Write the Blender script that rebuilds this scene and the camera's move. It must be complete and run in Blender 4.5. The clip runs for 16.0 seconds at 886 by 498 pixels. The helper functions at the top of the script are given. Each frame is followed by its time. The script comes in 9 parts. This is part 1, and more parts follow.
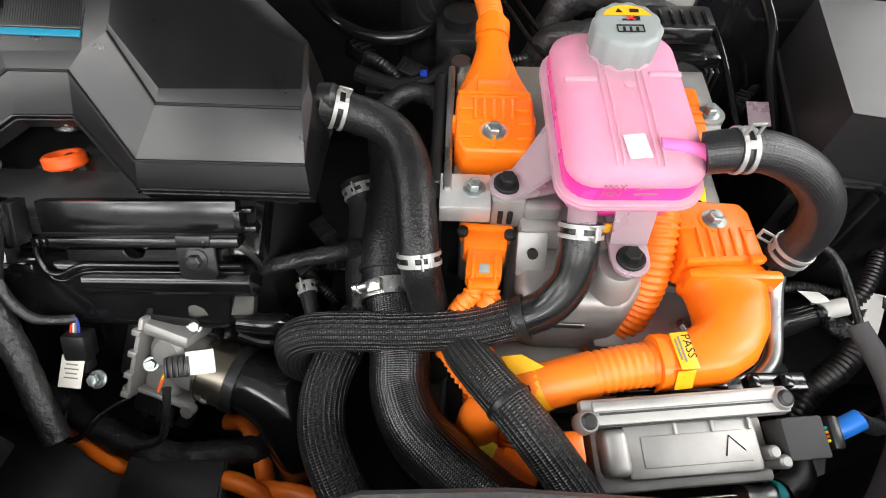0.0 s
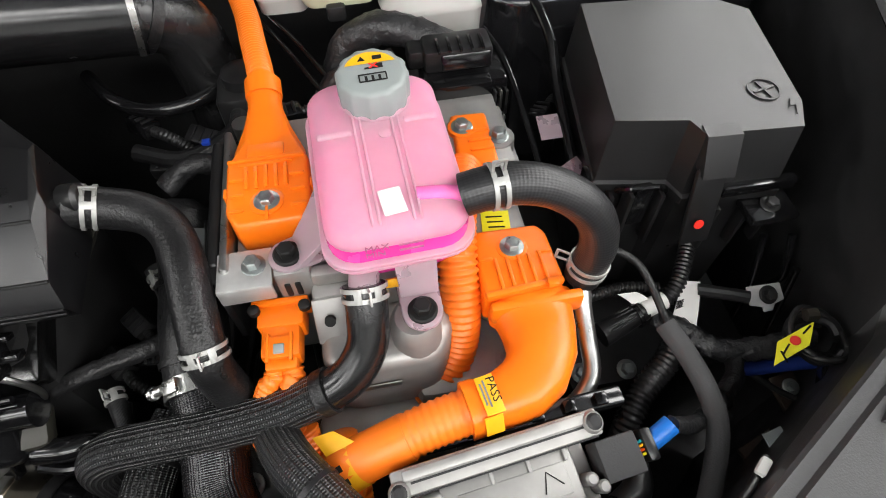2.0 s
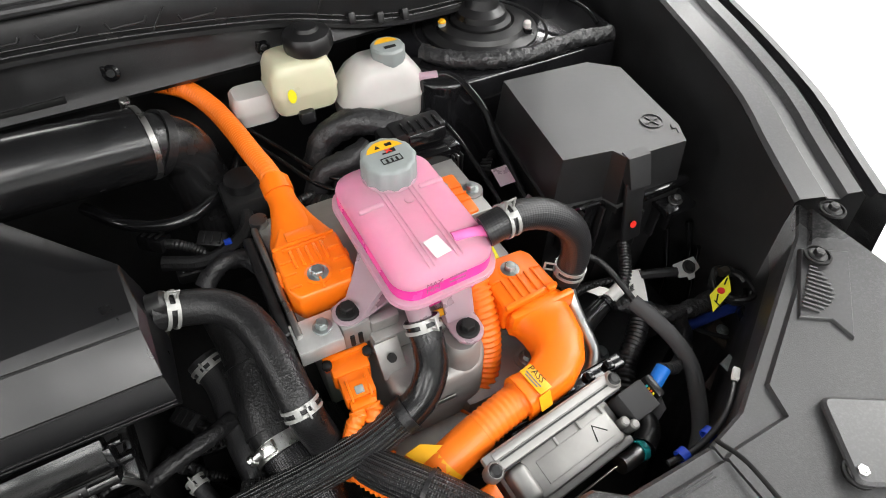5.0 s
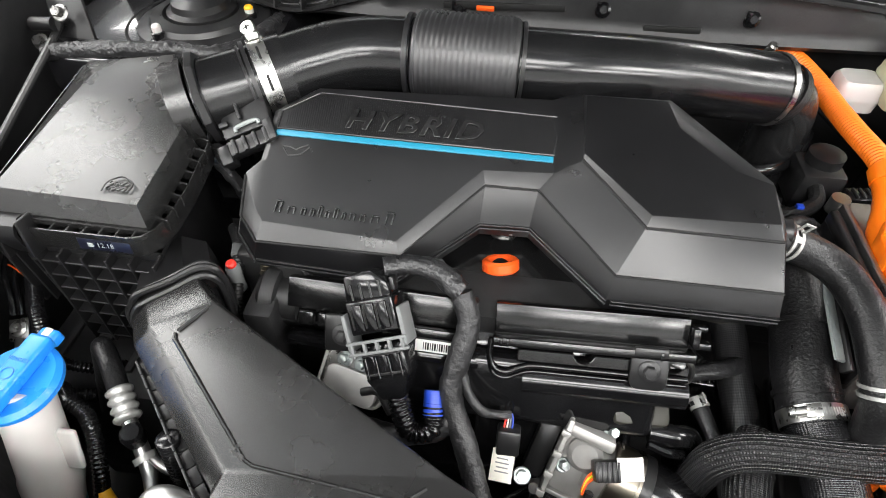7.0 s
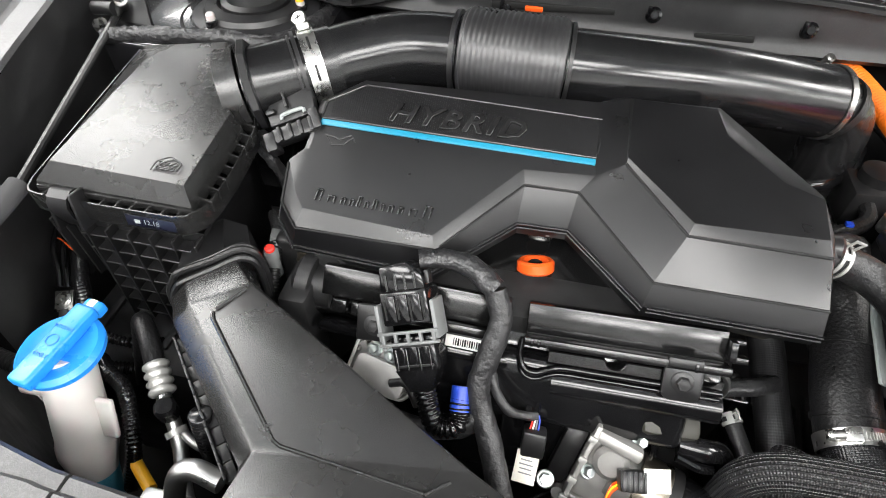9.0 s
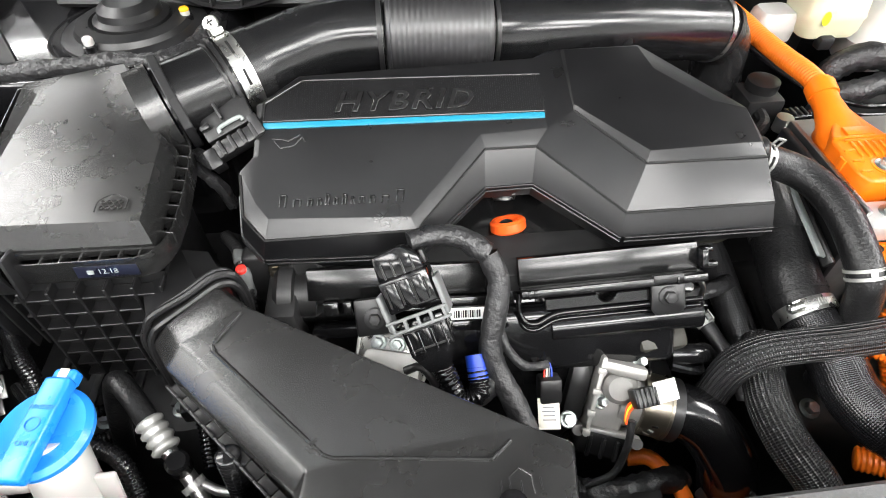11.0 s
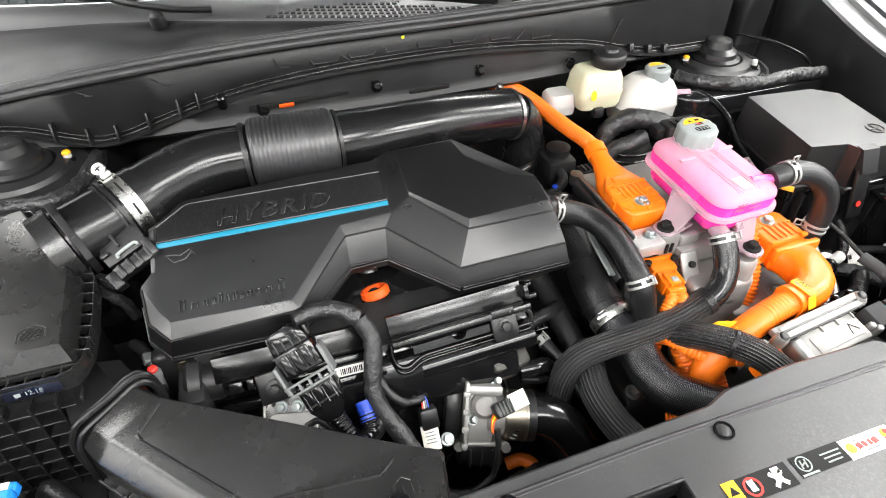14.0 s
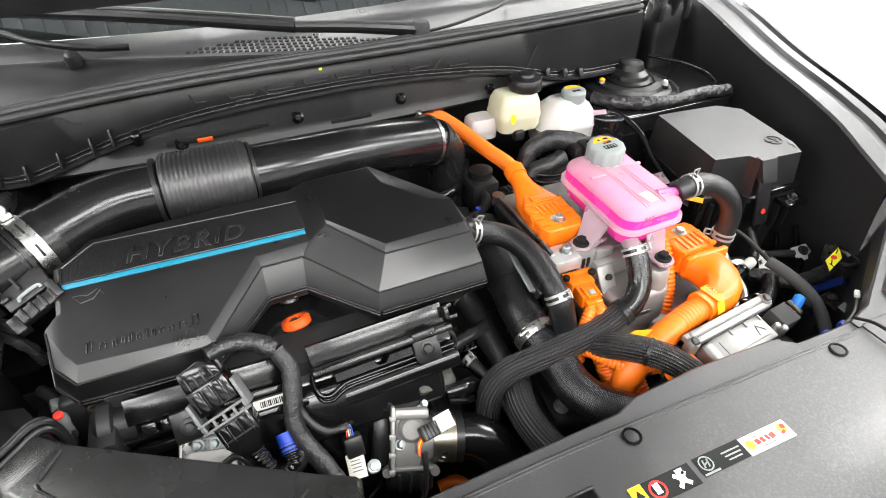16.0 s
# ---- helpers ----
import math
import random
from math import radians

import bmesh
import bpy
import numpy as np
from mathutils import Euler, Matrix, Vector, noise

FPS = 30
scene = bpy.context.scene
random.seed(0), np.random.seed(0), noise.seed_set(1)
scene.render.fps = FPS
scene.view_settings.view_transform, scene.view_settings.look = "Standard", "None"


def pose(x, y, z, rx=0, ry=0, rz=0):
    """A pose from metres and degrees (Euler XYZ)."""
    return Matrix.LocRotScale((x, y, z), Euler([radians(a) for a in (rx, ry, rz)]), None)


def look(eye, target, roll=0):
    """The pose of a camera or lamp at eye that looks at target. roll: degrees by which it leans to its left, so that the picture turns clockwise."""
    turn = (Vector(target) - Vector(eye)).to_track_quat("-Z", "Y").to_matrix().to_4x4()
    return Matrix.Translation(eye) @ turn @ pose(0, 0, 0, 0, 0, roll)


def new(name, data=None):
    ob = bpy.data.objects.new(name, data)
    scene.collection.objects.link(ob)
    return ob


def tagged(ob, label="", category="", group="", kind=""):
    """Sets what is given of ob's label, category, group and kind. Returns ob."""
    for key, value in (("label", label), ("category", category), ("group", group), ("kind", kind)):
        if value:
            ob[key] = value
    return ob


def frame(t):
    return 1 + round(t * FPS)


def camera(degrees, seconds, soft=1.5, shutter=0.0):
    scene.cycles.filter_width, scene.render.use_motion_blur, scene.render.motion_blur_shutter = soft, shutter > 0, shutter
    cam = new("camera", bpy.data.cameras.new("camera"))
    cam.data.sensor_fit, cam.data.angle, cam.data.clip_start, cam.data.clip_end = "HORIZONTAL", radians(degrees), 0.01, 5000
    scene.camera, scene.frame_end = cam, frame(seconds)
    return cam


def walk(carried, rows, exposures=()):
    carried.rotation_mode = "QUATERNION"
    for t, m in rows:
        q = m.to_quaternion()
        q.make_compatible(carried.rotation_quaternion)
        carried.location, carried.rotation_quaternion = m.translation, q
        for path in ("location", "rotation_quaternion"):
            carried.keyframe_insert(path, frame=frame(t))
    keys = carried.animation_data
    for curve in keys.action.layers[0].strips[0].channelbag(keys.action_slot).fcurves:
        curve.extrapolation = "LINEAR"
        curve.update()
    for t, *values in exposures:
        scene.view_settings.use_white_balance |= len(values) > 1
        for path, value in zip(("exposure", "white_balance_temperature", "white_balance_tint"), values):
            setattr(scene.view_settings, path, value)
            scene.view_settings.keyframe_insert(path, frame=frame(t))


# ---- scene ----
cam = camera(75.5, 16.0, soft=1.0)
PATH = [
    (0, (0.003, 0.0325, 1.256), (-0.021, 1.161, -0.393), 0.95),
    (0.5, (0.070, 0.046, 1.258), (0.047, 1.167, -0.398), -1.64),
    (1, (0.100, 0.069, 1.247), (0.188, 1.206, -0.396), -1.47),
    (1.5, (0.119, 0.076, 1.252), (0.279, 1.208, -0.389), -1.35),
    (2, (0.125, 0.073, 1.262), (0.317, 1.210, -0.372), -1.31),
    (2.5, (0.138, 0.061, 1.280), (0.341, 1.194, -0.355), -1.33),
    (3, (0.154, 0.036, 1.308), (0.373, 1.159, -0.333), -1.17),
    (3.2, (0.146, 0.028, 1.304), (0.375, 1.164, -0.326), -1.15),
    (5.3, (-0.083, 0.024, 1.341), (0.575, 1.207, -0.132), 0.66),
    (5.5, (-0.130, 0.025, 1.329), (0.513, 1.223, -0.137), 0.71),
    (6, (-0.252, 0.019, 1.303), (0.127, 1.319, -0.169), 1.24),
    (6.5, (-0.336, 0.003, 1.297), (-0.323, 1.354, -0.177), 1.04),
    (7, (-0.355, -0.004, 1.300), (-0.541, 1.347, -0.162), 0.50),
    (7.5, (-0.356, -0.003, 1.300), (-0.620, 1.336, -0.162), 0.14),
    (8, (-0.355, -0.008, 1.304), (-0.640, 1.330, -0.155), 0.31),
    (8.5, (-0.360, -0.010, 1.301), (-0.656, 1.325, -0.160), 0.28),
    (8.7, (-0.360, -0.010, 1.299), (-0.654, 1.330, -0.156), 0.51),
    (10.8, (-0.422, -0.020, 1.280), (-0.435, 1.333, -0.192), -0.19),
    (11, (-0.452, -0.029, 1.285), (-0.335, 1.323, -0.185), -0.05),
    (11.5, (-0.533, -0.051, 1.302), (-0.233, 1.276, -0.164), -0.33),
    (12, (-0.566, -0.056, 1.308), (-0.227, 1.262, -0.156), -0.43),
    (12.5, (-0.544, -0.076, 1.328), (-0.186, 1.236, -0.138), -0.53),
    (13, (-0.507, -0.103, 1.366), (-0.136, 1.217, -0.089), -0.80),
    (13.5, (-0.463, -0.121, 1.384), (-0.048, 1.268, 0.006), -0.74),
    (14, (-0.428, -0.134, 1.389), (0.045, 1.298, 0.075), -0.47),
    (14.5, (-0.395, -0.149, 1.388), (0.123, 1.302, 0.112), -0.38),
    (15, (-0.383, -0.154, 1.388), (0.173, 1.297, 0.129), -0.37),
    (15.5, (-0.373, -0.154, 1.382), (0.218, 1.292, 0.132), -0.36),
    (16, (-0.379, -0.162, 1.392), (0.237, 1.278, 0.148), -0.32),
]
EXPOSURES = [(0, -0.50), (0.5, -0.66), (3.2, -0.73), (5.5, -0.81), (7, -0.07), (8.5, 0.09), (11, 0.27), (12, 0.43), (12.75, 0.39), (13.5, 0.23), (14.2, -0.03), (16, -0.11)]
walk(cam, [(t, look(eye, target, roll)) for t, eye, target, roll in PATH], EXPOSURES)
LAMP = 125.0

# ---- light: a workshop hall with rows of ceiling lamps, and added side fill lamps ----
world = bpy.data.worlds.new("world")
scene.world = world
world.use_nodes = True
world.node_tree.nodes["Background"].inputs[0].default_value = (0.85, 0.93, 1.0, 1)
world.node_tree.nodes["Background"].inputs[1].default_value = 0.25


def ceiling_and_fill_lamp(x, y, sx, sy, watts):
    data = bpy.data.lights.new("ceiling_and_fill_lamp", "AREA")
    data.shape, data.size, data.size_y, data.energy = "RECTANGLE", sx, sy, watts
    data.color = (1.0, 0.985, 0.96)
    ob = new("ceiling_and_fill_lamp", data)
    ob.matrix_world = pose(x, y, 3.35)
    return ob


# rows stronger on the right and weaker on the left, as if daylight came in
for lx, ly in ((-3.2, -3.6), (0.0, -3.6), (3.2, -3.6), (-3.2, -1.9), (0.0, -1.9), (3.2, -1.9), (-3.2, 0.3), (3.2, 0.3), (-3.2, 2.3), (3.2, 2.3), (-3.2, 4.8), (0.0, 4.8), (3.2, 4.8)):
    ceiling_and_fill_lamp(lx, ly, 2.4, 0.8, LAMP * (0.85 if lx < -1 else 1.3 if lx > 1 else 1.0))
# unseen fill lamps added at both sides, in place of a bright wall
for lx in (-6.1, 6.1):
    for ly in (-1.6, 1.6):
        ceiling_and_fill_lamp(lx, ly, 0.8, 2.4, LAMP * (1.0 if lx < 0 else 1.3))


# ---- materials ----
def nodes_of(name):
    m = bpy.data.materials.new(name)
    m.use_nodes = True
    nt = m.node_tree
    return m, nt, nt.nodes["Principled BSDF"], nt.nodes.new


def link(nt, a, b):
    nt.links.new(a, b)


def noise_tex(nt, vec, scale, detail=4.0, rough=0.55):
    n = nt.nodes.new("ShaderNodeTexNoise")
    n.inputs["Scale"].default_value, n.inputs["Detail"].default_value, n.inputs["Roughness"].default_value = scale, detail, rough
    link(nt, vec, n.inputs["Vector"])
    return n.outputs["Fac"]


def ramp(nt, fac, lo, hi, a, b):
    r = nt.nodes.new("ShaderNodeMapRange")
    r.inputs["From Min"].default_value, r.inputs["From Max"].default_value = lo, hi
    r.inputs["To Min"].default_value, r.inputs["To Max"].default_value = a, b
    link(nt, fac, r.inputs["Value"])
    return r.outputs["Result"]


def mixcol(nt, fac, a, b):
    m = nt.nodes.new("ShaderNodeMix")
    m.data_type = "RGBA"
    link(nt, fac, m.inputs[0])
    m.inputs[6].default_value, m.inputs[7].default_value = (*a, 1), (*b, 1)
    return m.outputs[2]


def material(name, col, rough, metal=0.0, vary=0.2, grain=900.0, bump=0.15, spread=0.1, large=25.0, dust=0.0, coat=0.0, sss=0.0, spec=0.5, dist=0.0004, speck=0, clear=0.0, glint=0.0):
    """Base colour that varies at two scales, roughness that varies, a fine relief, light dust, and painted grain
    glints.
    """
    m, nt, p, _ = nodes_of(name)
    tc = nt.nodes.new("ShaderNodeTexCoord").outputs["Object"]
    big, fine = noise_tex(nt, tc, large, 5), noise_tex(nt, tc, grain, 2)
    dark, light = [c * (1 - vary) for c in col], [min(1, c * (1 + vary)) for c in col]
    c = mixcol(nt, ramp(nt, big, 0.3, 0.7, 0, 1), dark, light)
    # glints on the moulded grain, painted into the base colour
    if glint:
        fl = nt.nodes.new("ShaderNodeMix")
        fl.data_type = "RGBA"
        link(nt, ramp(nt, fine, 0.56, 0.72, 0, glint), fl.inputs[0])
        link(nt, c, fl.inputs[6])
        fl.inputs[7].default_value = (0.42, 0.42, 0.42, 1)
        c = fl.outputs[2]
    if dust:
        d = noise_tex(nt, tc, speck or large * 30, 6, 0.75)
        mx = nt.nodes.new("ShaderNodeMix")
        mx.data_type = "RGBA"
        both = nt.nodes.new("ShaderNodeMath")
        both.operation = "MULTIPLY"
        link(nt, ramp(nt, d, 0.48, 0.68, 0, dust), both.inputs[0])
        link(nt, ramp(nt, noise_tex(nt, tc, large * 0.7, 3), 0.42, 0.62, 0.15, 1), both.inputs[1])
        link(nt, both.outputs[0], mx.inputs[0])
        link(nt, c, mx.inputs[6])
        mx.inputs[7].default_value = (0.40, 0.40, 0.40, 1)
        c = mx.outputs[2]
    link(nt, c, p.inputs["Base Color"])
    link(nt, ramp(nt, big, 0.25, 0.75, max(0.03, rough - spread), min(1, rough + spread)), p.inputs["Roughness"])
    p.inputs["Metallic"].default_value, p.inputs["Coat Weight"].default_value = metal, coat
    p.inputs["Specular IOR Level"].default_value = spec
    p.inputs["Transmission Weight"].default_value = clear
    if clear:
        p.inputs["IOR"].default_value = 1.2
    if sss:
        p.inputs["Subsurface Weight"].default_value, p.inputs["Subsurface Scale"].default_value = sss, 0.012
        p.inputs["Subsurface Radius"].default_value = (1.0, 0.6, 0.7)
    if bump:
        b = nt.nodes.new("ShaderNodeBump")
        b.inputs["Strength"].default_value, b.inputs["Distance"].default_value = bump, dist
        link(nt, fine, b.inputs["Height"])
        link(nt, b.outputs["Normal"], p.inputs["Normal"])
    return m


def woven(name, col, around, along, rough, bump, mix=0.6, dist=0.0012, lo=0.25, hi=1.7):
    """A braided sleeve or fabric-pressed hose: two crossing sets of strands, from the tube's own coordinates."""
    m, nt, p, _ = nodes_of(name)
    uv = nt.nodes.new("ShaderNodeTexCoord").outputs["UV"]
    sep = nt.nodes.new("ShaderNodeSeparateXYZ")
    link(nt, uv, sep.inputs[0])

    def math_(op, a, b):
        n = nt.nodes.new("ShaderNodeMath")
        n.operation = op
        for i, v in enumerate((a, b)):
            if isinstance(v, (int, float)):
                n.inputs[i].default_value = v
            elif v is not None:
                link(nt, v, n.inputs[i])
        return n.outputs[0]

    u, v = math_("MULTIPLY", sep.outputs[0], around * 6.2832), math_("MULTIPLY", sep.outputs[1], along * 6.2832)
    a, b = math_("SINE", math_("ADD", u, v), None), math_("SINE", math_("SUBTRACT", u, v), None)
    ridge = math_("SINE", u, None)
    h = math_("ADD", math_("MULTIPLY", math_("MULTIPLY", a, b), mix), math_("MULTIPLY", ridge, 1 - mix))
    # shade between the strands goes into the colour: dark gaps, lighter ridges
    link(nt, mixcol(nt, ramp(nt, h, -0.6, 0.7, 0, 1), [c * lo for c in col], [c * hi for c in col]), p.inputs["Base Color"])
    p.inputs["Roughness"].default_value = rough
    bn = nt.nodes.new("ShaderNodeBump")
    bn.inputs["Strength"].default_value, bn.inputs["Distance"].default_value = bump, dist
    link(nt, h, bn.inputs["Height"])
    link(nt, bn.outputs["Normal"], p.inputs["Normal"])
    return m


BLACK = material("black_plastic", (0.009, 0.009, 0.0095), 0.36, vary=0.25, grain=1500, bump=0.12, dust=0.03, dist=0.00012)
SATIN = material("cover_plastic", (0.004, 0.004, 0.0045), 0.30, spec=0.62, vary=0.2, grain=1500, bump=0.30, spread=0.04, dist=0.0002)
LIDPL = material("airbox_plastic", (0.012, 0.012, 0.012), 0.27, spec=0.8, vary=0.2, grain=1500, bump=0.30, spread=0.03, dist=0.00024, large=14, glint=0.02)
BATPL = material("battery_lid_plastic", (0.014, 0.014, 0.0145), 0.33, spec=0.65, vary=0.2, grain=1400, bump=0.60, spread=0.06, dist=0.00028, large=14, glint=0.08)
COVERBLK = material("valve_cover_black", (0.005, 0.005, 0.0052), 0.18, spec=0.7, vary=0.3, grain=900, bump=0.14, spread=0.06, dist=0.0003, large=40, dust=0.0)
BRIGHTALU = material("bright_cast_aluminium", (0.52, 0.52, 0.51), 0.42, metal=0.6, vary=0.12, grain=900, bump=0.35, large=60, dist=0.0003)
BROWN = material("brown_steel", (0.075, 0.055, 0.043), 0.42, metal=0.5, vary=0.3, bump=0.2, dust=0.05)
PANEL = material("panel_plastic", (0.040, 0.040, 0.041), 0.36, spec=0.7, vary=0.22, grain=850, bump=0.55, large=6, dust=0.13, dist=0.00025, speck=360, spread=0.12)
GLOSS = material("gloss_black", (0.004, 0.004, 0.0045), 0.13, vary=0.3, bump=0.05, spread=0.05, dust=0.03)
PIPE = material("intake_pipe", (0.006, 0.006, 0.0065), 0.2, vary=0.2, bump=0.06, dust=0.02, dist=0.00012)
PAINT = material("body_paint_black", (0.008, 0.008, 0.009), 0.12, vary=0.3, bump=0.03, spread=0.06, dust=0.03, coat=0.4)
DARK = material("dark_metal", (0.015, 0.015, 0.0155), 0.45, vary=0.4, bump=0.2, dust=0.05, dist=0.0002)
RUBBER = material("rubber", (0.008, 0.008, 0.0085), 0.36, spec=0.35, vary=0.3, grain=330, bump=0.75, dust=0.05, dist=0.0010)
FOAM = material("foam_grey", (0.045, 0.045, 0.046), 0.8, vary=0.15, grain=700, bump=0.5)
TAPE = material("cloth_tape", (0.015, 0.015, 0.016), 0.46, vary=0.35, grain=170, bump=0.9, dist=0.0018, large=70)
ALU = material("cast_aluminium", (0.34, 0.333, 0.32), 0.50, metal=0.65, vary=0.14, grain=1300, bump=0.35, large=40, dist=0.00015)
ALUM = material("machined_aluminium", (0.46, 0.46, 0.45), 0.32, metal=1.0, vary=0.08, bump=0.15)
STEEL = material("zinc_steel", (0.6, 0.6, 0.58), 0.3, metal=1.0, vary=0.12, bump=0.1, large=80)
CLAMP = material("clamp_steel", (0.27, 0.265, 0.255), 0.30, metal=0.95, vary=0.12, bump=0.15, large=90)
SILVER = material("silver_coated_steel", (0.38, 0.38, 0.365), 0.40, metal=0.5, vary=0.08, bump=0.1)
BELLOWS = material("bellows_plastic", (0.016, 0.016, 0.017), 0.34, spec=0.8, vary=0.1, bump=0.04, dist=0.00012)
MARKBLUE = material("cap_mark_blue", (0.012, 0.15, 0.55), 0.4, vary=0.05, bump=0.0)
BOLT = material("bolt_steel", (0.34, 0.37, 0.365), 0.35, metal=0.9, vary=0.15, bump=0.15, large=200)
BRONZE = material("bronze_steel", (0.30, 0.27, 0.22), 0.33, metal=1.0, vary=0.12, bump=0.1)
OLIVE = material("olive_plastic", (0.020, 0.019, 0.014), 0.5, vary=0.2)
ORANGE = material("orange_plastic", (0.90, 0.175, 0.005), 0.34, vary=0.07, grain=1200, bump=0.12, spread=0.06, sss=0.08)
ORANGET = material("orange_tube", (0.88, 0.18, 0.010), 0.42, vary=0.06, grain=1200, bump=0.1, spread=0.05, sss=0.05)
REDOR = material("dipstick_orange", (0.85, 0.10, 0.012), 0.35, vary=0.06, bump=0.1)
YELLOW = material("yellow_label", (0.85, 0.42, 0.01), 0.45, vary=0.05, bump=0.05)
LEMON = material("lemon_tape", (0.85, 0.78, 0.02), 0.45, vary=0.1, bump=0.1)
WHITE = material("white_label", (0.78, 0.77, 0.74), 0.5, vary=0.05, bump=0.05)
CREAM = material("cream_label", (0.68, 0.65, 0.57), 0.5, vary=0.05, bump=0.05)
# black for print and small parts, also laid on as shaded slots, holes and grooves
INK = material("ink", (0.010, 0.010, 0.010), 0.6, vary=0.05, bump=0.0, spec=0.25)
LINER = material("wing_liner", (0.025, 0.025, 0.026), 0.5, vary=0.25, bump=0.15, dust=0.06, dist=0.0002)
SMOOTH = material("smooth_rubber", (0.010, 0.010, 0.0105), 0.24, vary=0.2, grain=500, bump=0.1, dust=0.03, dist=0.0003)
DARKBLUE = material("dark_blue_tape", (0.008, 0.025, 0.16), 0.4, vary=0.15, bump=0.2)
GREYINK = material("grey_ink", (0.16, 0.16, 0.165), 0.5, vary=0.05, bump=0.0)
RED = material("red_print", (0.75, 0.03, 0.02), 0.45, vary=0.05, bump=0.0)
BLUECAP = material("blue_cap", (0.016, 0.21, 0.68), 0.3, vary=0.06, bump=0.06, sss=0.1)
CYAN = material("cyan_strip", (0.009, 0.185, 0.29), 0.35, vary=0.04, bump=0.02)
DATEINK = material("date_ink", (0.008, 0.009, 0.018), 0.3, vary=0.2, bump=0.0)
BLUETAPE = material("blue_tape", (0.012, 0.05, 0.42), 0.4, vary=0.15, bump=0.2)
LEVER = material("lever_grey", (0.13, 0.135, 0.135), 0.45, vary=0.06)
ROD = material("rod_steel", (0.10, 0.10, 0.10), 0.42, metal=0.9, vary=0.05, bump=0.05)
TEAL = material("teal_ring", (0.02, 0.42, 0.45), 0.4, vary=0.05)
GREYCAP = material("grey_cap", (0.26, 0.285, 0.28), 0.5, vary=0.06, grain=1500, bump=0.2)
MILK = material("milky_plastic", (0.50, 0.48, 0.46), 0.38, vary=0.05, bump=0.1, sss=0.35)
IVORY = material("ivory_plastic", (0.58, 0.56, 0.40), 0.35, vary=0.05, bump=0.1, sss=0.3)
PINKTOP = material("pink_translucent", (0.90, 0.60, 0.71), 0.42, spec=0.4, vary=0.10, large=22, bump=0.10, sss=0.2, clear=0.6)
ROSEINK = material("rose_mark", (0.42, 0.15, 0.25), 0.5, vary=0.05, bump=0.0)
ROLLER = material("roller_plastic", (0.06, 0.06, 0.054), 0.45, vary=0.2, bump=0.1)
PINKMID = material("pink_pipe", (0.80, 0.16, 0.42), 0.38, spec=0.4, vary=0.15, large=60, bump=0.06, sss=0.4)
PINKLOW = material("pink_coolant", (0.93, 0.05, 0.40), 0.26, vary=0.10, large=18, bump=0.05, sss=0.3)
PALEPINK = material("pale_pink_plastic", (0.56, 0.42, 0.47), 0.3, vary=0.06, bump=0.06, sss=0.3, clear=0.45)
WASHBLUE = material("washer_fluid", (0.08, 0.36, 0.52), 0.3, vary=0.1, bump=0.05)
COWLPL = material("cowl_plastic", (0.007, 0.007, 0.0074), 0.40, spec=0.32, vary=0.3, grain=1400, bump=0.15, spread=0.06, dust=0.04, dist=0.00015)
CREPE = material("crinkled_tape", (0.02, 0.02, 0.021), 0.33, vary=0.4, grain=140, bump=1.0, dist=0.003)
FLOORM = material("shop_floor", (0.72, 0.72, 0.73), 0.25, vary=0.05, large=2, grain=60, bump=0.03)
WALLM = material("shop_wall", (0.76, 0.76, 0.76), 0.7, vary=0.05, large=1.5, grain=200, bump=0.1)
ROOFM = material("ribbed_roof", (0.42, 0.44, 0.455), 0.5, vary=0.06, large=2, grain=60, bump=0.02)
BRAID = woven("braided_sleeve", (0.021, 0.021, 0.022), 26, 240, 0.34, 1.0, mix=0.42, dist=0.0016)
FABRIC = woven("fabric_hose", (0.016, 0.016, 0.017), 24, 180, 0.36, 0.12, mix=0.8, lo=0.7, hi=1.3)
NET = woven("netted_hose", (0.009, 0.009, 0.010), 30, 260, 0.20, 0.40, mix=0.95, dist=0.0005)

GLASS, nt_, p_, _ = nodes_of("windscreen_glass")
p_.inputs["Base Color"].default_value = (0.02, 0.025, 0.025, 1)
p_.inputs["Roughness"].default_value, p_.inputs["Coat Weight"].default_value = 0.03, 1.0


# ---- building blocks ----
def V(*a):
    return Vector(a)


def finish(bm, mat, smooth=True, sharp=32):
    me = bpy.data.meshes.new("mesh")
    bmesh.ops.recalc_face_normals(bm, faces=bm.faces)
    for f in bm.faces:
        f.smooth = smooth
    bm.to_mesh(me)
    bm.free()
    if smooth:
        me.set_sharp_from_angle(angle=radians(sharp))
    me.materials.append(mat)
    return me


def place_of(ob):
    p = Vector(ob.location)
    while ob.parent:
        ob = ob.parent
        p += ob.location
    return p


def part(name, bm, mat, parent, label="", smooth=True, sharp=32):
    """Links a bmesh, drawn in world metres, as one mesh under a thing or a part."""
    off = place_of(parent)
    bmesh.ops.translate(bm, verts=bm.verts, vec=-off)
    ob = new(name, finish(bm, mat, smooth, sharp))
    ob.parent = parent
    return tagged(ob, label=label) if label else ob


def thing(name, at, label, category, group="", kind=""):
    ob = new(name)
    ob.empty_display_size = 0.02
    ob.location = at
    return tagged(ob, label, category, group, kind)


def move(root, x, y, z):
    """Moves a thing with all its parts."""
    root.location += V(x, y, z)


def solo(name, bm, mat, label, category, group="", kind="", smooth=True, sharp=32):
    c = Vector((0, 0, 0))
    for v in bm.verts:
        c += v.co
    c /= max(1, len(bm.verts))
    bmesh.ops.translate(bm, verts=bm.verts, vec=-c)
    ob = new(name, finish(bm, mat, smooth, sharp))
    ob.location = c
    return tagged(ob, label, category, group, kind)


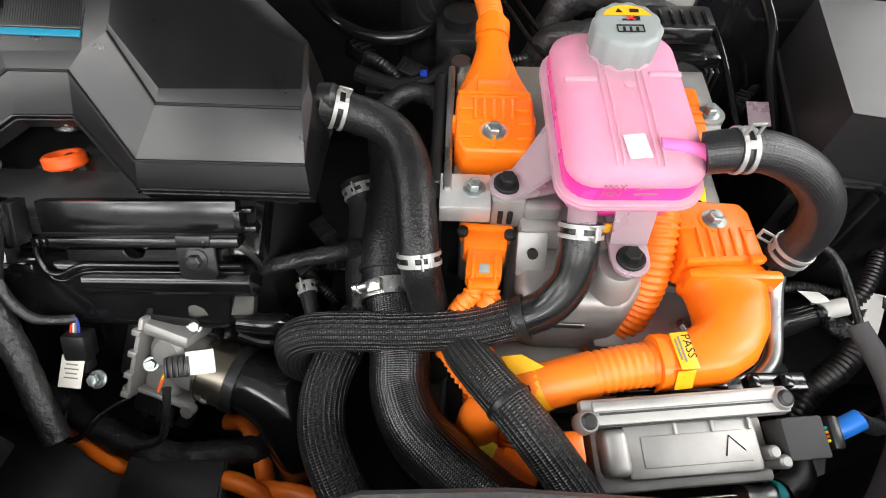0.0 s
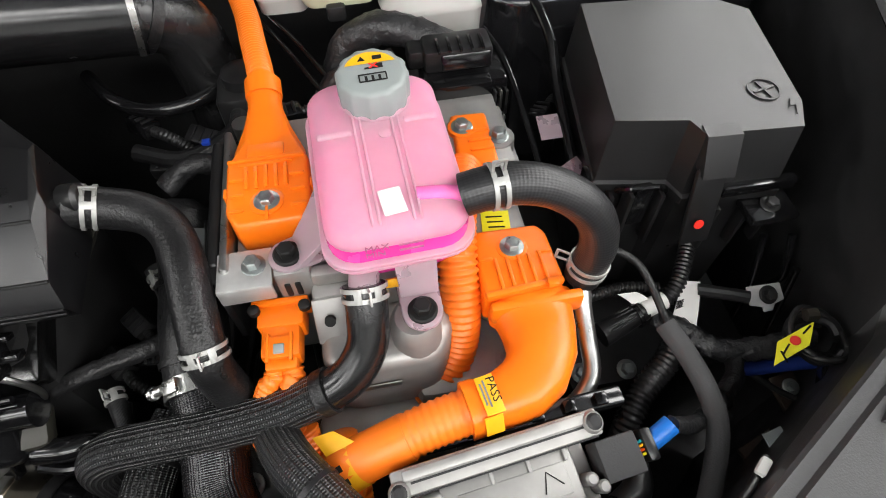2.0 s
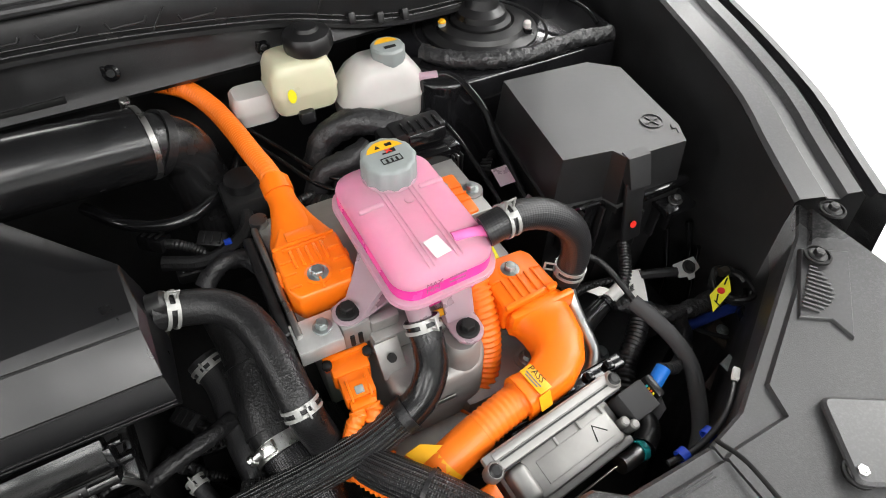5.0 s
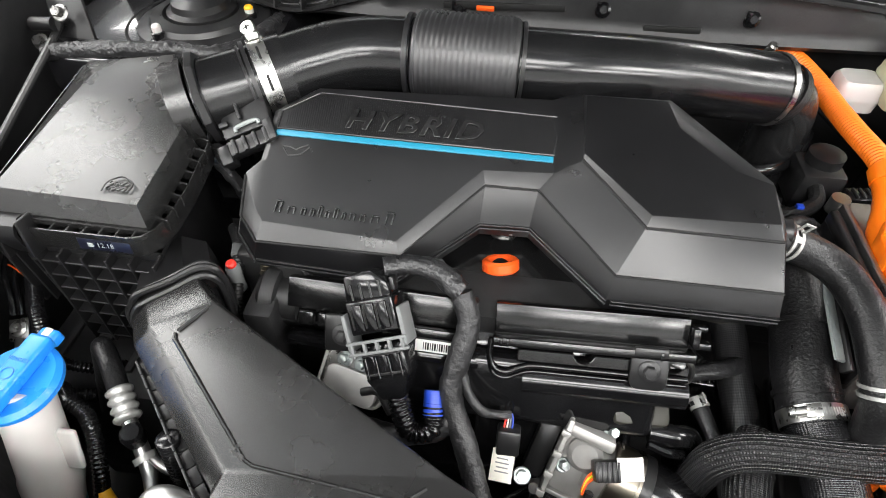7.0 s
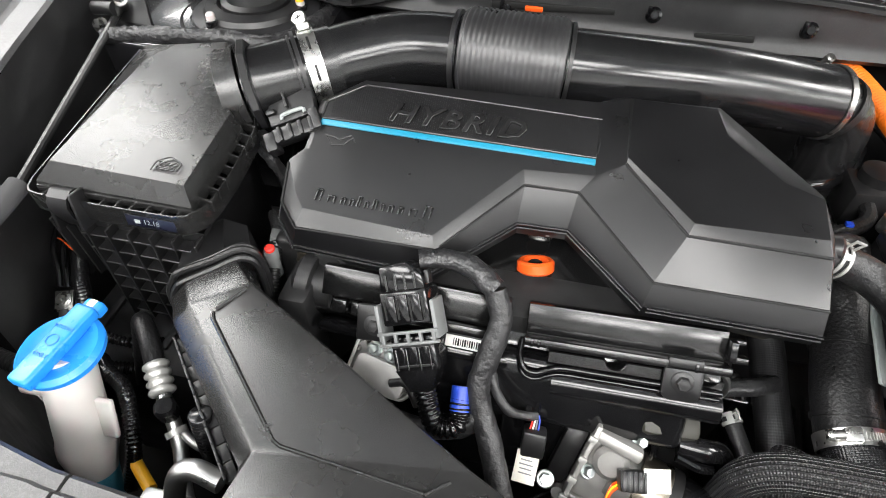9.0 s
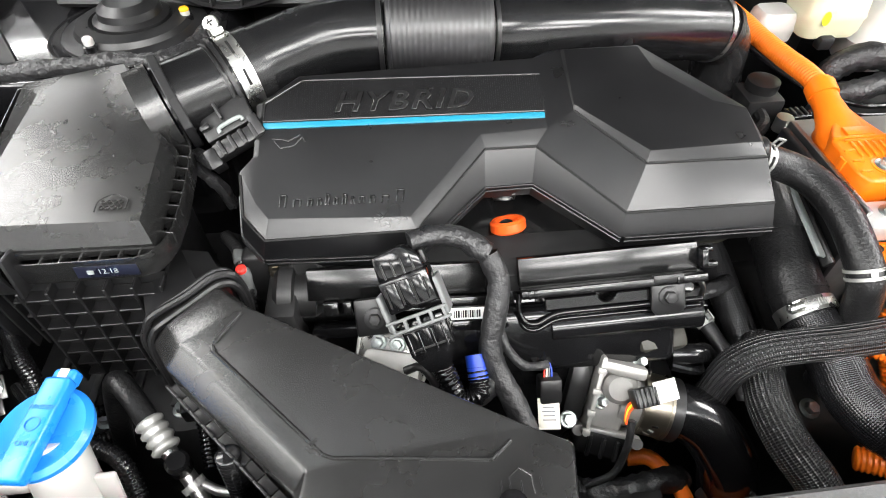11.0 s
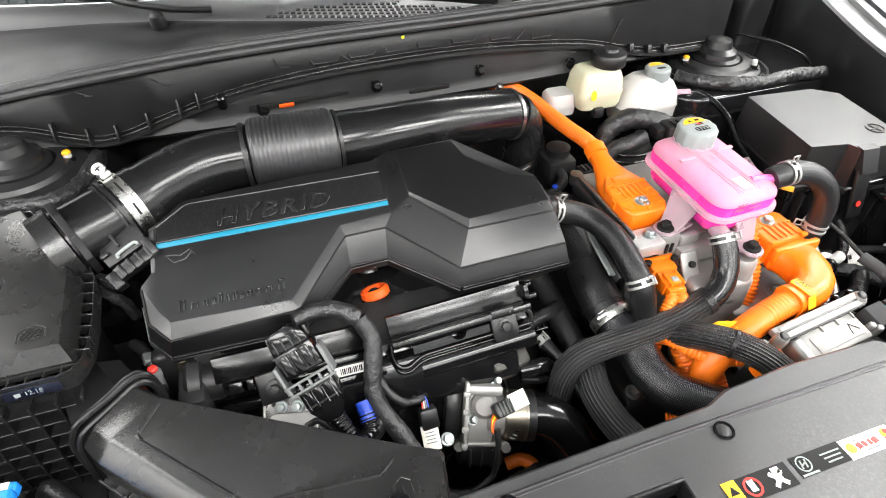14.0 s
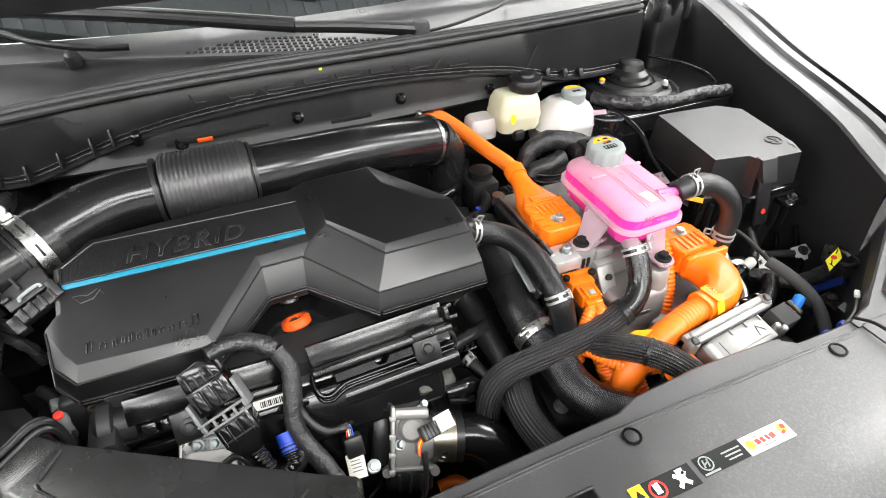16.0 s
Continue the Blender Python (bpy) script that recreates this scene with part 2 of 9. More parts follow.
def box(bm, c, s, bev=0.0015, m=None, seg=2):
    """A box of size s round c with bevelled edges; m turns it."""
    b = bmesh.new()
    bmesh.ops.create_cube(b, size=1)
    bmesh.ops.scale(b, verts=b.verts, vec=s)
    if bev:
        bmesh.ops.bevel(b, geom=list(b.edges), offset=min(bev, 0.45 * min(s)), segments=seg, affect="EDGES", profile=0.5)
    if m is not None:
        bmesh.ops.transform(b, verts=b.verts, matrix=m)
    bmesh.ops.translate(b, verts=b.verts, vec=c)
    join(bm, b)
    return bm


def join(bm, b):
    tmp = bpy.data.meshes.new("tmp")
    b.to_mesh(tmp)
    b.free()
    bm.from_mesh(tmp)
    bpy.data.meshes.remove(tmp)


def prism(bm, outline, z0, z1, bev=0.002, grow=0.0, seg=2, m=None):
    """An upright block on an outline of (x, y); grow spreads its foot."""
    b = bmesh.new()
    n = len(outline)
    cx, cy = sum(p[0] for p in outline) / n, sum(p[1] for p in outline) / n
    lo = [b.verts.new((cx + (p[0] - cx) * (1 + grow), cy + (p[1] - cy) * (1 + grow), z0)) for p in outline]
    hi = [b.verts.new((p[0], p[1], z1)) for p in outline]
    b.faces.new(lo[::-1])
    b.faces.new(hi)
    for i in range(n):
        b.faces.new((lo[i], lo[(i + 1) % n], hi[(i + 1) % n], hi[i]))
    bmesh.ops.recalc_face_normals(b, faces=b.faces)
    if bev:
        bmesh.ops.bevel(b, geom=list(b.edges), offset=bev, segments=seg, affect="EDGES", profile=0.5, clamp_overlap=True)
    if m is not None:
        bmesh.ops.transform(b, verts=b.verts, matrix=m)
    join(bm, b)
    return bm


def rounded(x0, x1, y0, y1, r, n=5):
    """A rounded rectangle as an outline of (x, y)."""
    pts = []
    for cx, cy, a0 in ((x1 - r, y1 - r, 0), (x0 + r, y1 - r, 90), (x0 + r, y0 + r, 180), (x1 - r, y0 + r, 270)):
        for i in range(n + 1):
            a = radians(a0 + 90 * i / n)
            pts.append((cx + r * math.cos(a), cy + r * math.sin(a)))
    return pts


def loft(bm, rings, cap0=True, cap1=True, closed=True):
    vs = [[bm.verts.new(p) for p in r] for r in rings]
    n = len(vs[0])
    for a, b in zip(vs, vs[1:]):
        for i in range(n if closed else n - 1):
            bm.faces.new((a[i], a[(i + 1) % n], b[(i + 1) % n], b[i]))
    if cap0:
        bm.faces.new(vs[0][::-1])
    if cap1:
        bm.faces.new(vs[-1])
    return vs


def spline(pts, step=0.006):
    """A smooth line through the points, in even steps."""
    pts = [Vector(p) for p in pts]
    ext = [2 * pts[0] - pts[1], *pts, 2 * pts[-1] - pts[-2]]
    dense = []
    for a, b, c, d in zip(ext, ext[1:], ext[2:], ext[3:]):
        for i in range(24):
            t = i / 24
            dense.append(0.5 * (2 * b + (c - a) * t + (2 * a - 5 * b + 4 * c - d) * t * t + (3 * b - a - 3 * c + d) * t ** 3))
    dense.append(pts[-1])
    out, left = [dense[0]], step
    for a, b in zip(dense, dense[1:]):
        seg = (b - a).length
        while seg > 0 and left <= seg:
            a = a + (b - a) * (left / seg)
            out.append(a.copy())
            seg, left = (b - a).length, step
        left -= seg
    if len(out) < 2 or (out[-1] - dense[-1]).length > step * 0.3:
        out.append(dense[-1])
    return out


def tube(bm, pts, r, n=14, step=0.006, ribs=None, cap=True, flat=1.0, smooth_line=True, taper=None, crinkle=0.0):
    """A tube along a line, with coordinates round (0..1) and along (metres). ribs: (pitch, depth)."""
    if ribs:
        step = ribs[0] / 4
    line = spline(pts, step) if smooth_line else [Vector(p) for p in pts]
    uv = bm.loops.layers.uv.verify()
    t0 = (line[1] - line[0]).normalized()
    up = t0.cross(V(0.13, 0.2, 1)).normalized()
    rng = random.Random(len(line))
    wave = [0.0] * n
    rings, s, total = [], 0.0, sum((b - a).length for a, b in zip(line, line[1:]))
    lens = []
    for i, p in enumerate(line):
        a, b = line[max(0, i - 1)], line[min(len(line) - 1, i + 1)]
        t = (b - a).normalized()
        up = (up - t * up.dot(t)).normalized()
        side = t.cross(up)
        if i:
            s += (p - line[i - 1]).length
        rr = r
        if taper:
            rr = r + (taper - r) * s / max(total, 1e-6)
        if ribs:
            rr += ribs[1] * (1 if i % 4 in (1, 2) else -1) * 0.5
        if crinkle:
            ring_ = rng.uniform(-0.6, 0.6)
            wave = [0.45 * w + crinkle * rr * (rng.uniform(-1, 1) + ring_) for w in wave]
        rings.append([bm.verts.new(p + up * ((rr + wave[k]) * math.cos(6.28319 * k / n)) + side * ((rr + wave[k]) * flat * math.sin(6.28319 * k / n))) for k in range(n)])
        lens.append(s)
    for j in range(len(rings) - 1):
        for k in range(n):
            f = bm.faces.new((rings[j][k], rings[j][(k + 1) % n], rings[j + 1][(k + 1) % n], rings[j + 1][k]))
            for lp, (uu, vv) in zip(f.loops, ((k / n, lens[j]), ((k + 1) / n, lens[j]), ((k + 1) / n, lens[j + 1]), (k / n, lens[j + 1]))):
                lp[uv].uv = (uu, vv)
    if cap:
        bm.faces.new(rings[0][::-1])
        bm.faces.new(rings[-1])
    return line


def frame_of(axis, at):
    """A pose at a place whose z axis points along axis."""
    return Matrix.Translation(at) @ Vector(axis).to_track_quat("Z", "Y").to_matrix().to_4x4()


def lathe(bm, profile, m, n=24, wobble=None):
    """Turns a profile of (radius, height) round the z axis of m."""
    rings = []
    for r, z in profile:
        ring = []
        for k in range(n):
            a = 6.28319 * k / n
            rr = r * (1 + (wobble * (1 if (k // 2) % 2 else -1) if wobble else 0))
            ring.append(m @ V(rr * math.cos(a), rr * math.sin(a), z))
        rings.append(ring)
    loft(bm, rings)


def bolt(bm, at, axis=(0, 0, 1), r=0.009, hexr=0.0058, h=0.006):
    """A flanged hexagon bolt head."""
    m = frame_of(axis, at)
    lathe(bm, [(r, 0), (r, 0.0012), (r * 0.86, 0.002)], m, 20)
    lathe(bm, [(hexr, 0.0018), (hexr, 0.0018 + h * 0.85), (hexr * 0.86, 0.0018 + h)], m, 6)
    lathe(bm, [(hexr * 0.62, 0.0016 + h), (hexr * 0.58, 0.0020 + h), (hexr * 0.42, 0.0022 + h)], m, 12)


def band(bm, at, axis, r, w, t=0.0012, n=28):
    """A hoop of width w round a hose."""
    m = frame_of(axis, at)
    prof = [(r, -w / 2), (r + t, -w / 2), (r + t, w / 2), (r, w / 2)]
    rings = [[m @ V(q * math.cos(6.28319 * k / n), q * math.sin(6.28319 * k / n), z) for k in range(n)] for q, z in prof]
    loft(bm, rings + [rings[0]], False, False)


def spring_clamp(bm, at, axis, r, up=(0, 0, 1), w=0.011):
    """Two hoops and the raised ears of a spring hose clamp."""
    ax = Vector(axis).normalized()
    upv = Vector(up)
    upv = (upv - ax * upv.dot(ax)).normalized()
    side = ax.cross(upv)
    for d in (-w * 0.36, w * 0.36):
        band(bm, Vector(at) + ax * d, ax, r, w * 0.30, 0.0013)
    m3 = Matrix((ax, side, upv)).transposed().to_4x4()
    for k in (-0.45, 0.45):
        box(bm, Vector(at) + side * (k * r) + upv * (r * 0.93), (w, 0.006, 0.0013), 0.0004, m3 @ pose(0, 0, 0, -k * 60))
    for k in (-1, 1):
        box(bm, Vector(at) + upv * (r + 0.006) + ax * (k * w * 0.38), (w * 0.2, 0.0016, 0.012), 0.0004, m3)
    box(bm, Vector(at) + upv * (r + 0.0115), (w, 0.0016, 0.0026), 0.0004, m3)


def worm_clamp(bm, at, axis, r, up=(0, 0, 1), w=0.012):
    """A worm-drive hose clamp with its screw housing."""
    band(bm, at, axis, r, w, 0.0012)
    ax = Vector(axis).normalized()
    upv = Vector(up)
    upv = (upv - ax * upv.dot(ax)).normalized()
    side = ax.cross(upv)
    m3 = Matrix((ax, side, upv)).transposed().to_4x4()
    box(bm, Vector(at) + upv * (r + 0.003), (w * 0.8, 0.014, 0.006), 0.0015, m3)
    lathe(bm, [(0.0042, 0), (0.0042, 0.008), (0.0056, 0.009), (0.0056, 0.013), (0.004, 0.015)], frame_of(side, Vector(at) + upv * (r + 0.005) + side * 0.006), 12)
    for i in range(9):
        a = 0.35 + i * 0.085
        d = upv * math.cos(a) - side * math.sin(a)
        box(bm, Vector(at) + d * (r + 0.0013), (w * 0.5, 0.0011, 0.0005), 0, m3 @ pose(0, 0, 0, math.degrees(a)))


def text_part(name, words, size, m, mat, parent, label="", depth=0.0004, shear=0.0, bevel=0.0, align="LEFT", spacing=1.0):
    cu = bpy.data.curves.new("letters", "FONT")
    cu.body, cu.size, cu.extrude, cu.shear, cu.align_x, cu.bevel_depth, cu.resolution_u, cu.space_character = words, size, depth, shear, align, bevel, 2, spacing
    tmp = new("letters_tmp", cu)
    bpy.context.view_layer.update()
    me = bpy.data.meshes.new_from_object(tmp.evaluated_get(bpy.context.evaluated_depsgraph_get()))
    bpy.data.objects.remove(tmp)
    me.transform(Matrix.Translation(-place_of(parent)) @ m)
    me.materials.clear()
    me.materials.append(mat)
    ob = new(name, me)
    ob.parent = parent
    return tagged(ob, label=label) if label else ob


def hose(name, pts, r, mat, label, category="hose", clamps=(), n=16, step=0.006, ribs=None, group="", taper=None, crinkle=0.0):
    """A hose as one thing; clamps: (kind, share of its length, up)."""
    pts = [Vector(p) for p in pts]
    root = thing(name, pts[0], label, category, group)
    bm = bmesh.new()
    if mat in (TAPE, CREPE):
        crinkle, step, n = (crinkle or 0.115, 0.005, 18) if mat == TAPE else (crinkle or 0.10, 0.0035, 16)
    line = tube(bm, pts, r, n, step, ribs, taper=taper, crinkle=crinkle)
    part("tube", bm, mat, root, sharp=60)
    for kind, f, up in clamps:
        i = min(len(line) - 2, max(1, int(f * (len(line) - 1))))
        ax = line[i + 1] - line[i - 1]
        bm = bmesh.new()
        rr = (r + (taper - r) * f if taper else r) + 0.0004
        (spring_clamp if kind == "spring" else worm_clamp)(bm, line[i], ax, rr, up)
        part("hose_clamp", bm, SILVER if kind == "spring" else CLAMP, root, "bright steel spring clamp" if kind == "spring" else "bright steel worm-drive clamp")
    return root


# ---- the hall round the car ----
def slab(name, c, s, mat, label, kind="structure"):
    return solo(name, box(bmesh.new(), c, s, 0), mat, label, name.split("_")[0], kind=kind, smooth=False)


slab("floor", (0, 0, -0.05), (14, 14, 0.1), FLOORM, "pale grey polished workshop floor")
bm = box(bmesh.new(), (0, 0, 3.55), (14, 14, 0.1), 0)
for i in range(108):
    box(bm, (-6.95 + 0.13 * i, 0, 3.485), (0.05, 13.8, 0.03), 0)
solo("ceiling", bm, ROOFM, "grey ribbed metal hall ceiling", "ceiling", kind="structure", smooth=False)
slab("wall_north", (0, 6.95, 1.75), (14, 0.1, 3.5), WALLM, "plain white hall wall")
slab("wall_south", (0, -6.95, 1.75), (14, 0.1, 3.5), WALLM, "plain white hall wall")
slab("wall_east", (6.95, 0, 1.75), (0.1, 13.8, 3.5), WALLM, "plain white hall wall")
slab("wall_west", (-6.95, 0, 1.75), (0.1, 13.8, 3.5), WALLM, "plain white hall wall")

CX = -0.215  # the car's middle plane


def mirror(x):
    return -0.375 - x


# ---- the car's body round the engine bay ----
car_body = thing("car_body", (CX, 0.4, 0.35), "black car body shell with open engine bay", "car", kind="structure")

bm = bmesh.new()
box(bm, (CX, 0.40, 0.40), (2.0, 1.3, 0.02), 0)
part("undertray", bm, DARK, car_body, "dark undertray deep below the engine")

# inner wings, wheel housings and the bulkhead
for sgn in (1, -1):
    fx = (lambda x: x) if sgn > 0 else mirror
    bm = bmesh.new()
    edge = [(0.482, 0.226, 0.950), (0.512, 0.30, 0.962), (0.541, 0.366, 0.972), (0.566, 0.46, 0.985), (0.60, 0.60, 1.0), (0.66, 0.78, 1.02), (0.72, 0.95, 1.03)]
    rows = [[V(fx(x), y, z) for x, y, z in edge],
            [V(fx(x + 0.004), y, z - 0.02) for x, y, z in edge],
            [V(fx(x + 0.022), y, z - 0.14) for x, y, z in edge],
            [V(fx(x + 0.05), y, 0.42) for x, y, z in edge]]
    loft(bm, rows, False, False, closed=False)
    part("inner_wing_liner", bm, LINER, car_body, "matt black inner wing lining", sharp=50)
    bm = bmesh.new()
    rail = [(0.0, 0.0), (0.004, 0.004), (0.030, 0.006), (0.033, 0.003), (0.048, 0.001), (0.052, 0.008), (0.066, 0.010), (0.074, 0.002), (0.082, -0.05)]
    path = spline([(fx(x), y, z) for x, y, z in edge], 0.03)
    rows = []
    for i, p in enumerate(path):
        d = (path[min(i + 1, len(path) - 1)] - path[max(0, i - 1)]).normalized()
        side = V(d.y, -d.x, 0).normalized() if sgn > 0 else V(-d.y, d.x, 0).normalized()
        rows.append([p + side * a + V(0, 0, b) for a, b in rail])
    loft(bm, rows, False, False, closed=False)
    part("wing_rail", bm, PANEL, car_body, "grey-black plastic wing edge trim", sharp=30)
    bm = bmesh.new()
    outer = [[p + (V((path[min(i + 1, len(path) - 1)] - path[max(0, i - 1)]).y, -(path[min(i + 1, len(path) - 1)] - path[max(0, i - 1)]).x, 0).normalized() * (sgn * a)) + V(0, 0, b) for a, b in
              ((0.080, 0.000), (0.086, 0.006), (0.10, 0.002), (0.12, -0.03), (0.15, -0.15), (0.16, -0.45))] for i, p in enumerate(path)]
    loft(bm, outer, False, False, closed=False)
    part("wing", bm, PAINT, car_body, "gloss black outer wing", sharp=40)

# pressed beads on the inner wing by the battery
for bead in (
        [(0.549, 0.388, 0.734), (0.549, 0.364, 0.67), (0.549, 0.356, 0.622), (0.549, 0.352, 0.569)],
        [(0.549, 0.332, 0.748), (0.549, 0.319, 0.695), (0.549, 0.305, 0.636)],
        [(0.549, 0.361, 0.771), (0.549, 0.347, 0.744), (0.549, 0.339, 0.723), (0.549, 0.344, 0.699)]):
    bm = bmesh.new()
    tube(bm, bead, 0.0042, 10, 0.006)
    part("pressed_bead", bm, PAINT, car_body, "gloss black pressed bead", sharp=60)

# strut towers
for dome_x, dome_y, up, studs in ((0.410, 0.720, 0.0, ((-0.060, 0.008), (0.049, -0.050), (0.047, 0.082))), (-0.774, 0.690, 0.022, ((0.063, 0.004), (-0.031, -0.064), (-0.033, 0.067)))):
    bm = bmesh.new()
    out = rounded(0.262 if dome_x > 0 else -0.96, 0.60 if dome_x > 0 else -0.668, dome_y - 0.12, 0.90, 0.05)
    prism(bm, out, 0.55, 0.925 + up, 0.012, 0.05, 3)
    part("tower_shelf", bm, PAINT, car_body, "gloss black pressed steel shelf")
    bm = bmesh.new()
    m = Matrix.Translation((dome_x, dome_y, 0.922 + up))
    lathe(bm, [(0.108, -0.002), (0.100, 0.004), (0.088, 0), (0.085, 0.006), (0.070, 0.010), (0.066, 0.016), (0.050, 0.019), (0.046, 0.014)], m, 36)
    part("tower_ring", bm, BLACK, car_body, "gloss black strut top ring")
    bm = bmesh.new()
    lathe(bm, [(0.046, 0.010), (0.045, 0.020), (0.038, 0.024), (0.036, 0.032), (0.026, 0.040), (0.022, 0.052), (0.014, 0.055)], m, 28)
    part("strut_cap", bm, BLACK, car_body, "black rubber strut cap")
    for k, (dx, dy) in enumerate(studs):
        at = Matrix.Translation((dome_x + dx, dome_y + dy, 0.926 + up))
        bm = bmesh.new()
        lathe(bm, [(0.0115, 0), (0.0115, 0.003), (0.0085, 0.004), (0.0085, 0.011), (0.0065, 0.012)], at, 12)
        nut = part("strut_nut", bm, GLOSS, car_body, "black strut nut")
        bm = bmesh.new()
        lathe(bm, [(0.0058, 0.010), (0.0058, 0.019), (0.0040, 0.021)], at, 12)
        part("stud_end", bm, MILK, nut, "pale stud end")
        if k == 0:
            bm = bmesh.new()
            lathe(bm, [(0.0060, 0.0175), (0.0060, 0.0195), (0.0042, 0.0214)], at, 12)
            part("paint_mark", bm, YELLOW, nut, "yellow paint mark")

# the bulkhead, the cowl and the weather strip
cowl = thing("cowl", (CX, 0.72, 0.6), "black plastic cowl with ribs, clips and rubber strip", "cowl", kind="structure")


def cowl_y(x):
    return 0.703 + 0.03 * ((x - CX) / 0.6) ** 2


def along(line, x):
    for (a, ya), (b, yb) in zip(line, line[1:]):
        if a <= x <= b:
            return ya + (yb - ya) * (x - a) / (b - a)
    return line[0][1] if x < line[0][0] else line[-1][1]


LIP = [(-0.90, 1.0), (-0.78, 0.998), (-0.728, 0.987), (-0.70, 0.972), (-0.678, 0.964), (-0.655, 0.963), (-0.63, 0.967), (-0.59, 0.980), (-0.548, 0.993), (-0.49, 1.008), (-0.425, 1.020), (-0.35, 1.0275), (-0.29, 1.0315), (-0.165, 1.034), (-0.09, 1.032), (-0.021, 1.027), (0.06, 1.018), (0.138, 1.006), (0.19, 0.990), (0.25, 0.974), (0.32, 0.966), (0.45, 0.962)]


def lip_z(x):
    return sum(along(LIP, x + 0.012 * k) for k in (-2, -1, 0, 1, 2)) / 5


def drop(x):
    return -0.025 * ((x + 0.25) / 0.44) ** 2 if x < -0.25 else 0.0


bm = bmesh.new()
xs = [CX - 0.66 + 1.32 * i / 64 for i in range(65)]
rows = []
for dy, zf in ((0.055, lambda x: 1.078 + drop(x)), (0.012, lambda x: 1.074 + drop(x)), (0.004, lambda x: 1.066 + drop(x)), (0.0, lambda x: lip_z(x) + 0.018), (0.0, lambda x: lip_z(x) + 0.006), (-0.009, lambda x: lip_z(x) + 0.003), (-0.010, lambda x: lip_z(x) - 0.002), (0.0, lambda x: lip_z(x) - 0.006)):
    rows.append([V(x, cowl_y(x) + dy, zf(x)) for x in xs])
loft(bm, rows, False, False, closed=False)
part("cowl_face", bm, COWLPL, cowl, "smooth black cowl face", sharp=40)
bm = bmesh.new()
rows = [[V(x, cowl_y(x) + dy, z if z < 0.95 else min(z, lip_z(x) - 0.006)) for x in xs] for dy, z in ((0.001, 1.03), (0.003, 1.010), (-0.001, 1.0), (0.002, 0.985), (-0.002, 0.976), (-0.006, 0.968), (0.002, 0.960), (0.05, 0.957), (0.15, 0.955), (0.16, 0.39))]
loft(bm, rows, False, False, closed=False)
box(bm, (CX, 0.90, 0.70), (2.1, 0.02, 0.62), 0)
part("bulkhead", bm, DARK, cowl, "dark steel bulkhead beam below the cowl", sharp=40)
bm = bmesh.new()
for off, zz, r in ((0.006, 1.0775, 0.0055), (0.017, 1.083, 0.0060), (0.029, 1.0835, 0.0050)):
    tube(bm, [(x, cowl_y(x) + off, zz + drop(x)) for x in xs[::4]], r, 10, 0.03)
part("weather_strip", bm, LINER, cowl, "black double rubber weather strip")
# ribs along the lip, dashes and lines pressed into the face
for x in (-0.716, -0.675, -0.637, -0.591, -0.545, -0.517):
    part("cowl_rib", box(bmesh.new(), (x, cowl_y(x) - 0.008, lip_z(x) + 0.014), (0.003, 0.018, 0.026), 0.001, pose(0, 0, 0, -18)), BLACK, cowl)
for x in (0.217, 0.258, 0.296):
    part("cowl_rib", box(bmesh.new(), (x, cowl_y(x) - 0.006, lip_z(x) + 0.010), (0.010, 0.012, 0.016), 0.003, pose(0, 0, 0, -18)), BLACK, cowl)
for dz, r in ((0.0045, 0.0022), (0.0105, 0.0013)):
    bm = bmesh.new()
    tube(bm, [(x, cowl_y(x) - 0.0035 + dz * 0.3, lip_z(x) + dz) for x in xs[::2]], r, 8, 0.02)
    part("lip_bead", bm, SMOOTH, cowl, "fine raised bead along the lip", sharp=60)


def on_face(x, z):
    return V(x, cowl_y(x) - 0.0006, z)


for x in (-0.327, -0.270, -0.214, -0.162, -0.106, -0.040, 0.034):
    z, w = lip_z(x) + 0.0155, 0.021
    bm = bmesh.new()
    tube(bm, [on_face(x - w, z + 0.007), on_face(x - w + 0.003, z), on_face(x + w - 0.004, z + 0.0008), on_face(x + w, z + 0.006)], 0.0014, 8, smooth_line=False)
    part("cowl_slot", bm, BLACK, cowl, sharp=60)
for a, b in (((0.001, 1.056), (-0.019, 1.030)), ((0.191, 1.045), (0.172, 1.003)), ((-0.30, 1.052), (-0.285, 1.040)), ((-0.40, 1.060), (-0.395, 1.046)), ((-0.57, 1.052), (-0.555, 1.040)), ((-0.67, 1.045), (-0.655, 1.037)), ((-0.285, 1.040), (-0.262, 1.040)), ((-0.395, 1.046), (-0.380, 1.046)), ((-0.555, 1.040), (-0.542, 1.040)), ((-0.66, 1.037), (-0.648, 1.037))):
    bm = bmesh.new()
    tube(bm, [on_face(*a), on_face((a[0] + b[0]) / 2, (a[1] + b[1]) / 2), on_face(*b)], 0.0011, 8, 0.01)
    part("pressed_line", bm, BLACK, cowl, sharp=60)
# the dark of the beam's slots, laid on as black bars
for a, b, z in ((-0.450, -0.297, 0.992), (-0.20, -0.13, 0.978)):
    part("beam_slot", box(bmesh.new(), ((a + b) / 2, cowl_y((a + b) / 2) - 0.0005, z), (b - a, 0.004, 0.009), 0.002, pose(0, 0, 0, 0, -2, 0)), INK, cowl, "black bar in place of a shaded slot")
bm = bmesh.new()
lathe(bm, [(0.007, -0.012), (0.007, 0.008), (0.005, 0.010)], frame_of((0, -0.4, 1), (-0.485, cowl_y(-0.485) - 0.012, lip_z(-0.485) + 0.004)), 12)
part("cowl_clip", bm, GLOSS, cowl, "black push clip")
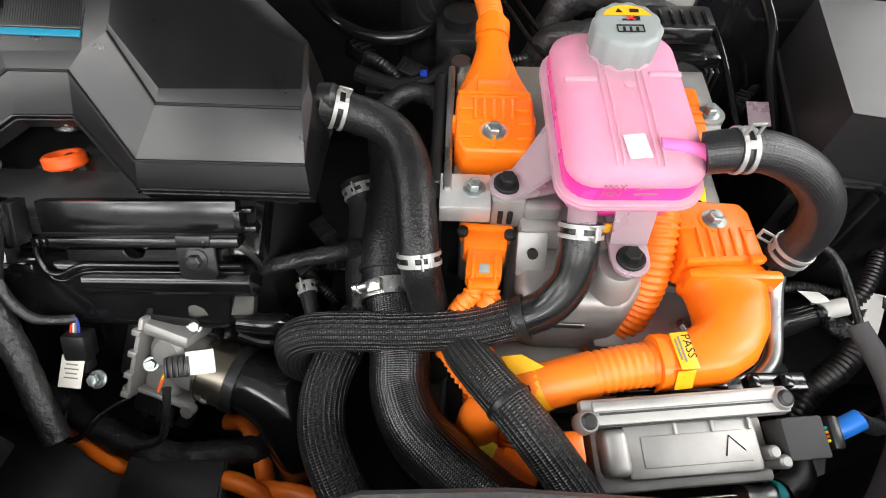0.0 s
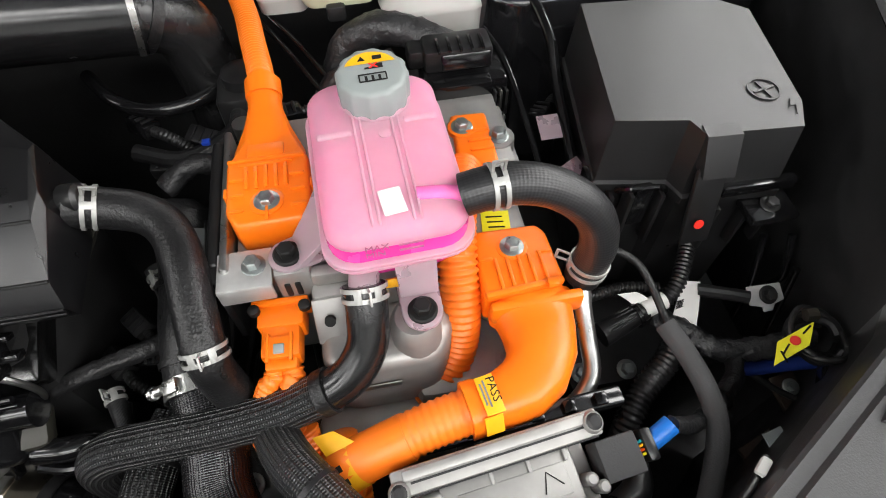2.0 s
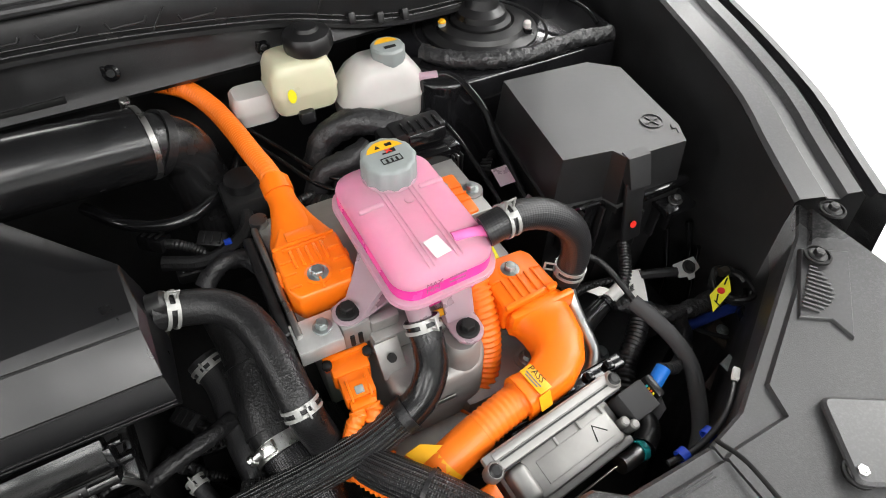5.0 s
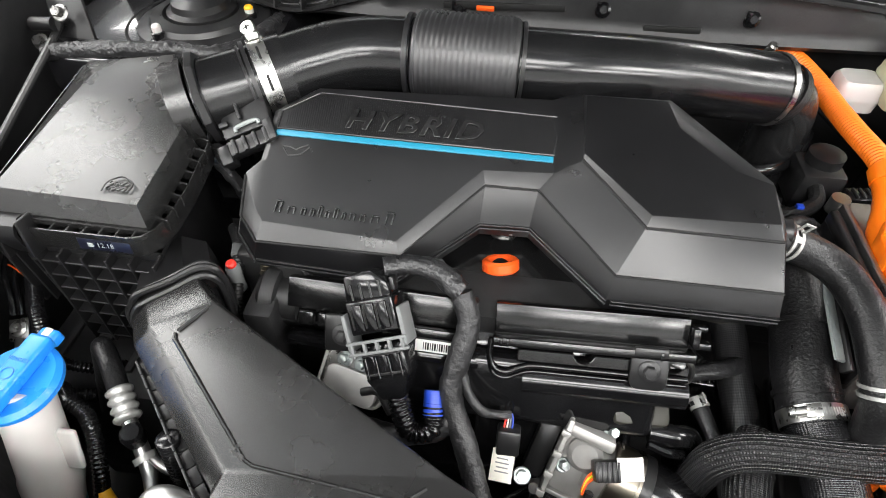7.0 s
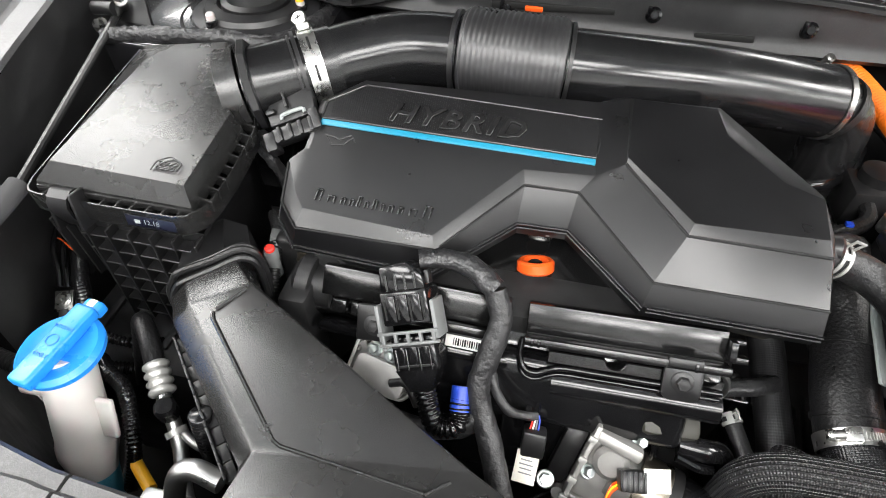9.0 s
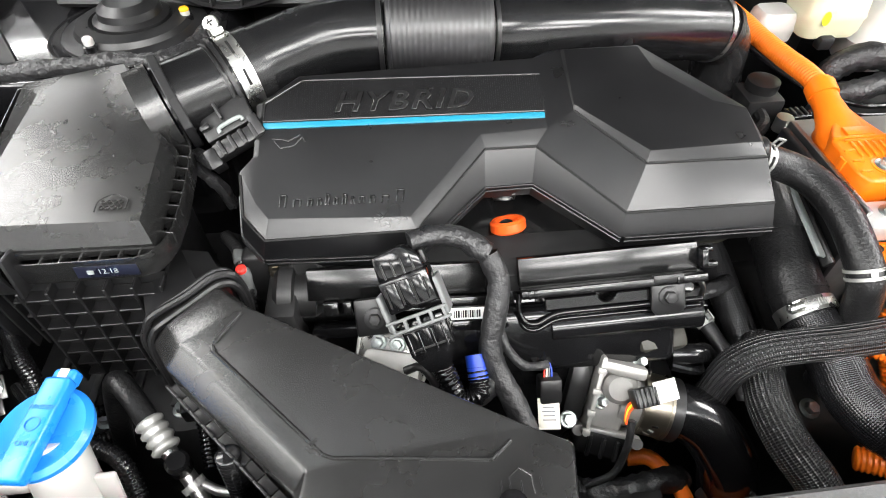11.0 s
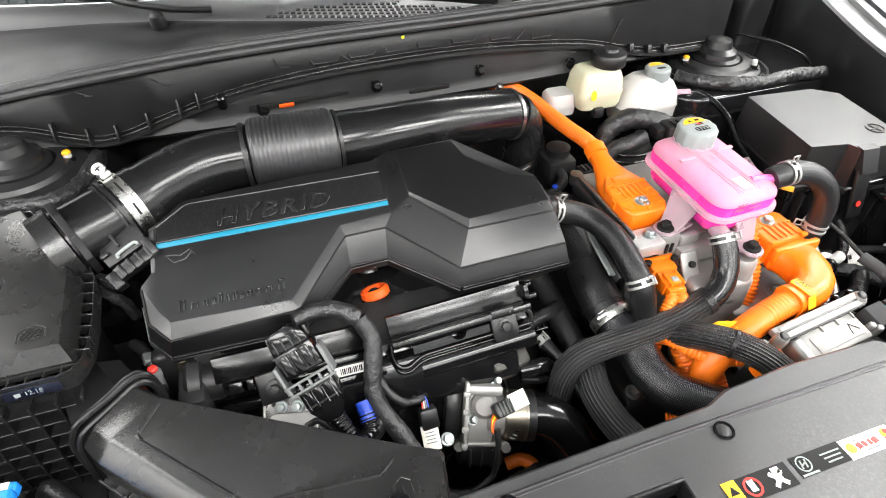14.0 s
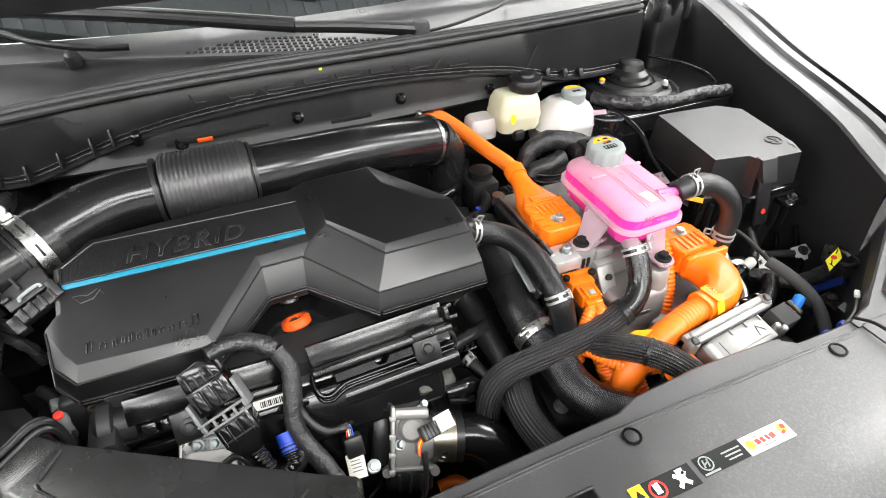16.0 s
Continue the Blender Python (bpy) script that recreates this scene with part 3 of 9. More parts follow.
for x, z in ((-0.252, 0.997), (-0.076, 0.997), (0.097, 0.982), (-0.43, 0.985)):
    bm = bmesh.new()
    lathe(bm, [(0.0105, -0.006), (0.0095, 0.001), (0.006, 0.003), (0.0045, 0.006)], frame_of((0, -1, 0.4), (x, cowl_y(x) - 0.001, z)), 12)
    box(bm, (x - 0.006, cowl_y(x) - 0.003, z + 0.004), (0.005, 0.006, 0.012), 0.001)
    part("cowl_clip", bm, GLOSS, cowl, "black push clip")
part("paint_dot", box(bmesh.new(), (-0.205, cowl_y(-0.205) + 0.001, 1.068), (0.005, 0.002, 0.004), 0.001), LEMON, cowl, "small yellow-green paint dot")
part("orange_tag", box(bmesh.new(), (-0.395, 0.688, 0.995), (0.022, 0.004, 0.006), 0.001, pose(0, 0, 0, 20)), REDOR, cowl, "small orange plastic tag")

# scuttle grille, windscreen and wipers behind the cowl
CREASE = [(-0.92, 1.02), (-0.672, 0.993), (-0.553, 0.965), (-0.405, 0.912), (-0.235, 0.852), (-0.106, 0.815), (0.0, 0.797), (0.10, 0.785), (0.49, 0.80)]
GRILLE = [(-0.41, 0.920), (-0.289, 0.934), (-0.192, 0.913), (-0.05, 0.845)]
xs2 = [CX - 0.70 + 1.40 * i / 60 for i in range(61)]
bm = bmesh.new()
loft(bm, [[V(x, along(CREASE, x) + 0.004, 1.046) for x in xs2], [V(x, along(CREASE, x) + 0.008, 1.050) for x in xs2], [V(x, 1.01 + 0.12 * ((x - CX) / 0.75) ** 2, 1.062) for x in xs2]], False, False, closed=False)
part("scuttle_panel", bm, PANEL, cowl, "dark grey scuttle panel", sharp=40)
bm = bmesh.new()
loft(bm, [[V(x, cowl_y(x) + 0.034, 1.078 + drop(x)) for x in xs2], [V(x, cowl_y(x) + 0.042, 1.045 + 0.5 * drop(x)) for x in xs2], [V(x, max(cowl_y(x) + 0.046, 0.5 * (cowl_y(x) + 0.045 + along(CREASE, x))), 1.030) for x in xs2], [V(x, along(CREASE, x) - 0.002, 1.040) for x in xs2], [V(x, along(CREASE, x) + 0.004, 1.046) for x in xs2]], False, False, closed=False)
part("scuttle_trough", bm, COWLPL, cowl, "black trough before the scuttle", sharp=50)
holes = []
for i in range(33):
    x = -0.398 + 0.0105 * i
    y = along(CREASE, x) + 0.013
    while y < along(GRILLE, x):
        holes.append((x, y))
        y += 0.0135
# the dark of each hole is a black tile on the closed panel
hole_mesh = finish(box(bmesh.new(), (0, 0, 0), (0.0076, 0.0102, 0.0016), 0.0007, pose(0, 0, 0, 0, 0, -12), seg=1), INK, False)
for x, y in holes:
    ob = new("grille_hole", hole_mesh)
    ob.parent = cowl
    back = 1.01 + 0.12 * ((x - CX) / 0.75) ** 2
    f = (y - along(CREASE, x) - 0.008) / (back - along(CREASE, x) - 0.008)
    ob.location = V(x, y, 1.0500 + 0.012 * f + 0.0003) - cowl.location
bm = bmesh.new()
loft(bm, [[V(x, 0.985 + 0.14 * ((x - CX) / 0.75) ** 2 + d, 1.062 + d * 0.62) for x in xs2[::3]] for d in (0.0, 0.3, 0.9)], False, False, closed=False)
move(cowl, -0.006, 0.006, -0.008)
windscreen = solo("windscreen", bm, GLASS, "dark tinted windscreen glass, reflecting the hall", "windscreen", kind="structure")


def wiper(name, a, b, c, label):
    root = thing(name, c, label, "wiper", "windscreen wipers")
    bm = bmesh.new()
    tube(bm, [a, V(*a).lerp(V(*b), 0.5) + V(0, 0, 0.004), b], 0.013, 12, 0.02, flat=0.7, taper=0.0155)
    part("blade", bm, COWLPL, root, "black wiper blade")
    bm = bmesh.new()
    tube(bm, [V(*a).lerp(V(*b), 0.1) + V(0, 0.004, 0.012), V(*a).lerp(V(*b), 0.6) + V(0, 0.004, 0.014), V(*b) + V(0, 0.002, 0.010)], 0.005, 8, 0.02)
    part("spine", bm, BLACK, root, "thin black blade spine")
    bm = bmesh.new()
    tube(bm, [b, V(*b).lerp(V(*c), 0.5) + V(0, 0, 0.002), c], 0.0125, 12, 0.02, flat=0.8, taper=0.0155)
    part("arm", bm, BLACK, root, "satin black wiper arm")
    bm = bmesh.new()
    lathe(bm, [(0.017, -0.012), (0.0175, 0.008), (0.014, 0.015), (0.004, 0.018)], Matrix.Translation(c), 18)
    part("pivot_cap", bm, FOAM, root, "dark grey pivot cap")
    move(root, -0.015, 0.0, -0.006)


wiper("windscreen_wiper", (-0.73, 1.085, 1.118), (-0.198, 0.862, 1.088), (0.009, 0.807, 1.072), "black windscreen wiper parked above the grille")
wiper("windscreen_wiper", (-0.60, 1.13, 1.155), (-0.12, 1.03, 1.105), (0.45, 1.02, 1.085), "black windscreen wiper lying on the glass")
bm = bmesh.new()
tube(bm, [(-0.80, 1.10, 1.11), (-0.666, 1.045, 1.085), (-0.611, 0.992, 1.078), (-0.535, 0.965, 1.066), (-0.47, 0.960, 1.060)], 0.006, 8, 0.02)
move(solo("wiper_hose", bm, RUBBER, "black washer hose clipped along the windscreen's foot", "hose"), -0.015, 0.0, -0.006)
bm = bmesh.new()
tube(bm, [(-0.09, 0.815, 1.058), (-0.049, 0.802, 1.064), (0.061, 0.809, 1.070), (0.15, 0.845, 1.072), (0.22, 0.888, 1.074), (0.26, 0.95, 1.08)], 0.003, 8, 0.02)
move(solo("washer_hose", bm, RUBBER, "thin black washer hose over the scuttle", "hose"), -0.015, 0.0, -0.006)
bm = bmesh.new()
lathe(bm, [(0.0135, -0.008), (0.0135, 0.005), (0.0105, 0.012), (0.006, 0.0145), (0.001, 0.015)], frame_of((0, -0.3, 1), (-0.560, 0.962, 1.050)), 18)
move(solo("washer_nozzle", bm, BLACK, "black rounded washer nozzle on the scuttle", "nozzle"), -0.015, 0.0, -0.006)

# bonnet, open above the bay, with its hinge bracket
bm = bmesh.new()
loft(bm, [[V(CX + s * 0.80, 0.80 - 0.62 * f, 1.16 + 0.86 * f) for s in (-1, -0.5, 0, 0.5, 1)] for f in (0, 0.33, 0.66, 1)], False, False, closed=False)
bm.normal_update()
bmesh.ops.solidify(bm, geom=bm.faces, thickness=0.03)
solo("bonnet", bm, DARK, "open black car bonnet above the bay", "bonnet", kind="structure")
for sx in (0.545, mirror(0.545)):
    root = new("bonnet_hinge")
    root.parent, root.location = car_body, V(sx, 0.80, 0.95) - car_body.location
    tagged(root, "black steel bonnet hinge beside the cowl")
    bm = bmesh.new()
    box(bm, (sx, 0.805, 0.985), (0.072, 0.05, 0.15), 0.014, None, 3)
    box(bm, (sx - 0.030, 0.790, 1.045), (0.014, 0.03, 0.05), 0.005)
    box(bm, (sx + 0.036, 0.790, 1.05), (0.014, 0.03, 0.06), 0.005)
    part("bracket", bm, BLACK, root)
    bm = bmesh.new()
    box(bm, (sx, 0.79, 1.09), (0.012, 0.06, 0.12), 0.004, pose(0, 0, 0, 20))
    part("hinge_arm", bm, DARK, root)
    for dx in (-0.028, 0.028):
        part("flange", box(bmesh.new(), (sx + dx, 0.80, 1.066), (0.03, 0.045, 0.008), 0.003), PANEL, root)

# ---- the front panel over the radiator ----
panel = thing("radiator_panel", (CX, 0.0, 0.85), "dark grey plastic panel over the radiator, dusty", "panel", kind="structure")
REAR = [(-0.94, 0.235), (-0.91, 0.20), (-0.81, 0.147), (-0.73, 0.103), (-0.66, 0.091), (-0.54, 0.083), (-0.35, 0.087), (-0.18, 0.092), (-0.075, 0.095), (-0.046, 0.105), (0.042, 0.110), (0.153, 0.107), (0.175, 0.091), (0.256, 0.090), (0.30, 0.100), (0.38, 0.147), (0.48, 0.207), (0.51, 0.235)]


def rear(x):
    for (a, ya), (b, yb) in zip(REAR, REAR[1:]):
        if a <= x <= b:
            return ya + (yb - ya) * (x - a) / (b - a)
    return REAR[0][1]


def step_y(x):
    """Where the panel steps down to its rear lip."""
    r = rear(x)
    return min(r - 0.016, 0.0765) if r < 0.116 else r - 0.016


def panel_z(x, y):
    d = abs(x - CX)
    return 0.899 + 0.035 * max(0.0, (d - 0.40) / 0.32) ** 2 - 0.9 * max(0.0, -0.03 - y) ** 1.35 * 0.55


def sheet(name, x0, x1, ys, mat, label, holes=(), lift=0.0, lip=True, thick=0.004):
    xs = sorted({x0, x1, *[x for x, _ in REAR if x0 < x < x1], *[h for hole in holes for h in hole[:2]], *[x0 + (x1 - x0) * i / 30 for i in range(31)]})
    bm = bmesh.new()
    grid = []
    for x in xs:
        r = rear(x)
        st = step_y(x)
        col = [V(x, r, 0.86), V(x, r, panel_z(x, r) - 0.008), V(x, r - 0.003, panel_z(x, r) - 0.005), V(x, st + 0.003, panel_z(x, st) - 0.005), V(x, st, panel_z(x, st))] if lip else []
        for yy in (st - 0.003, (st + 0.026) / 2, *ys):
            col.append(V(x, yy, panel_z(x, yy)))
        grid.append([bm.verts.new(p + V(0, 0, lift)) for p in col])
    for i in range(len(xs) - 1):
        xm = (xs[i] + xs[i + 1]) / 2
        for j in range(len(grid[0]) - 1):
            a, b, c, d = grid[i][j], grid[i + 1][j], grid[i + 1][j + 1], grid[i][j + 1]
            ym = (a.co.y + c.co.y) / 2
            if any(h[0] < xm < h[1] and h[2] < ym < h[3] for h in holes):
                continue
            if (a.co - d.co).length < 1e-6 or (b.co - c.co).length < 1e-6:
                continue
            bm.faces.new((a, b, c, d))
    bmesh.ops.recalc_face_normals(bm, faces=bm.faces)
    bm.normal_update()
    bmesh.ops.solidify(bm, geom=bm.faces, thickness=thick)
    return part(name, bm, mat, panel, label, sharp=25)


HOLE = (-0.234, -0.150, -0.031, 0.034)
sheet("panel_sheet", -0.645, 0.256, (0.034, 0.0, -0.031, -0.06, -0.1, -0.16, -0.24, -0.34), PANEL, "grained dark grey panel", [HOLE])
sheet("side_sheet", 0.259, 0.51, (0.02, -0.034, -0.1, -0.2, -0.34), PANEL, "grained dark grey side panel")
sheet("side_sheet", -0.94, -0.648, (0.02, -0.034, -0.1, -0.2, -0.34), PANEL, "grained dark grey side panel")
bm = bmesh.new()
loft(bm, [[V(x, y - 0.002, z) for x, y in REAR] for z in (0.885, 0.86, 0.41)], False, False, closed=False)
part("front_apron", bm, DARK, panel, "dark wall below the panel edge")
for dy in (0.0012, 0.0046):
    bm = bmesh.new()
    tube(bm, [(-0.60 + 0.04 * k, step_y(-0.60 + 0.04 * k) - dy, panel_z(-0.60 + 0.04 * k, 0.07) + 0.0002) for k in range(22)], 0.0009, 8, 0.02)
    part("seam_line", bm, PANEL, panel, "fine raised line along the step")
# rim of the latch opening
bm = bmesh.new()
for x, y, sx, sy in ((-0.192, 0.035, 0.090, 0.004), (-0.192, -0.032, 0.090, 0.004), (-0.235, 0.0015, 0.004, 0.066), (-0.149, 0.0015, 0.004, 0.066)):
    box(bm, (x, y, panel_z(x, y) - 0.0125), (sx, sy, 0.027), 0.0015)
part("opening_rim", bm, BLACK, panel, "raised rim of the latch opening")
latch = thing("bonnet_latch", (-0.193, 0, 0.85), "steel bonnet latch below the panel opening", "latch")
bm = bmesh.new()
lathe(bm, [(0.009, -0.026), (0.010, -0.024), (0.010, 0.024), (0.009, 0.026)], frame_of((1, 0.25, 0), (-0.195, 0.008, 0.888)), 16)
part("roller", bm, ROLLER, latch, "grey roller")
bm = bmesh.new()
# wide black sheet added underneath to keep the opening dark
box(bm, (-0.193, -0.002, 0.862), (0.12, 0.09, 0.006), 0.001)
box(bm, (-0.18, -0.012, 0.880), (0.05, 0.006, 0.012), 0.001, pose(0, 0, 0, 0, 0, 20))
box(bm, (-0.165, 0.005, 0.882), (0.006, 0.04, 0.016), 0.001)
box(bm, (-0.20, -0.02, 0.876), (0.045, 0.010, 0.008), 0.001)
part("plate", bm, INK, latch)
bm = bmesh.new()
tube(bm, [(-0.163, 0.014, 0.892), (-0.158, -0.006, 0.896), (-0.17, -0.02, 0.893)], 0.0022, 8, 0.004)
tube(bm, [(-0.22, -0.01, 0.884), (-0.18, -0.004, 0.888), (-0.16, 0.010, 0.886)], 0.0018, 8, 0.004)
part("spring", bm, CLAMP, latch)
move(latch, 0.0, 0.004, -0.006)

# push clips in the panel
for x, y in ((-0.3055, 0.0625), (-0.083, 0.063), (0.2005, 0.061), (-0.52, 0.055)):
    root = thing("panel_clip", (x, y, panel_z(x, y)), "black round push clip in the dusty panel", "clip", "panel clips")
    bm = bmesh.new()
    band(bm, (x, y, panel_z(x, y) + 0.0004), (0, 0, 1), 0.0076, 0.0028, 0.0022, 28)
    part("clip_ring", bm, GLOSS, root)
    bm = bmesh.new()
    lathe(bm, [(0.0070, -0.001), (0.0064, 0.0012), (0.004, 0.0016)], Matrix.Translation((x, y, panel_z(x, y))), 16)
    part("clip_pin", bm, DARK, root)
for x, y, z in ((0.462, 0.174, 0.934), (0.540, 0.300, 0.960), (0.507, 0.202, 0.950), (0.33, 0.02, 0.912)):
    root = thing("panel_bolt", (x, y, z), "dark steel bolt in a round recess of the trim", "bolt", "trim bolts")
    bm = bmesh.new()
    lathe(bm, [(0.0125, -0.001), (0.0125, 0.0015), (0.0105, 0.002), (0.010, 0.0)], Matrix.Translation((x, y, z)), 20)
    part("recess_ring", bm, INK, root)
    bm = bmesh.new()
    bolt(bm, (x, y, z), (0, 0, 1), 0.0085, 0.005, 0.005)
    part("bolt_head", bm, STEEL if y < 0.1 else DARK, root)
# raised and ribbed patches on the right trim
land = [(0.403, 0.137), (0.424, 0.121), (0.424, 0.099), (0.492, 0.164), (0.462, 0.190)]
lx_, ly_ = sum(p[0] for p in land) / 5, sum(p[1] for p in land) / 5
bm = bmesh.new()
loft(bm, [[V(lx_ + (x - lx_) * k, ly_ + (y - ly_) * k, panel_z(x, y) + h) for x, y in land] for k, h in ((1.04, -0.002), (1.0, 0.0028), (0.97, 0.0036))], False, True)
bmesh.ops.recalc_face_normals(bm, faces=bm.faces)
part("raised_land", bm, PANEL, panel, "raised land round the grip patch", sharp=20)
GA, GB, GD = V(0.411, 0.144, 0), V(0.450, 0.171, 0), V(0.420, 0.131, 0)
for i in range(11):
    f = i / 10
    p = GA.lerp(GB, f)
    q = p + (GD - GA).normalized() * (0.0157 + 0.013 * math.sin(math.pi * f) - 0.008 * f)
    c = (p + q) / 2
    part("grip_rib", box(bmesh.new(), (c.x, c.y, panel_z(c.x, c.y) + 0.0050), ((q - p).length, 0.0020, 0.0034), 0.0008, pose(0, 0, 0, 0, 0, math.degrees(math.atan2(q.y - p.y, q.x - p.x))), seg=1), PANEL, panel)
bm = bmesh.new()
for x, y, sx, sy, a in ((0.38, 0.02, 0.10, 0.07, -30), (0.12, -0.10, 0.14, 0.08, 0)):
    prism(bm, rounded(-sx / 2, sx / 2, -sy / 2, sy / 2, 0.006, 2), 0, 0.006, 0.002, 0.03, 1, Matrix.Translation((x, y, panel_z(x, y) - 0.001)) @ pose(0, 0, 0, 0, 0, a))
part("raised_pad", bm, PANEL, panel, "raised pads moulded in the panel")


# ---- stickers on the panel ----
def sticker(name, x0, x1, yt, yb, mat, label):
    xm = (x0 + x1) / 2
    ym = (yt + yb) / 2
    at = V(xm, ym, panel_z(xm, ym) + 0.0006)
    root = thing(name, at, label, "sticker")
    bm = bmesh.new()
    box(bm, at, (x1 - x0, yt - yb, 0.0005), 0)
    part("sheet", bm, mat, root, smooth=False)
    return root, at


def flat(bm, at, x, y, sx, sy, h=0.0008, a=0):
    box(bm, at + V(x, y, h), (sx, sy, 0.0004), 0, pose(0, 0, 0, 0, 0, a))


def disc(bm, at, x, y, r0, r1, h=0.0008, n=20):
    if r0 > 0.0012:
        band(bm, at + V(x, y, h), (0, 0, 1), r0, 0.0004, r1 - r0, n)
    else:
        lathe(bm, [(r1, h), (r1, h + 0.0003)], Matrix.Translation(at + V(x, y, 0)), n)


st, at = sticker("warning_sticker", -0.122, -0.054, 0.0200, -0.0020, INK, "black warning sticker with yellow and red signs")
bm = bmesh.new()
flat(bm, at, -0.0275, 0, 0.014, 0.022)
part("yellow_field", bm, YELLOW, st)
bm = bmesh.new()
lathe(bm, [(0.0055, 0.0013), (0.0052, 0.0015)], Matrix.Translation(at + V(-0.0275, 0.001, 0)) @ pose(0, 0, 0, 0, 0, 90), 3)
flat(bm, at, -0.0275, -0.008, 0.010, 0.0025, 0.0013)
part("triangle", bm, INK, st)
bm = bmesh.new()
disc(bm, at, -0.008, 0, 0.0068, 0.0088)
part("red_ring", bm, RED, st)
bm = bmesh.new()
flat(bm, at, -0.008, -0.001, 0.006, 0.006)
for i in range(4):
    flat(bm, at, -0.0105 + 0.0017 * i, 0.0035, 0.0011, 0.005)
for a in (45, -45):
    flat(bm, at, 0.019, -0.001, 0.018, 0.004, 0.0008, a)
disc(bm, at, 0.019, -0.001, 0.001, 0.004, 0.0012)
flat(bm, at, 0.021, 0.006, 0.008, 0.006)
part("white_signs", bm, WHITE, st)

st, at = sticker("maker_sticker", -0.0475, 0.0075, 0.0205, 0.0010, INK, "black maker's sticker with grey marks")
bm = bmesh.new()
disc(bm, at, -0.018, 0.001, 0.0062, 0.0075)
flat(bm, at, -0.018, 0.001, 0.007, 0.0015, 0.0008, 20)
flat(bm, at, -0.0205, 0.001, 0.0015, 0.008, 0.0008, -15)
flat(bm, at, -0.0155, 0.001, 0.0015, 0.008, 0.0008, -15)
flat(bm, at, -0.018, -0.0085, 0.018, 0.002)
for i in range(3):
    flat(bm, at, 0.013, 0.003 - 0.004 * i, 0.022 - 0.003 * i, 0.0014)
part("grey_marks", bm, GREYCAP, st)

st, at = sticker("oil_sticker", 0.0085, 0.0660, 0.0195, 0.0000, WHITE, "white sticker with red and yellow marks")
bm = bmesh.new()
for k, w in enumerate((0.005, 0.004, 0.003, 0.006)):
    flat(bm, at, -0.0125 + 0.0062 * k, 0, w, 0.0055, 0.0008, 12)
part("red_mark", bm, RED, st)
bm = bmesh.new()
disc(bm, at, -0.022, 0.0, 0.0005, 0.0048)
part("yellow_mark", bm, YELLOW, st)
bm = bmesh.new()
disc(bm, at, 0.021, 0.002, 0.0005, 0.0050)
part("yellow_mark", bm, YELLOW, st)
bm = bmesh.new()
disc(bm, at, 0.0225, 0.0035, 0.0005, 0.0028, 0.0012)
flat(bm, at, 0.019, -0.002, 0.005, 0.003, 0.0012, 25)
part("red_patch", bm, RED, st)
bm = bmesh.new()
flat(bm, at, -0.002, -0.006, 0.016, 0.0012)
flat(bm, at, -0.012, 0.0055, 0.006, 0.001)
part("grey_mark", bm, GREYINK, st)

# ---- engine cover ----
cover = thing("engine_cover", (-0.35, 0.42, 0.90), "black moulded engine cover with blue strip and raised lettering", "engine cover")
RIDGE = [(-0.590, 0.461, 0.974), (-0.5505, 0.490, 0.979), (-0.318, 0.500, 0.980), (-0.296, 0.518, 0.985), (-0.204, 0.514, 0.986), (-0.117, 0.430, 0.964), (-0.109, 0.381, 0.950), (-0.112, 0.334, 0.925),
         (-0.2496, 0.339, 0.9185), (-0.322, 0.4154, 0.942), (-0.3724, 0.4136, 0.943), (-0.444, 0.345, 0.9065), (-0.5835, 0.345, 0.905), (-0.6025, 0.364, 0.9185), (-0.6045, 0.399, 0.943), (-0.592, 0.411, 0.950)]
SKIRT = {7: (-0.110, 0.3235, 0.904), 8: (-0.2535, 0.329, 0.8965), 9: (-0.326, 0.396, 0.911), 10: (-0.374, 0.3915, 0.9135), 11: (-0.447, 0.335, 0.885), 12: (-0.589, 0.342, 0.883), 13: (-0.607, 0.359, 0.899), 14: (-0.610, 0.399, 0.921)}
TOPS = {0: (-0.584, 0.458, 0.979), 1: (-0.548, 0.483, 0.988), 2: (-0.316, 0.4945, 0.988), 9: (-0.3094, 0.4283, 0.9545), 10: (-0.376, 0.4244, 0.9555), 11: (-0.449, 0.3550, 0.9160), 12: (-0.579, 0.3585, 0.917), 13: (-0.590, 0.3715, 0.924), 15: (-0.587, 0.411, 0.953)}
fitted = np.linalg.lstsq(np.array([(1, x, y) for x, y, z in TOPS.values()]), np.array([z for x, y, z in TOPS.values()]), rcond=None)[0]
TOPS = {k: (x, y, float(fitted @ (1, x, y))) for k, (x, y, z) in TOPS.items()}
PAD = [(-0.284, 0.435, 0.9672), (-0.229, 0.3685, 0.9518), (-0.115, 0.3675, 0.9525), (-0.112, 0.390, 0.9585), (-0.117, 0.428, 0.9680), (-0.203, 0.508, 0.9930), (-0.287, 0.501, 0.9955)]
CROWN = [(-0.2835, 0.440, 0.9715), (-0.2255, 0.3755, 0.9605), (-0.1165, 0.3815, 0.9590), (-0.1180, 0.420, 0.9705), (-0.1512, 0.4279, 0.9760), (-0.199, 0.4676, 0.9895), (-0.207, 0.500, 0.9965), (-0.2845, 0.496, 0.9985)]
bm = bmesh.new()
low = [SKIRT.get(i, (x + (0.004 if x > -0.35 else -0.004), y + 0.004, z - 0.034)) for i, (x, y, z) in enumerate(RIDGE)]
foot = [bm.verts.new((x, y + 0.006, z - 0.020)) for x, y, z in low]
rim_lo = [bm.verts.new(p) for p in low]
rd = [bm.verts.new(p) for p in RIDGE]
tp = {k: bm.verts.new(p) for k, p in TOPS.items()}
pd = [bm.verts.new(p) for p in PAD]
cw = [bm.verts.new(p) for p in CROWN]
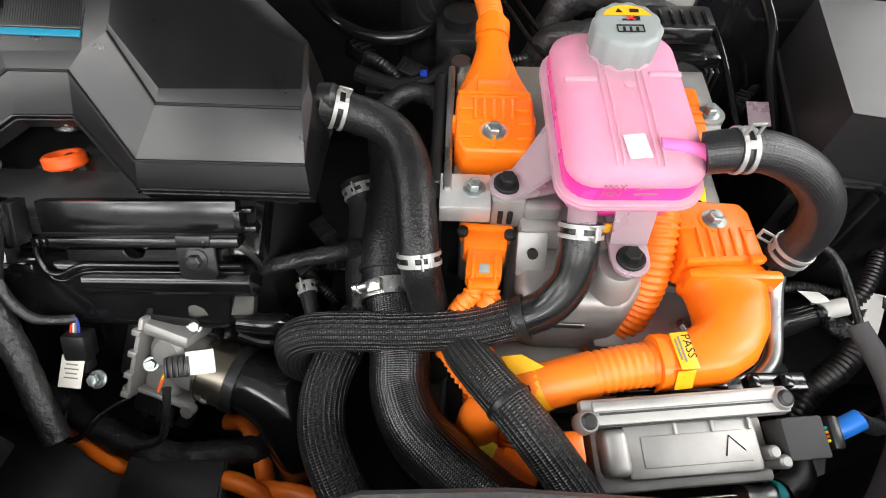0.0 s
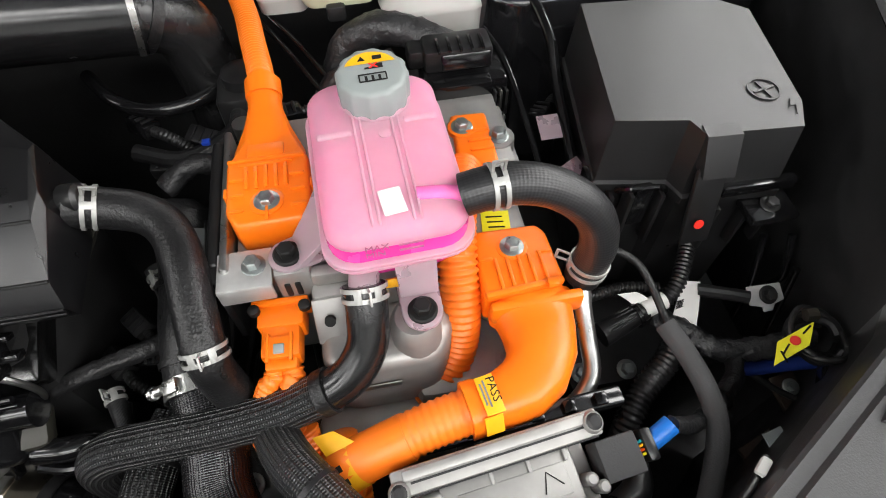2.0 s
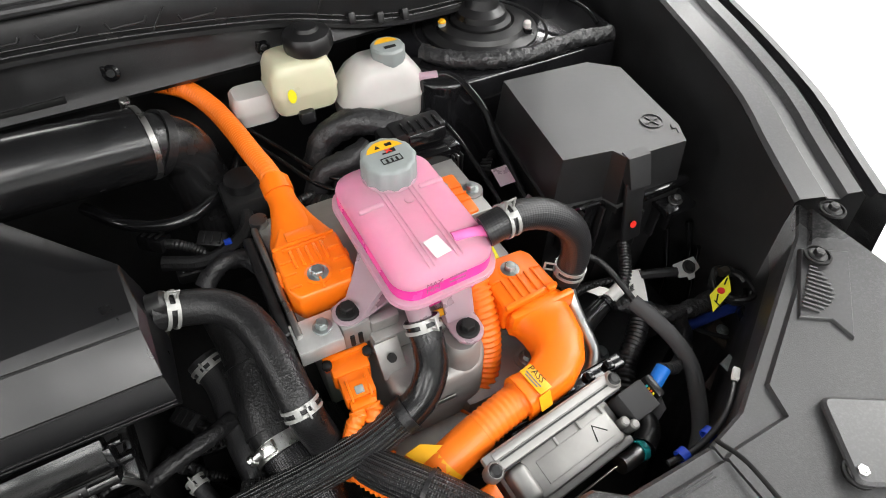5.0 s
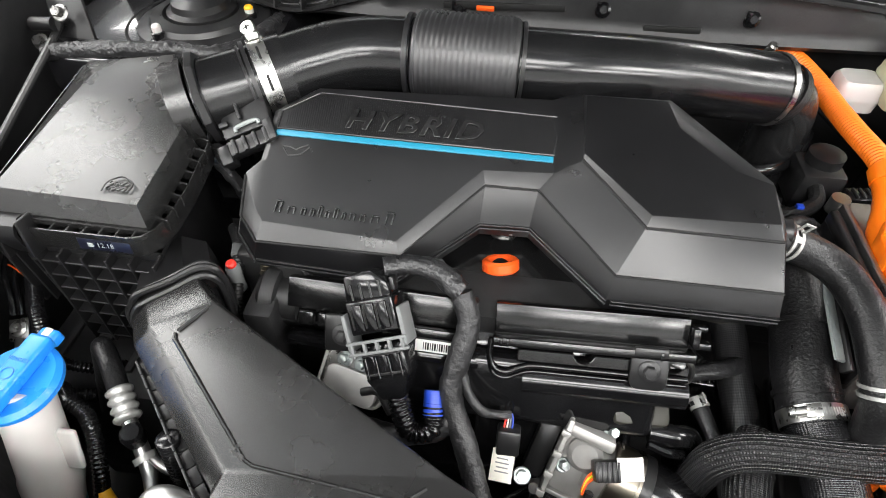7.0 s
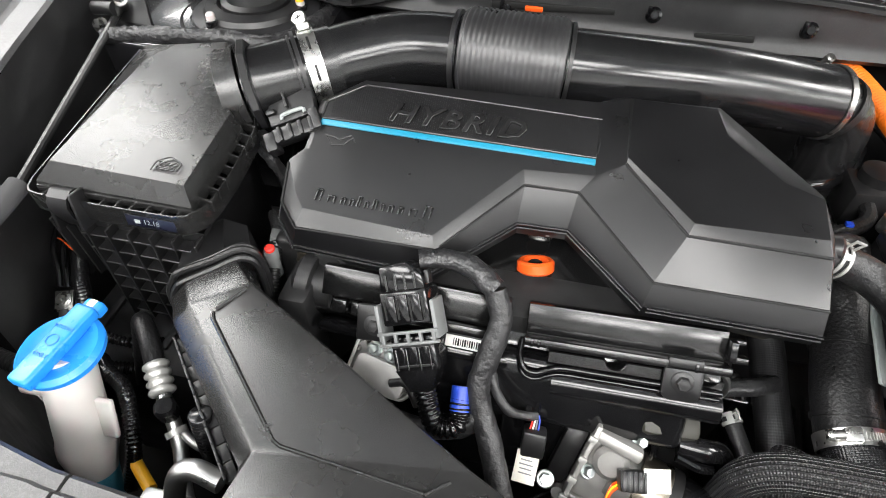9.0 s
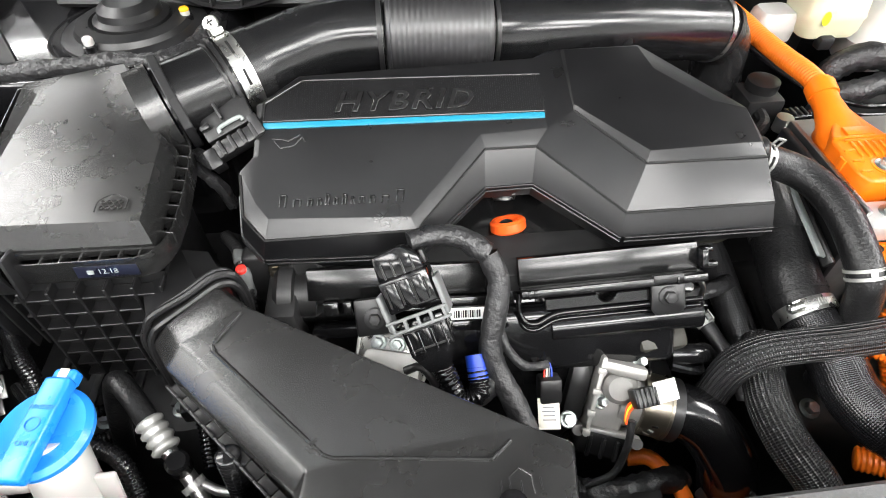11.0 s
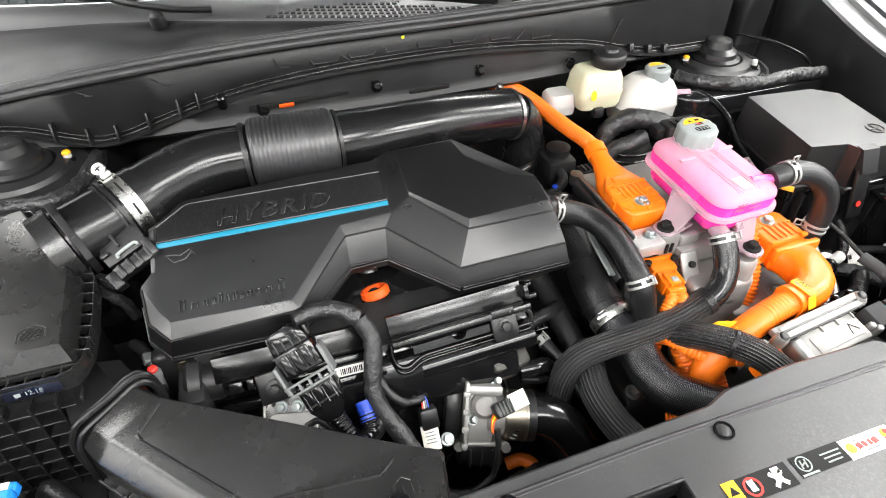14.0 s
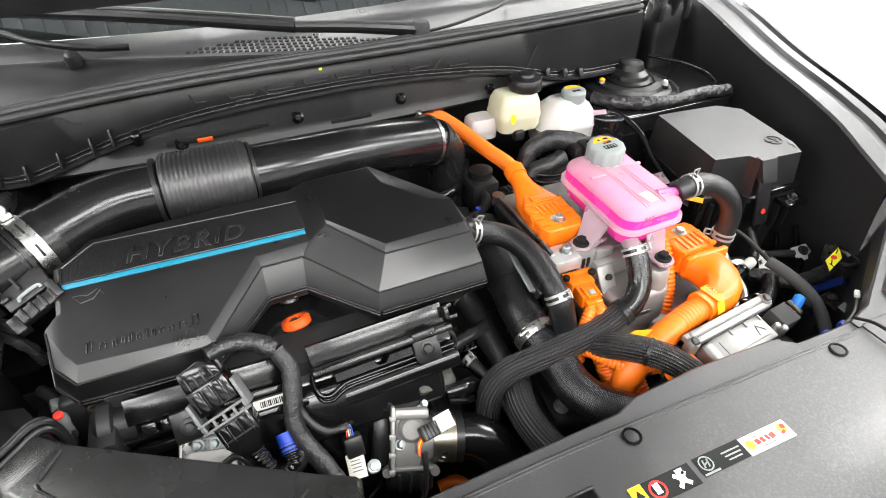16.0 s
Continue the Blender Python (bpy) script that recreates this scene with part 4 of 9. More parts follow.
for a, b in ((foot, rim_lo), (rim_lo, rd)):
    for i in range(16):
        j = (i + 1) % 16
        bm.faces.new((a[i], a[j], b[j], b[i]))
F = bm.faces.new
F((rd[0], rd[1], tp[1], tp[0]))
F((rd[1], rd[2], tp[2], tp[1]))
F((rd[15], rd[0], tp[0], tp[15]))
F((rd[14], rd[15], tp[15], tp[13]))
F((rd[13], rd[14], tp[13]))
F((rd[12], rd[13], tp[13], tp[12]))
F((rd[11], rd[12], tp[12], tp[11]))
F((rd[10], rd[11], tp[11], tp[10]))
F((rd[9], rd[10], tp[10], tp[9]))
F((tp[0], tp[1], tp[2], tp[9], tp[10], tp[11], tp[12], tp[13], tp[15]))
F((tp[2], pd[6], pd[0], tp[9]))
F((tp[9], pd[0], rd[9]))
F((rd[9], pd[0], pd[1], rd[8]))
F((rd[8], pd[1], pd[2], rd[7]))
F((rd[7], pd[2], pd[3], rd[6]))
F((rd[6], pd[3], pd[4], rd[5]))
F((rd[5], pd[4], pd[5], rd[4]))
F((rd[4], pd[5], pd[6], rd[3]))
F((rd[3], pd[6], tp[2], rd[2]))
F((pd[0], pd[1], cw[1], cw[0]))
F((pd[1], pd[2], cw[2], cw[1]))
F((pd[2], pd[3], cw[3], cw[2]))
F((pd[3], pd[4], cw[3]))
F((pd[4], pd[5], cw[6], cw[5], cw[4], cw[3]))
F((pd[5], pd[6], cw[7], cw[6]))
F((pd[6], pd[0], cw[0], cw[7]))
F(cw)
bmesh.ops.recalc_face_normals(bm, faces=bm.faces)
bmesh.ops.bevel(bm, geom=[e for e in bm.edges if not e.is_boundary and e.calc_face_angle(0) > radians(9)], offset=0.0018, segments=2, affect="EDGES", profile=0.6, clamp_overlap=True)
part("shell", bm, SATIN, cover, "satin black moulded plastic shell", sharp=20)
# black lines for the shaded grooves along ridge and raised pad, and the lip round the foot of the skirt
for line in (RIDGE[7:15], PAD[:3]):
    bm = bmesh.new()
    for a, b in zip(line, line[1:]):
        tube(bm, [V(*a) + V(0, -0.0006, 0.0002), V(*b) + V(0, -0.0006, 0.0002)], 0.0013, 6, 0.02)
    part("seam", bm, INK, cover, "black line in place of a shaded groove")
bm = bmesh.new()
for i in range(7, 14):
    a, b = V(*SKIRT[i]), V(*SKIRT[i + 1])
    for dz, r in ((0.0, 0.0013), (-0.0045, 0.0016)):
        tube(bm, [a + V(0, -0.0012, dz), b + V(0, -0.0012, dz)], r, 8, 0.02)
part("skirt_lip", bm, SATIN, cover, "double lip round the skirt's foot")
# foam under the hump
bm = bmesh.new()
loft(bm, [[V(-0.32, 0.405, 0.905), V(-0.255, 0.337, 0.890), V(-0.115, 0.336, 0.89), V(-0.10, 0.42, 0.90), V(-0.20, 0.50, 0.93), V(-0.32, 0.50, 0.93)],
          [V(-0.305, 0.41, 0.87), V(-0.245, 0.355, 0.86), V(-0.135, 0.35, 0.855), V(-0.125, 0.42, 0.86), V(-0.20, 0.48, 0.88), V(-0.31, 0.48, 0.88)]])
part("foam_pad", bm, OLIVE, cover, "brown-black foam under the cover")

ST_A, ST_B = V(-0.5825, 0.4375, 0.965), V(-0.3110, 0.4395, 0.9605)
EX = (ST_B - ST_A).normalized()
EZ = EX.cross(V(0, 0.913, 0.407)).normalized()
EZ = EZ if EZ.z > 0 else -EZ
EY = EZ.cross(EX)
TOPM = Matrix((EX, EY, EZ)).transposed().to_4x4()


def on_cover(u, v, h=0.0):
    """A place on the cover's left top, u along the strip from its left end, v up the slope."""
    p = ST_A + EX * u + EY * v
    # lift to the top plane through three of its corners
    a, b, c = (V(*TOPS[k]) for k in (1, 2, 11))
    n = (b - a).cross(c - a).normalized()
    n = n if n.z > 0 else -n
    return p + n * ((a - p).dot(n)) + n * h


pa, pb, pc = (V(*TOPS[k]) for k in (1, 2, 11))
PN = (pb - pa).cross(pc - pa).normalized()
PN = PN if PN.z > 0 else -PN
EX2 = (EX - PN * EX.dot(PN)).normalized()
EY2 = PN.cross(EX2)
TOPM = Matrix((EX2, EY2, PN)).transposed().to_4x4()
L_ST = (ST_B - ST_A).length
bm = bmesh.new()
box(bm, on_cover(L_ST / 2, 0, 0.0008), (L_ST, 0.0062, 0.0020), 0.0005, TOPM)
part("blue_strip", bm, CYAN, cover, "bright blue painted strip")
bm = bmesh.new()
for u0, v0, u1, v1 in ((0, 0.0050, L_ST, 0.0050), (0, 0.0050, 0.002, 0.024), (0.002, 0.024, 0.037, 0.047), (0.037, 0.047, L_ST + 0.004, 0.045), (L_ST + 0.004, 0.045, L_ST, 0.005)):
    a, b = on_cover(u0, v0, 0.0004), on_cover(u1, v1, 0.0004)
    tube(bm, [a, b], 0.0009, 6, 0.02)
part("raised_border", bm, SATIN, cover, "fine raised border of the name field")
bm = bmesh.new()
for i in range(120):
    u = 0.008 + i * 0.0022
    top = 0.024 + (0.0225 if u > 0.037 else 0.0225 * u / 0.037)
    box(bm, on_cover(u, (0.007 + top) / 2, 0.0001), (0.0008, top - 0.009, 0.0005), 0, TOPM)
tagged(part("ribbed_field", bm, SATIN, cover, "finely ribbed name field"), kind="stuff")
text_part("raised_name", "HYBRID", 0.0285, Matrix.Translation(on_cover(0.066, 0.0115, 0.0012)) @ TOPM @ Matrix.Diagonal((1.2, 1, 1, 1)), PIPE, cover, "raised black letters", 0.0014, 0.28, 0.0008, spacing=1.17)
# unreadable maker's script: a row of raised bars
bm = bmesh.new()
u = 0.013
for w, h in ((0.010, 0.012), (0.012, 0.007), (0.007, 0.007), (0.006, 0.007), (0.005, 0.011), (0.006, 0.007), (0.006, 0.010), (0.005, 0.007), (0.008, 0.007), (0.008, 0.007), (0.012, 0.007), (0.012, 0.012)):
    bm = bmesh.new()
    for q in (0, 1):
        box(bm, on_cover(u + w * (0.2 + 0.5 * q), -0.082 + h / 2, 0.0006), (0.0016, h, 0.0026), 0.0005, TOPM @ pose(0, 0, 0, 0, 0, -10))
    box(bm, on_cover(u + w * 0.45, -0.082 + h, 0.0006), (w * 0.6, 0.0016, 0.0026), 0.0005, TOPM)
    part("script_mark", bm, PIPE, cover, "raised black script mark")
    u += w + 0.0020
bm = bmesh.new()
for a, b in (((0.010, -0.015), (0.016, -0.023)), ((0.016, -0.023), (0.028, -0.021)), ((0.028, -0.021), (0.036, -0.012)), ((0.008, -0.013), (0.018, -0.014)), ((0.018, -0.014), (0.023, -0.016)), ((0.023, -0.016), (0.034, -0.010)), ((0.036, -0.012), (0.039, -0.017))):
    tube(bm, [on_cover(*a, 0.0004), on_cover(*b, 0.0004)], 0.0007, 6, 0.02)
part("oil_can_sign", bm, SATIN, cover, "raised oil can sign")
bm = bmesh.new()
lathe(bm, [(0.012, 0), (0.012, 0.012), (0.009, 0.015)], frame_of((1, -0.1, 0.1), (-0.108, 0.400, 0.935)), 14)
part("hose_stub", bm, BLACK, cover, "black hose stub")

# ---- engine below the cover ----
engine = thing("engine", (-0.33, 0.38, 0.45), "black engine block with valve cover and intake manifold", "engine")
bm = bmesh.new()
box(bm, (-0.38, 0.42, 0.68), (0.42, 0.20, 0.36), 0.02)
box(bm, (-0.36, 0.30, 0.58), (0.42, 0.10, 0.24), 0.02)
part("block", bm, DARK, engine, "dark engine block")
bm = bmesh.new()
VC = Matrix.Translation((-0.365, 0.350, 0.846)) @ pose(0, 0, 0, 22, 0, 0)
box(bm, VC @ V(0, 0.02, -0.012), (0.40, 0.13, 0.03), 0.006, VC.to_3x3().to_4x4())
part("valve_cover", bm, COVERBLK, engine, "satin black plastic valve cover")
# stepped front of the valve cover: a steep plate on each half, with strip, bar and lip below
RAILR = Matrix.Translation((-0.2625, 0.318, 0.8705)) @ pose(0, 0, 0, 54, -3, 0)
RAILL = Matrix.Translation((-0.4630, 0.318, 0.8660)) @ pose(0, 0, 0, 54, 1.5, 0)
rr_, rl_ = RAILR.to_3x3().to_4x4(), RAILL.to_3x3().to_4x4()
part("front_plate", box(bmesh.new(), RAILR @ V(0, 0, -0.006), (0.174, 0.028, 0.012), 0.0012, rr_), COVERBLK, engine, "flat satin black front plate")
part("plate_strip", box(bmesh.new(), RAILR @ V(0.002, -0.0185, 0.005), (0.178, 0.0078, 0.018), 0.001, rr_), COVERBLK, engine, "satin black strip below the plate")
# shade of the gap below the plate, laid on as a black strip
part("plate_shade_line", box(bmesh.new(), RAILR @ V(0, -0.0142, 0.0002), (0.172, 0.0012, 0.0014), 0, rr_), INK, engine, "black strip painted as the shaded gap under the plate")
outl = [(-0.064, -0.038), (0.072, -0.038), (0.072, -0.0265), (0.006, -0.0265)] + [(-0.004 + 0.0095 * math.cos(radians(q)), -0.0265 + 0.0085 * math.sin(radians(q))) for q in range(-15, -180, -22)] + [(-0.014, -0.0265), (-0.064, -0.0265)]
part("notched_bar", prism(bmesh.new(), outl, -0.008, 0.006, 0.0008, 0, 1, RAILR), COVERBLK, engine, "satin black bar with a round notch")
for v, w, rad in ((0.0, 0.006, 0.0030), (-0.0075, 0.002, 0.0024)):
    bm = bmesh.new()
    tube(bm, [RAILR @ V(x, y + v, w) for x, y in ((-0.0885, -0.018), (-0.090, -0.034), (-0.085, -0.047), (-0.073, -0.050), (-0.062, -0.045), (-0.050, -0.0415), (-0.02, -0.0412), (0.03, -0.0412), (0.088, -0.0412))], rad, 8, 0.004)
    part("edge_lip", bm, GLOSS, engine, "gloss black curved lip", sharp=60)
bm = bmesh.new()
tube(bm, [RAILR @ V(x, -0.060, -0.010) for x in (-0.058, 0.0, 0.05, 0.092)], 0.0155, 16, 0.01)
part("lower_step", bm, GLOSS, engine, "gloss black rounded step", sharp=60)
bm = prism(bmesh.new(), rounded(0.0365, 0.0695, -0.052, -0.014, 0.008, 4), 0.0090, 0.0125, 0.0010, 0, 2, RAILR)
box(bm, RAILR @ V(0.053, -0.016, 0.012), (0.030, 0.009, 0.006), 0.002, rr_)
part("rail_bracket", bm, BLACK, engine, "black bracket with bolt eye")
bm = bmesh.new()
bolt(bm, RAILR @ V(0.053, -0.0335, 0.0125), rr_ @ V(0, 0, 1), 0.0098, 0.0062, 0.006)
part("bracket_bolt", bm, DARK, engine)
for x, y, w, sx_, sy_, sw in ((0.0905, -0.001, 0.002, 0.006, 0.018, 0.016), (0.0975, -0.009, 0.000, 0.014, 0.006, 0.012), (0.096, 0.006, -0.002, 0.010, 0.005, 0.010), (-0.080, -0.0185, 0.0148, 0.003, 0.008, 0.002), (-0.074, -0.0185, 0.0148, 0.003, 0.008, 0.002), (0.062, -0.0185, 0.0148, 0.003, 0.008, 0.002)):
    part("plate_clip", box(bmesh.new(), RAILR @ V(x, y, w), (sx_, sy_, sw), 0.0012, rr_), GLOSS, engine)
part("front_plate", box(bmesh.new(), RAILL @ V(-0.002, 0, -0.006), (0.170, 0.030, 0.012), 0.0014, rl_), COVERBLK, engine, "flat satin black front plate")
part("plate_strip", box(bmesh.new(), RAILL @ V(0.048, -0.0200, 0.003), (0.072, 0.0085, 0.014), 0.001, rl_), COVERBLK, engine, "satin black strip below the plate")
part("lower_step", box(bmesh.new(), RAILL @ V(0.010, -0.046, -0.006), (0.190, 0.012, 0.022), 0.004, rl_), GLOSS, engine, "gloss black lower step")
for x, wd in ((-0.066, 0.014), (-0.050, 0.008), (-0.030, 0.010), (-0.018, 0.010)):
    part("plate_tab", box(bmesh.new(), RAILL @ V(x, -0.0225, 0.000), (wd, 0.013, 0.012), 0.0012, rl_), COVERBLK, engine)
part("end_block", box(bmesh.new(), RAILL @ V(0.092, -0.004, -0.002), (0.010, 0.040, 0.020), 0.002, rl_), BLACK, engine, "black end block")
part("barcode_label", box(bmesh.new(), RAILL @ V(0.063, -0.0325, 0.0080), (0.042, 0.0115, 0.0012), 0.0003, rl_), WHITE, engine, "white barcode label")
part("label_ledge", box(bmesh.new(), RAILL @ V(0.063, -0.0325, 0.0010), (0.052, 0.0140, 0.0120), 0.001, rl_), BLACK, engine)
bm = bmesh.new()
for i in range(12):
    box(bm, RAILL @ V(0.050 + 0.0022 * i, -0.0325, 0.0088), (0.0008 + 0.0005 * (i % 3), 0.0070, 0.0006), 0, rl_)
part("barcode_bars", bm, INK, engine)
bm = bmesh.new()
MAN = Matrix.Translation((-0.35, 0.292, 0.800)) @ pose(0, 0, 0, 55, 0, 0)
mm = MAN.to_3x3().to_4x4()
box(bm, MAN @ V(0.03, 0, 0), (0.26, 0.07, 0.04), 0.012, mm, 3)
box(bm, MAN @ V(-0.02, -0.065, -0.03), (0.34, 0.09, 0.05), 0.015, mm, 3)
for i in range(9):
    part("manifold_rib", box(bmesh.new(), MAN @ V(-0.15 + 0.036 * i, -0.036, 0.0), (0.0035, 0.05, 0.012), 0.001, mm), GLOSS, engine)
part("intake_manifold", bm, GLOSS, engine, "gloss black ribbed intake manifold", sharp=40)
bm = bmesh.new()
tube(bm, [(-0.180, 0.300, 0.866), (-0.168, 0.300, 0.848), (-0.165, 0.301, 0.826), (-0.174, 0.302, 0.808), (-0.188, 0.303, 0.802)], 0.0028, 8, 0.004)
part("metal_pipe", bm, ALUM, engine, "thin bent bright metal pipe")
part("lifting_bracket", box(bmesh.new(), (-0.4885, 0.287, 0.856), (0.034, 0.006, 0.036), 0.003, pose(0, 0, 0, -35, 0, 5)), BLACK, engine, "black bracket with bolt eye")
bm = bmesh.new()
bolt(bm, (-0.4875, 0.283, 0.858), (0, -0.8, 0.6), 0.010, 0.0058, 0.005)
part("bracket_bolt", bm, DARK, engine)
# left end of the engine
bm = bmesh.new()
lathe(bm, [(0.022, 0), (0.022, 0.02), (0.030, 0.022), (0.030, 0.035), (0.024, 0.04)], frame_of((-1, 0, 0.1), (-0.545, 0.33, 0.84)), 20)
box(bm, (-0.575, 0.33, 0.80), (0.03, 0.08, 0.12), 0.006)
part("timing_side", bm, DARK, engine, "dark engine end casting")
bm = bmesh.new()
bolt(bm, (-0.600, 0.272, 0.836), (0, -0.4, 1), 0.012, 0.008, 0.008)
part("zinc_bolt", bm, BRONZE, engine)
for x, z in ((-0.5825, 0.862), (-0.5840, 0.846), (-0.5855, 0.822)):
    bm = bmesh.new()
    bolt(bm, (x, 0.347, z), (0, -1, 0.25), 0.0075, 0.0052, 0.007)
    part("end_bolt", bm, BRONZE, engine, "dull steel bolt")
bm = bmesh.new()
box(bm, (-0.590, 0.360, 0.842), (0.050, 0.020, 0.070), 0.006, None, 3)
lathe(bm, [(0.020, 0), (0.020, 0.03), (0.016, 0.034)], frame_of((0, -1, 0.3), (-0.555, 0.372, 0.850)), 20)
part("end_plate", bm, DARK, engine, "dull cast end plate", sharp=40)

snr = thing("pressure_sensor", (-0.609, 0.332, 0.865), "grey pressure sensor with a red tip", "sensor")
bm = bmesh.new()
lathe(bm, [(0.0065, -0.030), (0.0065, -0.004), (0.0075, -0.003), (0.0075, 0.006), (0.0055, 0.010)], frame_of((0.05, -0.1, 1), (-0.609, 0.332, 0.872)), 16)
part("body", bm, LEVER, snr)
bm = bmesh.new()
lathe(bm, [(0.0050, 0.009), (0.0050, 0.013), (0.003, 0.0145)], frame_of((0.05, -0.1, 1), (-0.609, 0.332, 0.872)), 14)
part("tip", bm, RED, snr, "red tip")

# dipstick and oil neck in the cover's notch
dip = thing("dipstick", (-0.350, 0.384, 0.862), "orange plastic dipstick ring in the cover's notch", "dipstick")
bm = bmesh.new()
m = frame_of((-0.12, 0.48, 0.87), (-0.3495, 0.381, 0.8695))
prof = [(0.0125, -0.0060), (0.0160, -0.0066), (0.0187, -0.0042), (0.0187, 0.0042), (0.0160, 0.0066), (0.0125, 0.0060)]
rings = [[m @ V(q * math.cos(6.28319 * k / 28), q * 0.95 * math.sin(6.28319 * k / 28), z) for k in range(28)] for q, z in prof]
loft(bm, rings + [rings[0]], False, False)
part("pull_ring", bm, REDOR, dip, "orange pull ring")
part("stem", box(bmesh.new(), (-0.3495, 0.379, 0.858), (0.009, 0.006, 0.016), 0.0015), REDOR, dip)
hosept = [(-0.352, 0.430, 0.90), (-0.350, 0.418, 0.893), (-0.350, 0.408, 0.880)]
bm = bmesh.new()
neck = thing("sensor_plug", (-0.350, 0.41, 0.87), "black sensor plug with a bright clip on the valve cover", "plug")
tube(bm, hosept, 0.011, 12, 0.004)
part("plug_body", bm, BLACK, neck)
part("clip", box(bmesh.new(), (-0.343, 0.402, 0.897), (0.004, 0.004, 0.008), 0.001, pose(0, 0, 0, -20)), GREYCAP, neck, "pale clip")
bm = bmesh.new()
band(bm, (-0.350, 0.410, 0.883), (0, -0.5, -0.9), 0.0112, 0.002)
part("ring", bm, CLAMP, neck)
solo("flange_bolt", (lambda b: (bolt(b, (-0.412, 0.372, 0.868), (0, -0.3, 1), 0.008, 0.0055, 0.006), b)[1])(bmesh.new()), BOLT, "zinc flange bolt beside the dipstick", "bolt")

# ---- air filter housing ----
air = thing("air_filter_box", (-0.745, 0.42, 0.74), "black plastic air filter housing with ribbed sides", "air filter housing")
LID = [(-0.816, 0.308, 0.949), (-0.825, 0.42, 0.960), (-0.834, 0.528, 0.970), (-0.7335, 0.541, 0.980), (-0.6615, 0.4175, 0.961), (-0.6615, 0.312, 0.943)]
CROWN_ = [(-0.803, 0.3215, 0.9650), (-0.803, 0.42, 0.9735), (-0.801, 0.488, 0.9800), (-0.7295, 0.531, 0.9850), (-0.669, 0.4175, 0.9740), (-0.6665, 0.3190, 0.9635)]
lc = V(-0.745, 0.415, 0.95)


def ring_of(k, dz):
    return [V(lc.x + (x - lc.x) * k, lc.y + (y - lc.y) * k, z + dz) for x, y, z in LID]


bm = bmesh.new()
loft(bm, [ring_of(1.0, -0.008), ring_of(1.0, 0.0), [V(*p) for p in CROWN_]], False, True)
bmesh.ops.bevel(bm, geom=[e for e in bm.edges if not e.is_boundary and e.calc_face_angle(0) > radians(8)], offset=0.0022, segments=3, affect="EDGES", profile=0.6, clamp_overlap=True)
part("lid", bm, LIDPL, air, "grained black lid", sharp=22)
bm = bmesh.new()
loft(bm, [ring_of(0.99, -0.010), ring_of(1.012, -0.010), ring_of(1.016, -0.007), ring_of(1.010, -0.004), ring_of(0.99, -0.004)], False, False)
part("lid_rim", bm, LIDPL, air, "narrow stepped rim of the lid", sharp=25)
WALL = [(-0.834, 0.318, 0.9410), (-0.8305, 0.307, 0.9400), (-0.826, 0.3025, 0.9395), (-0.815, 0.3005, 0.9395), (-0.749, 0.2995, 0.9395), (-0.674, 0.2990, 0.9410), (-0.663, 0.3025, 0.9410), (-0.655, 0.313, 0.9415), (-0.650, 0.330, 0.9425), (-0.6475, 0.365, 0.947), (-0.649, 0.420, 0.955),
        (-0.668, 0.470, 0.962), (-0.728, 0.548, 0.974), (-0.845, 0.530, 0.963), (-0.839, 0.420, 0.952)]


def wall_ring(k, dz):
    return [V(lc.x + (x - lc.x) * k, lc.y + (y - lc.y) * k, z + dz) for x, y, z in WALL]


bm = bmesh.new()
loft(bm, [wall_ring(0.89, -0.026), wall_ring(0.985, -0.0245), wall_ring(0.994, -0.022), wall_ring(1.0, -0.0015), wall_ring(0.998, 0.0), wall_ring(0.986, 0.0), wall_ring(0.983, -0.002), wall_ring(0.981, -0.013), wall_ring(0.87, -0.014)], False, False)
bmesh.ops.recalc_face_normals(bm, faces=bm.faces)
part("flange", bm, LIDPL, air, "grained black channel flange", sharp=25)
for x in (-0.808, -0.749, -0.7336, -0.7182, -0.7028, -0.6874, -0.672):
    part("flange_rib", box(bmesh.new(), (x, 0.3070, 0.9345), (0.0020, 0.014, 0.012), 0.0006, seg=1), LIDPL, air)
for i in range(9):
    y = 0.326 + 0.0145 * i
    x = -0.6560 if y < 0.42 else -0.656 - 0.36 * (y - 0.42)
    part("flange_rib", box(bmesh.new(), (x, y, 0.9375 + 0.13 * (y - 0.330)), (0.017, 0.0020, 0.013), 0.0006, pose(0, 0, 0, 0, 0, -14), seg=1), LIDPL, air)
bm = bmesh.new()
loft(bm, [ring_of(0.90, -0.045), [V(lc.x + (p.x - lc.x) * 0.84 + 0.01, lc.y + (p.y - lc.y) * 0.87, 0.74) for p in ring_of(1.0, 0)]], False, True)
part("base", bm, BLACK, air, "black lower housing", sharp=30)
# lattice of ribs on the front of the lower housing
bm = bmesh.new()
for i in range(7):
    z = 0.884 - 0.021 * i
    f = (0.90 - z) / 0.16
    box(bm, (-0.735, 0.3140 + 0.004 * f, z), (0.135 - 0.02 * f, 0.014, 0.0026), 0.0005, seg=1)
for i in range(6):
    x = -0.795 + 0.024 * i
    box(bm, (x, 0.3150, 0.822), (0.0026, 0.015, 0.150), 0.0005, pose(0, 0, 0, 1.6, 3, 0), seg=1)
part("rib_lattice", bm, BLACK, air, "lattice of stiffening ribs")
part("date_label", box(bmesh.new(), (-0.700, 0.2990, 0.9285), (0.050, 0.0015, 0.012), 0.0004, pose(0, 0, 0, -8, 0, 0)), DATEINK, air, "smeared dark blue ink patch")
bm = bmesh.new()
box(bm, (-0.7130, 0.2980, 0.9285), (0.005, 0.001, 0.004), 0, pose(0, 0, 0, -8, 0, 0))
part("date_marks", bm, GREYCAP, air)
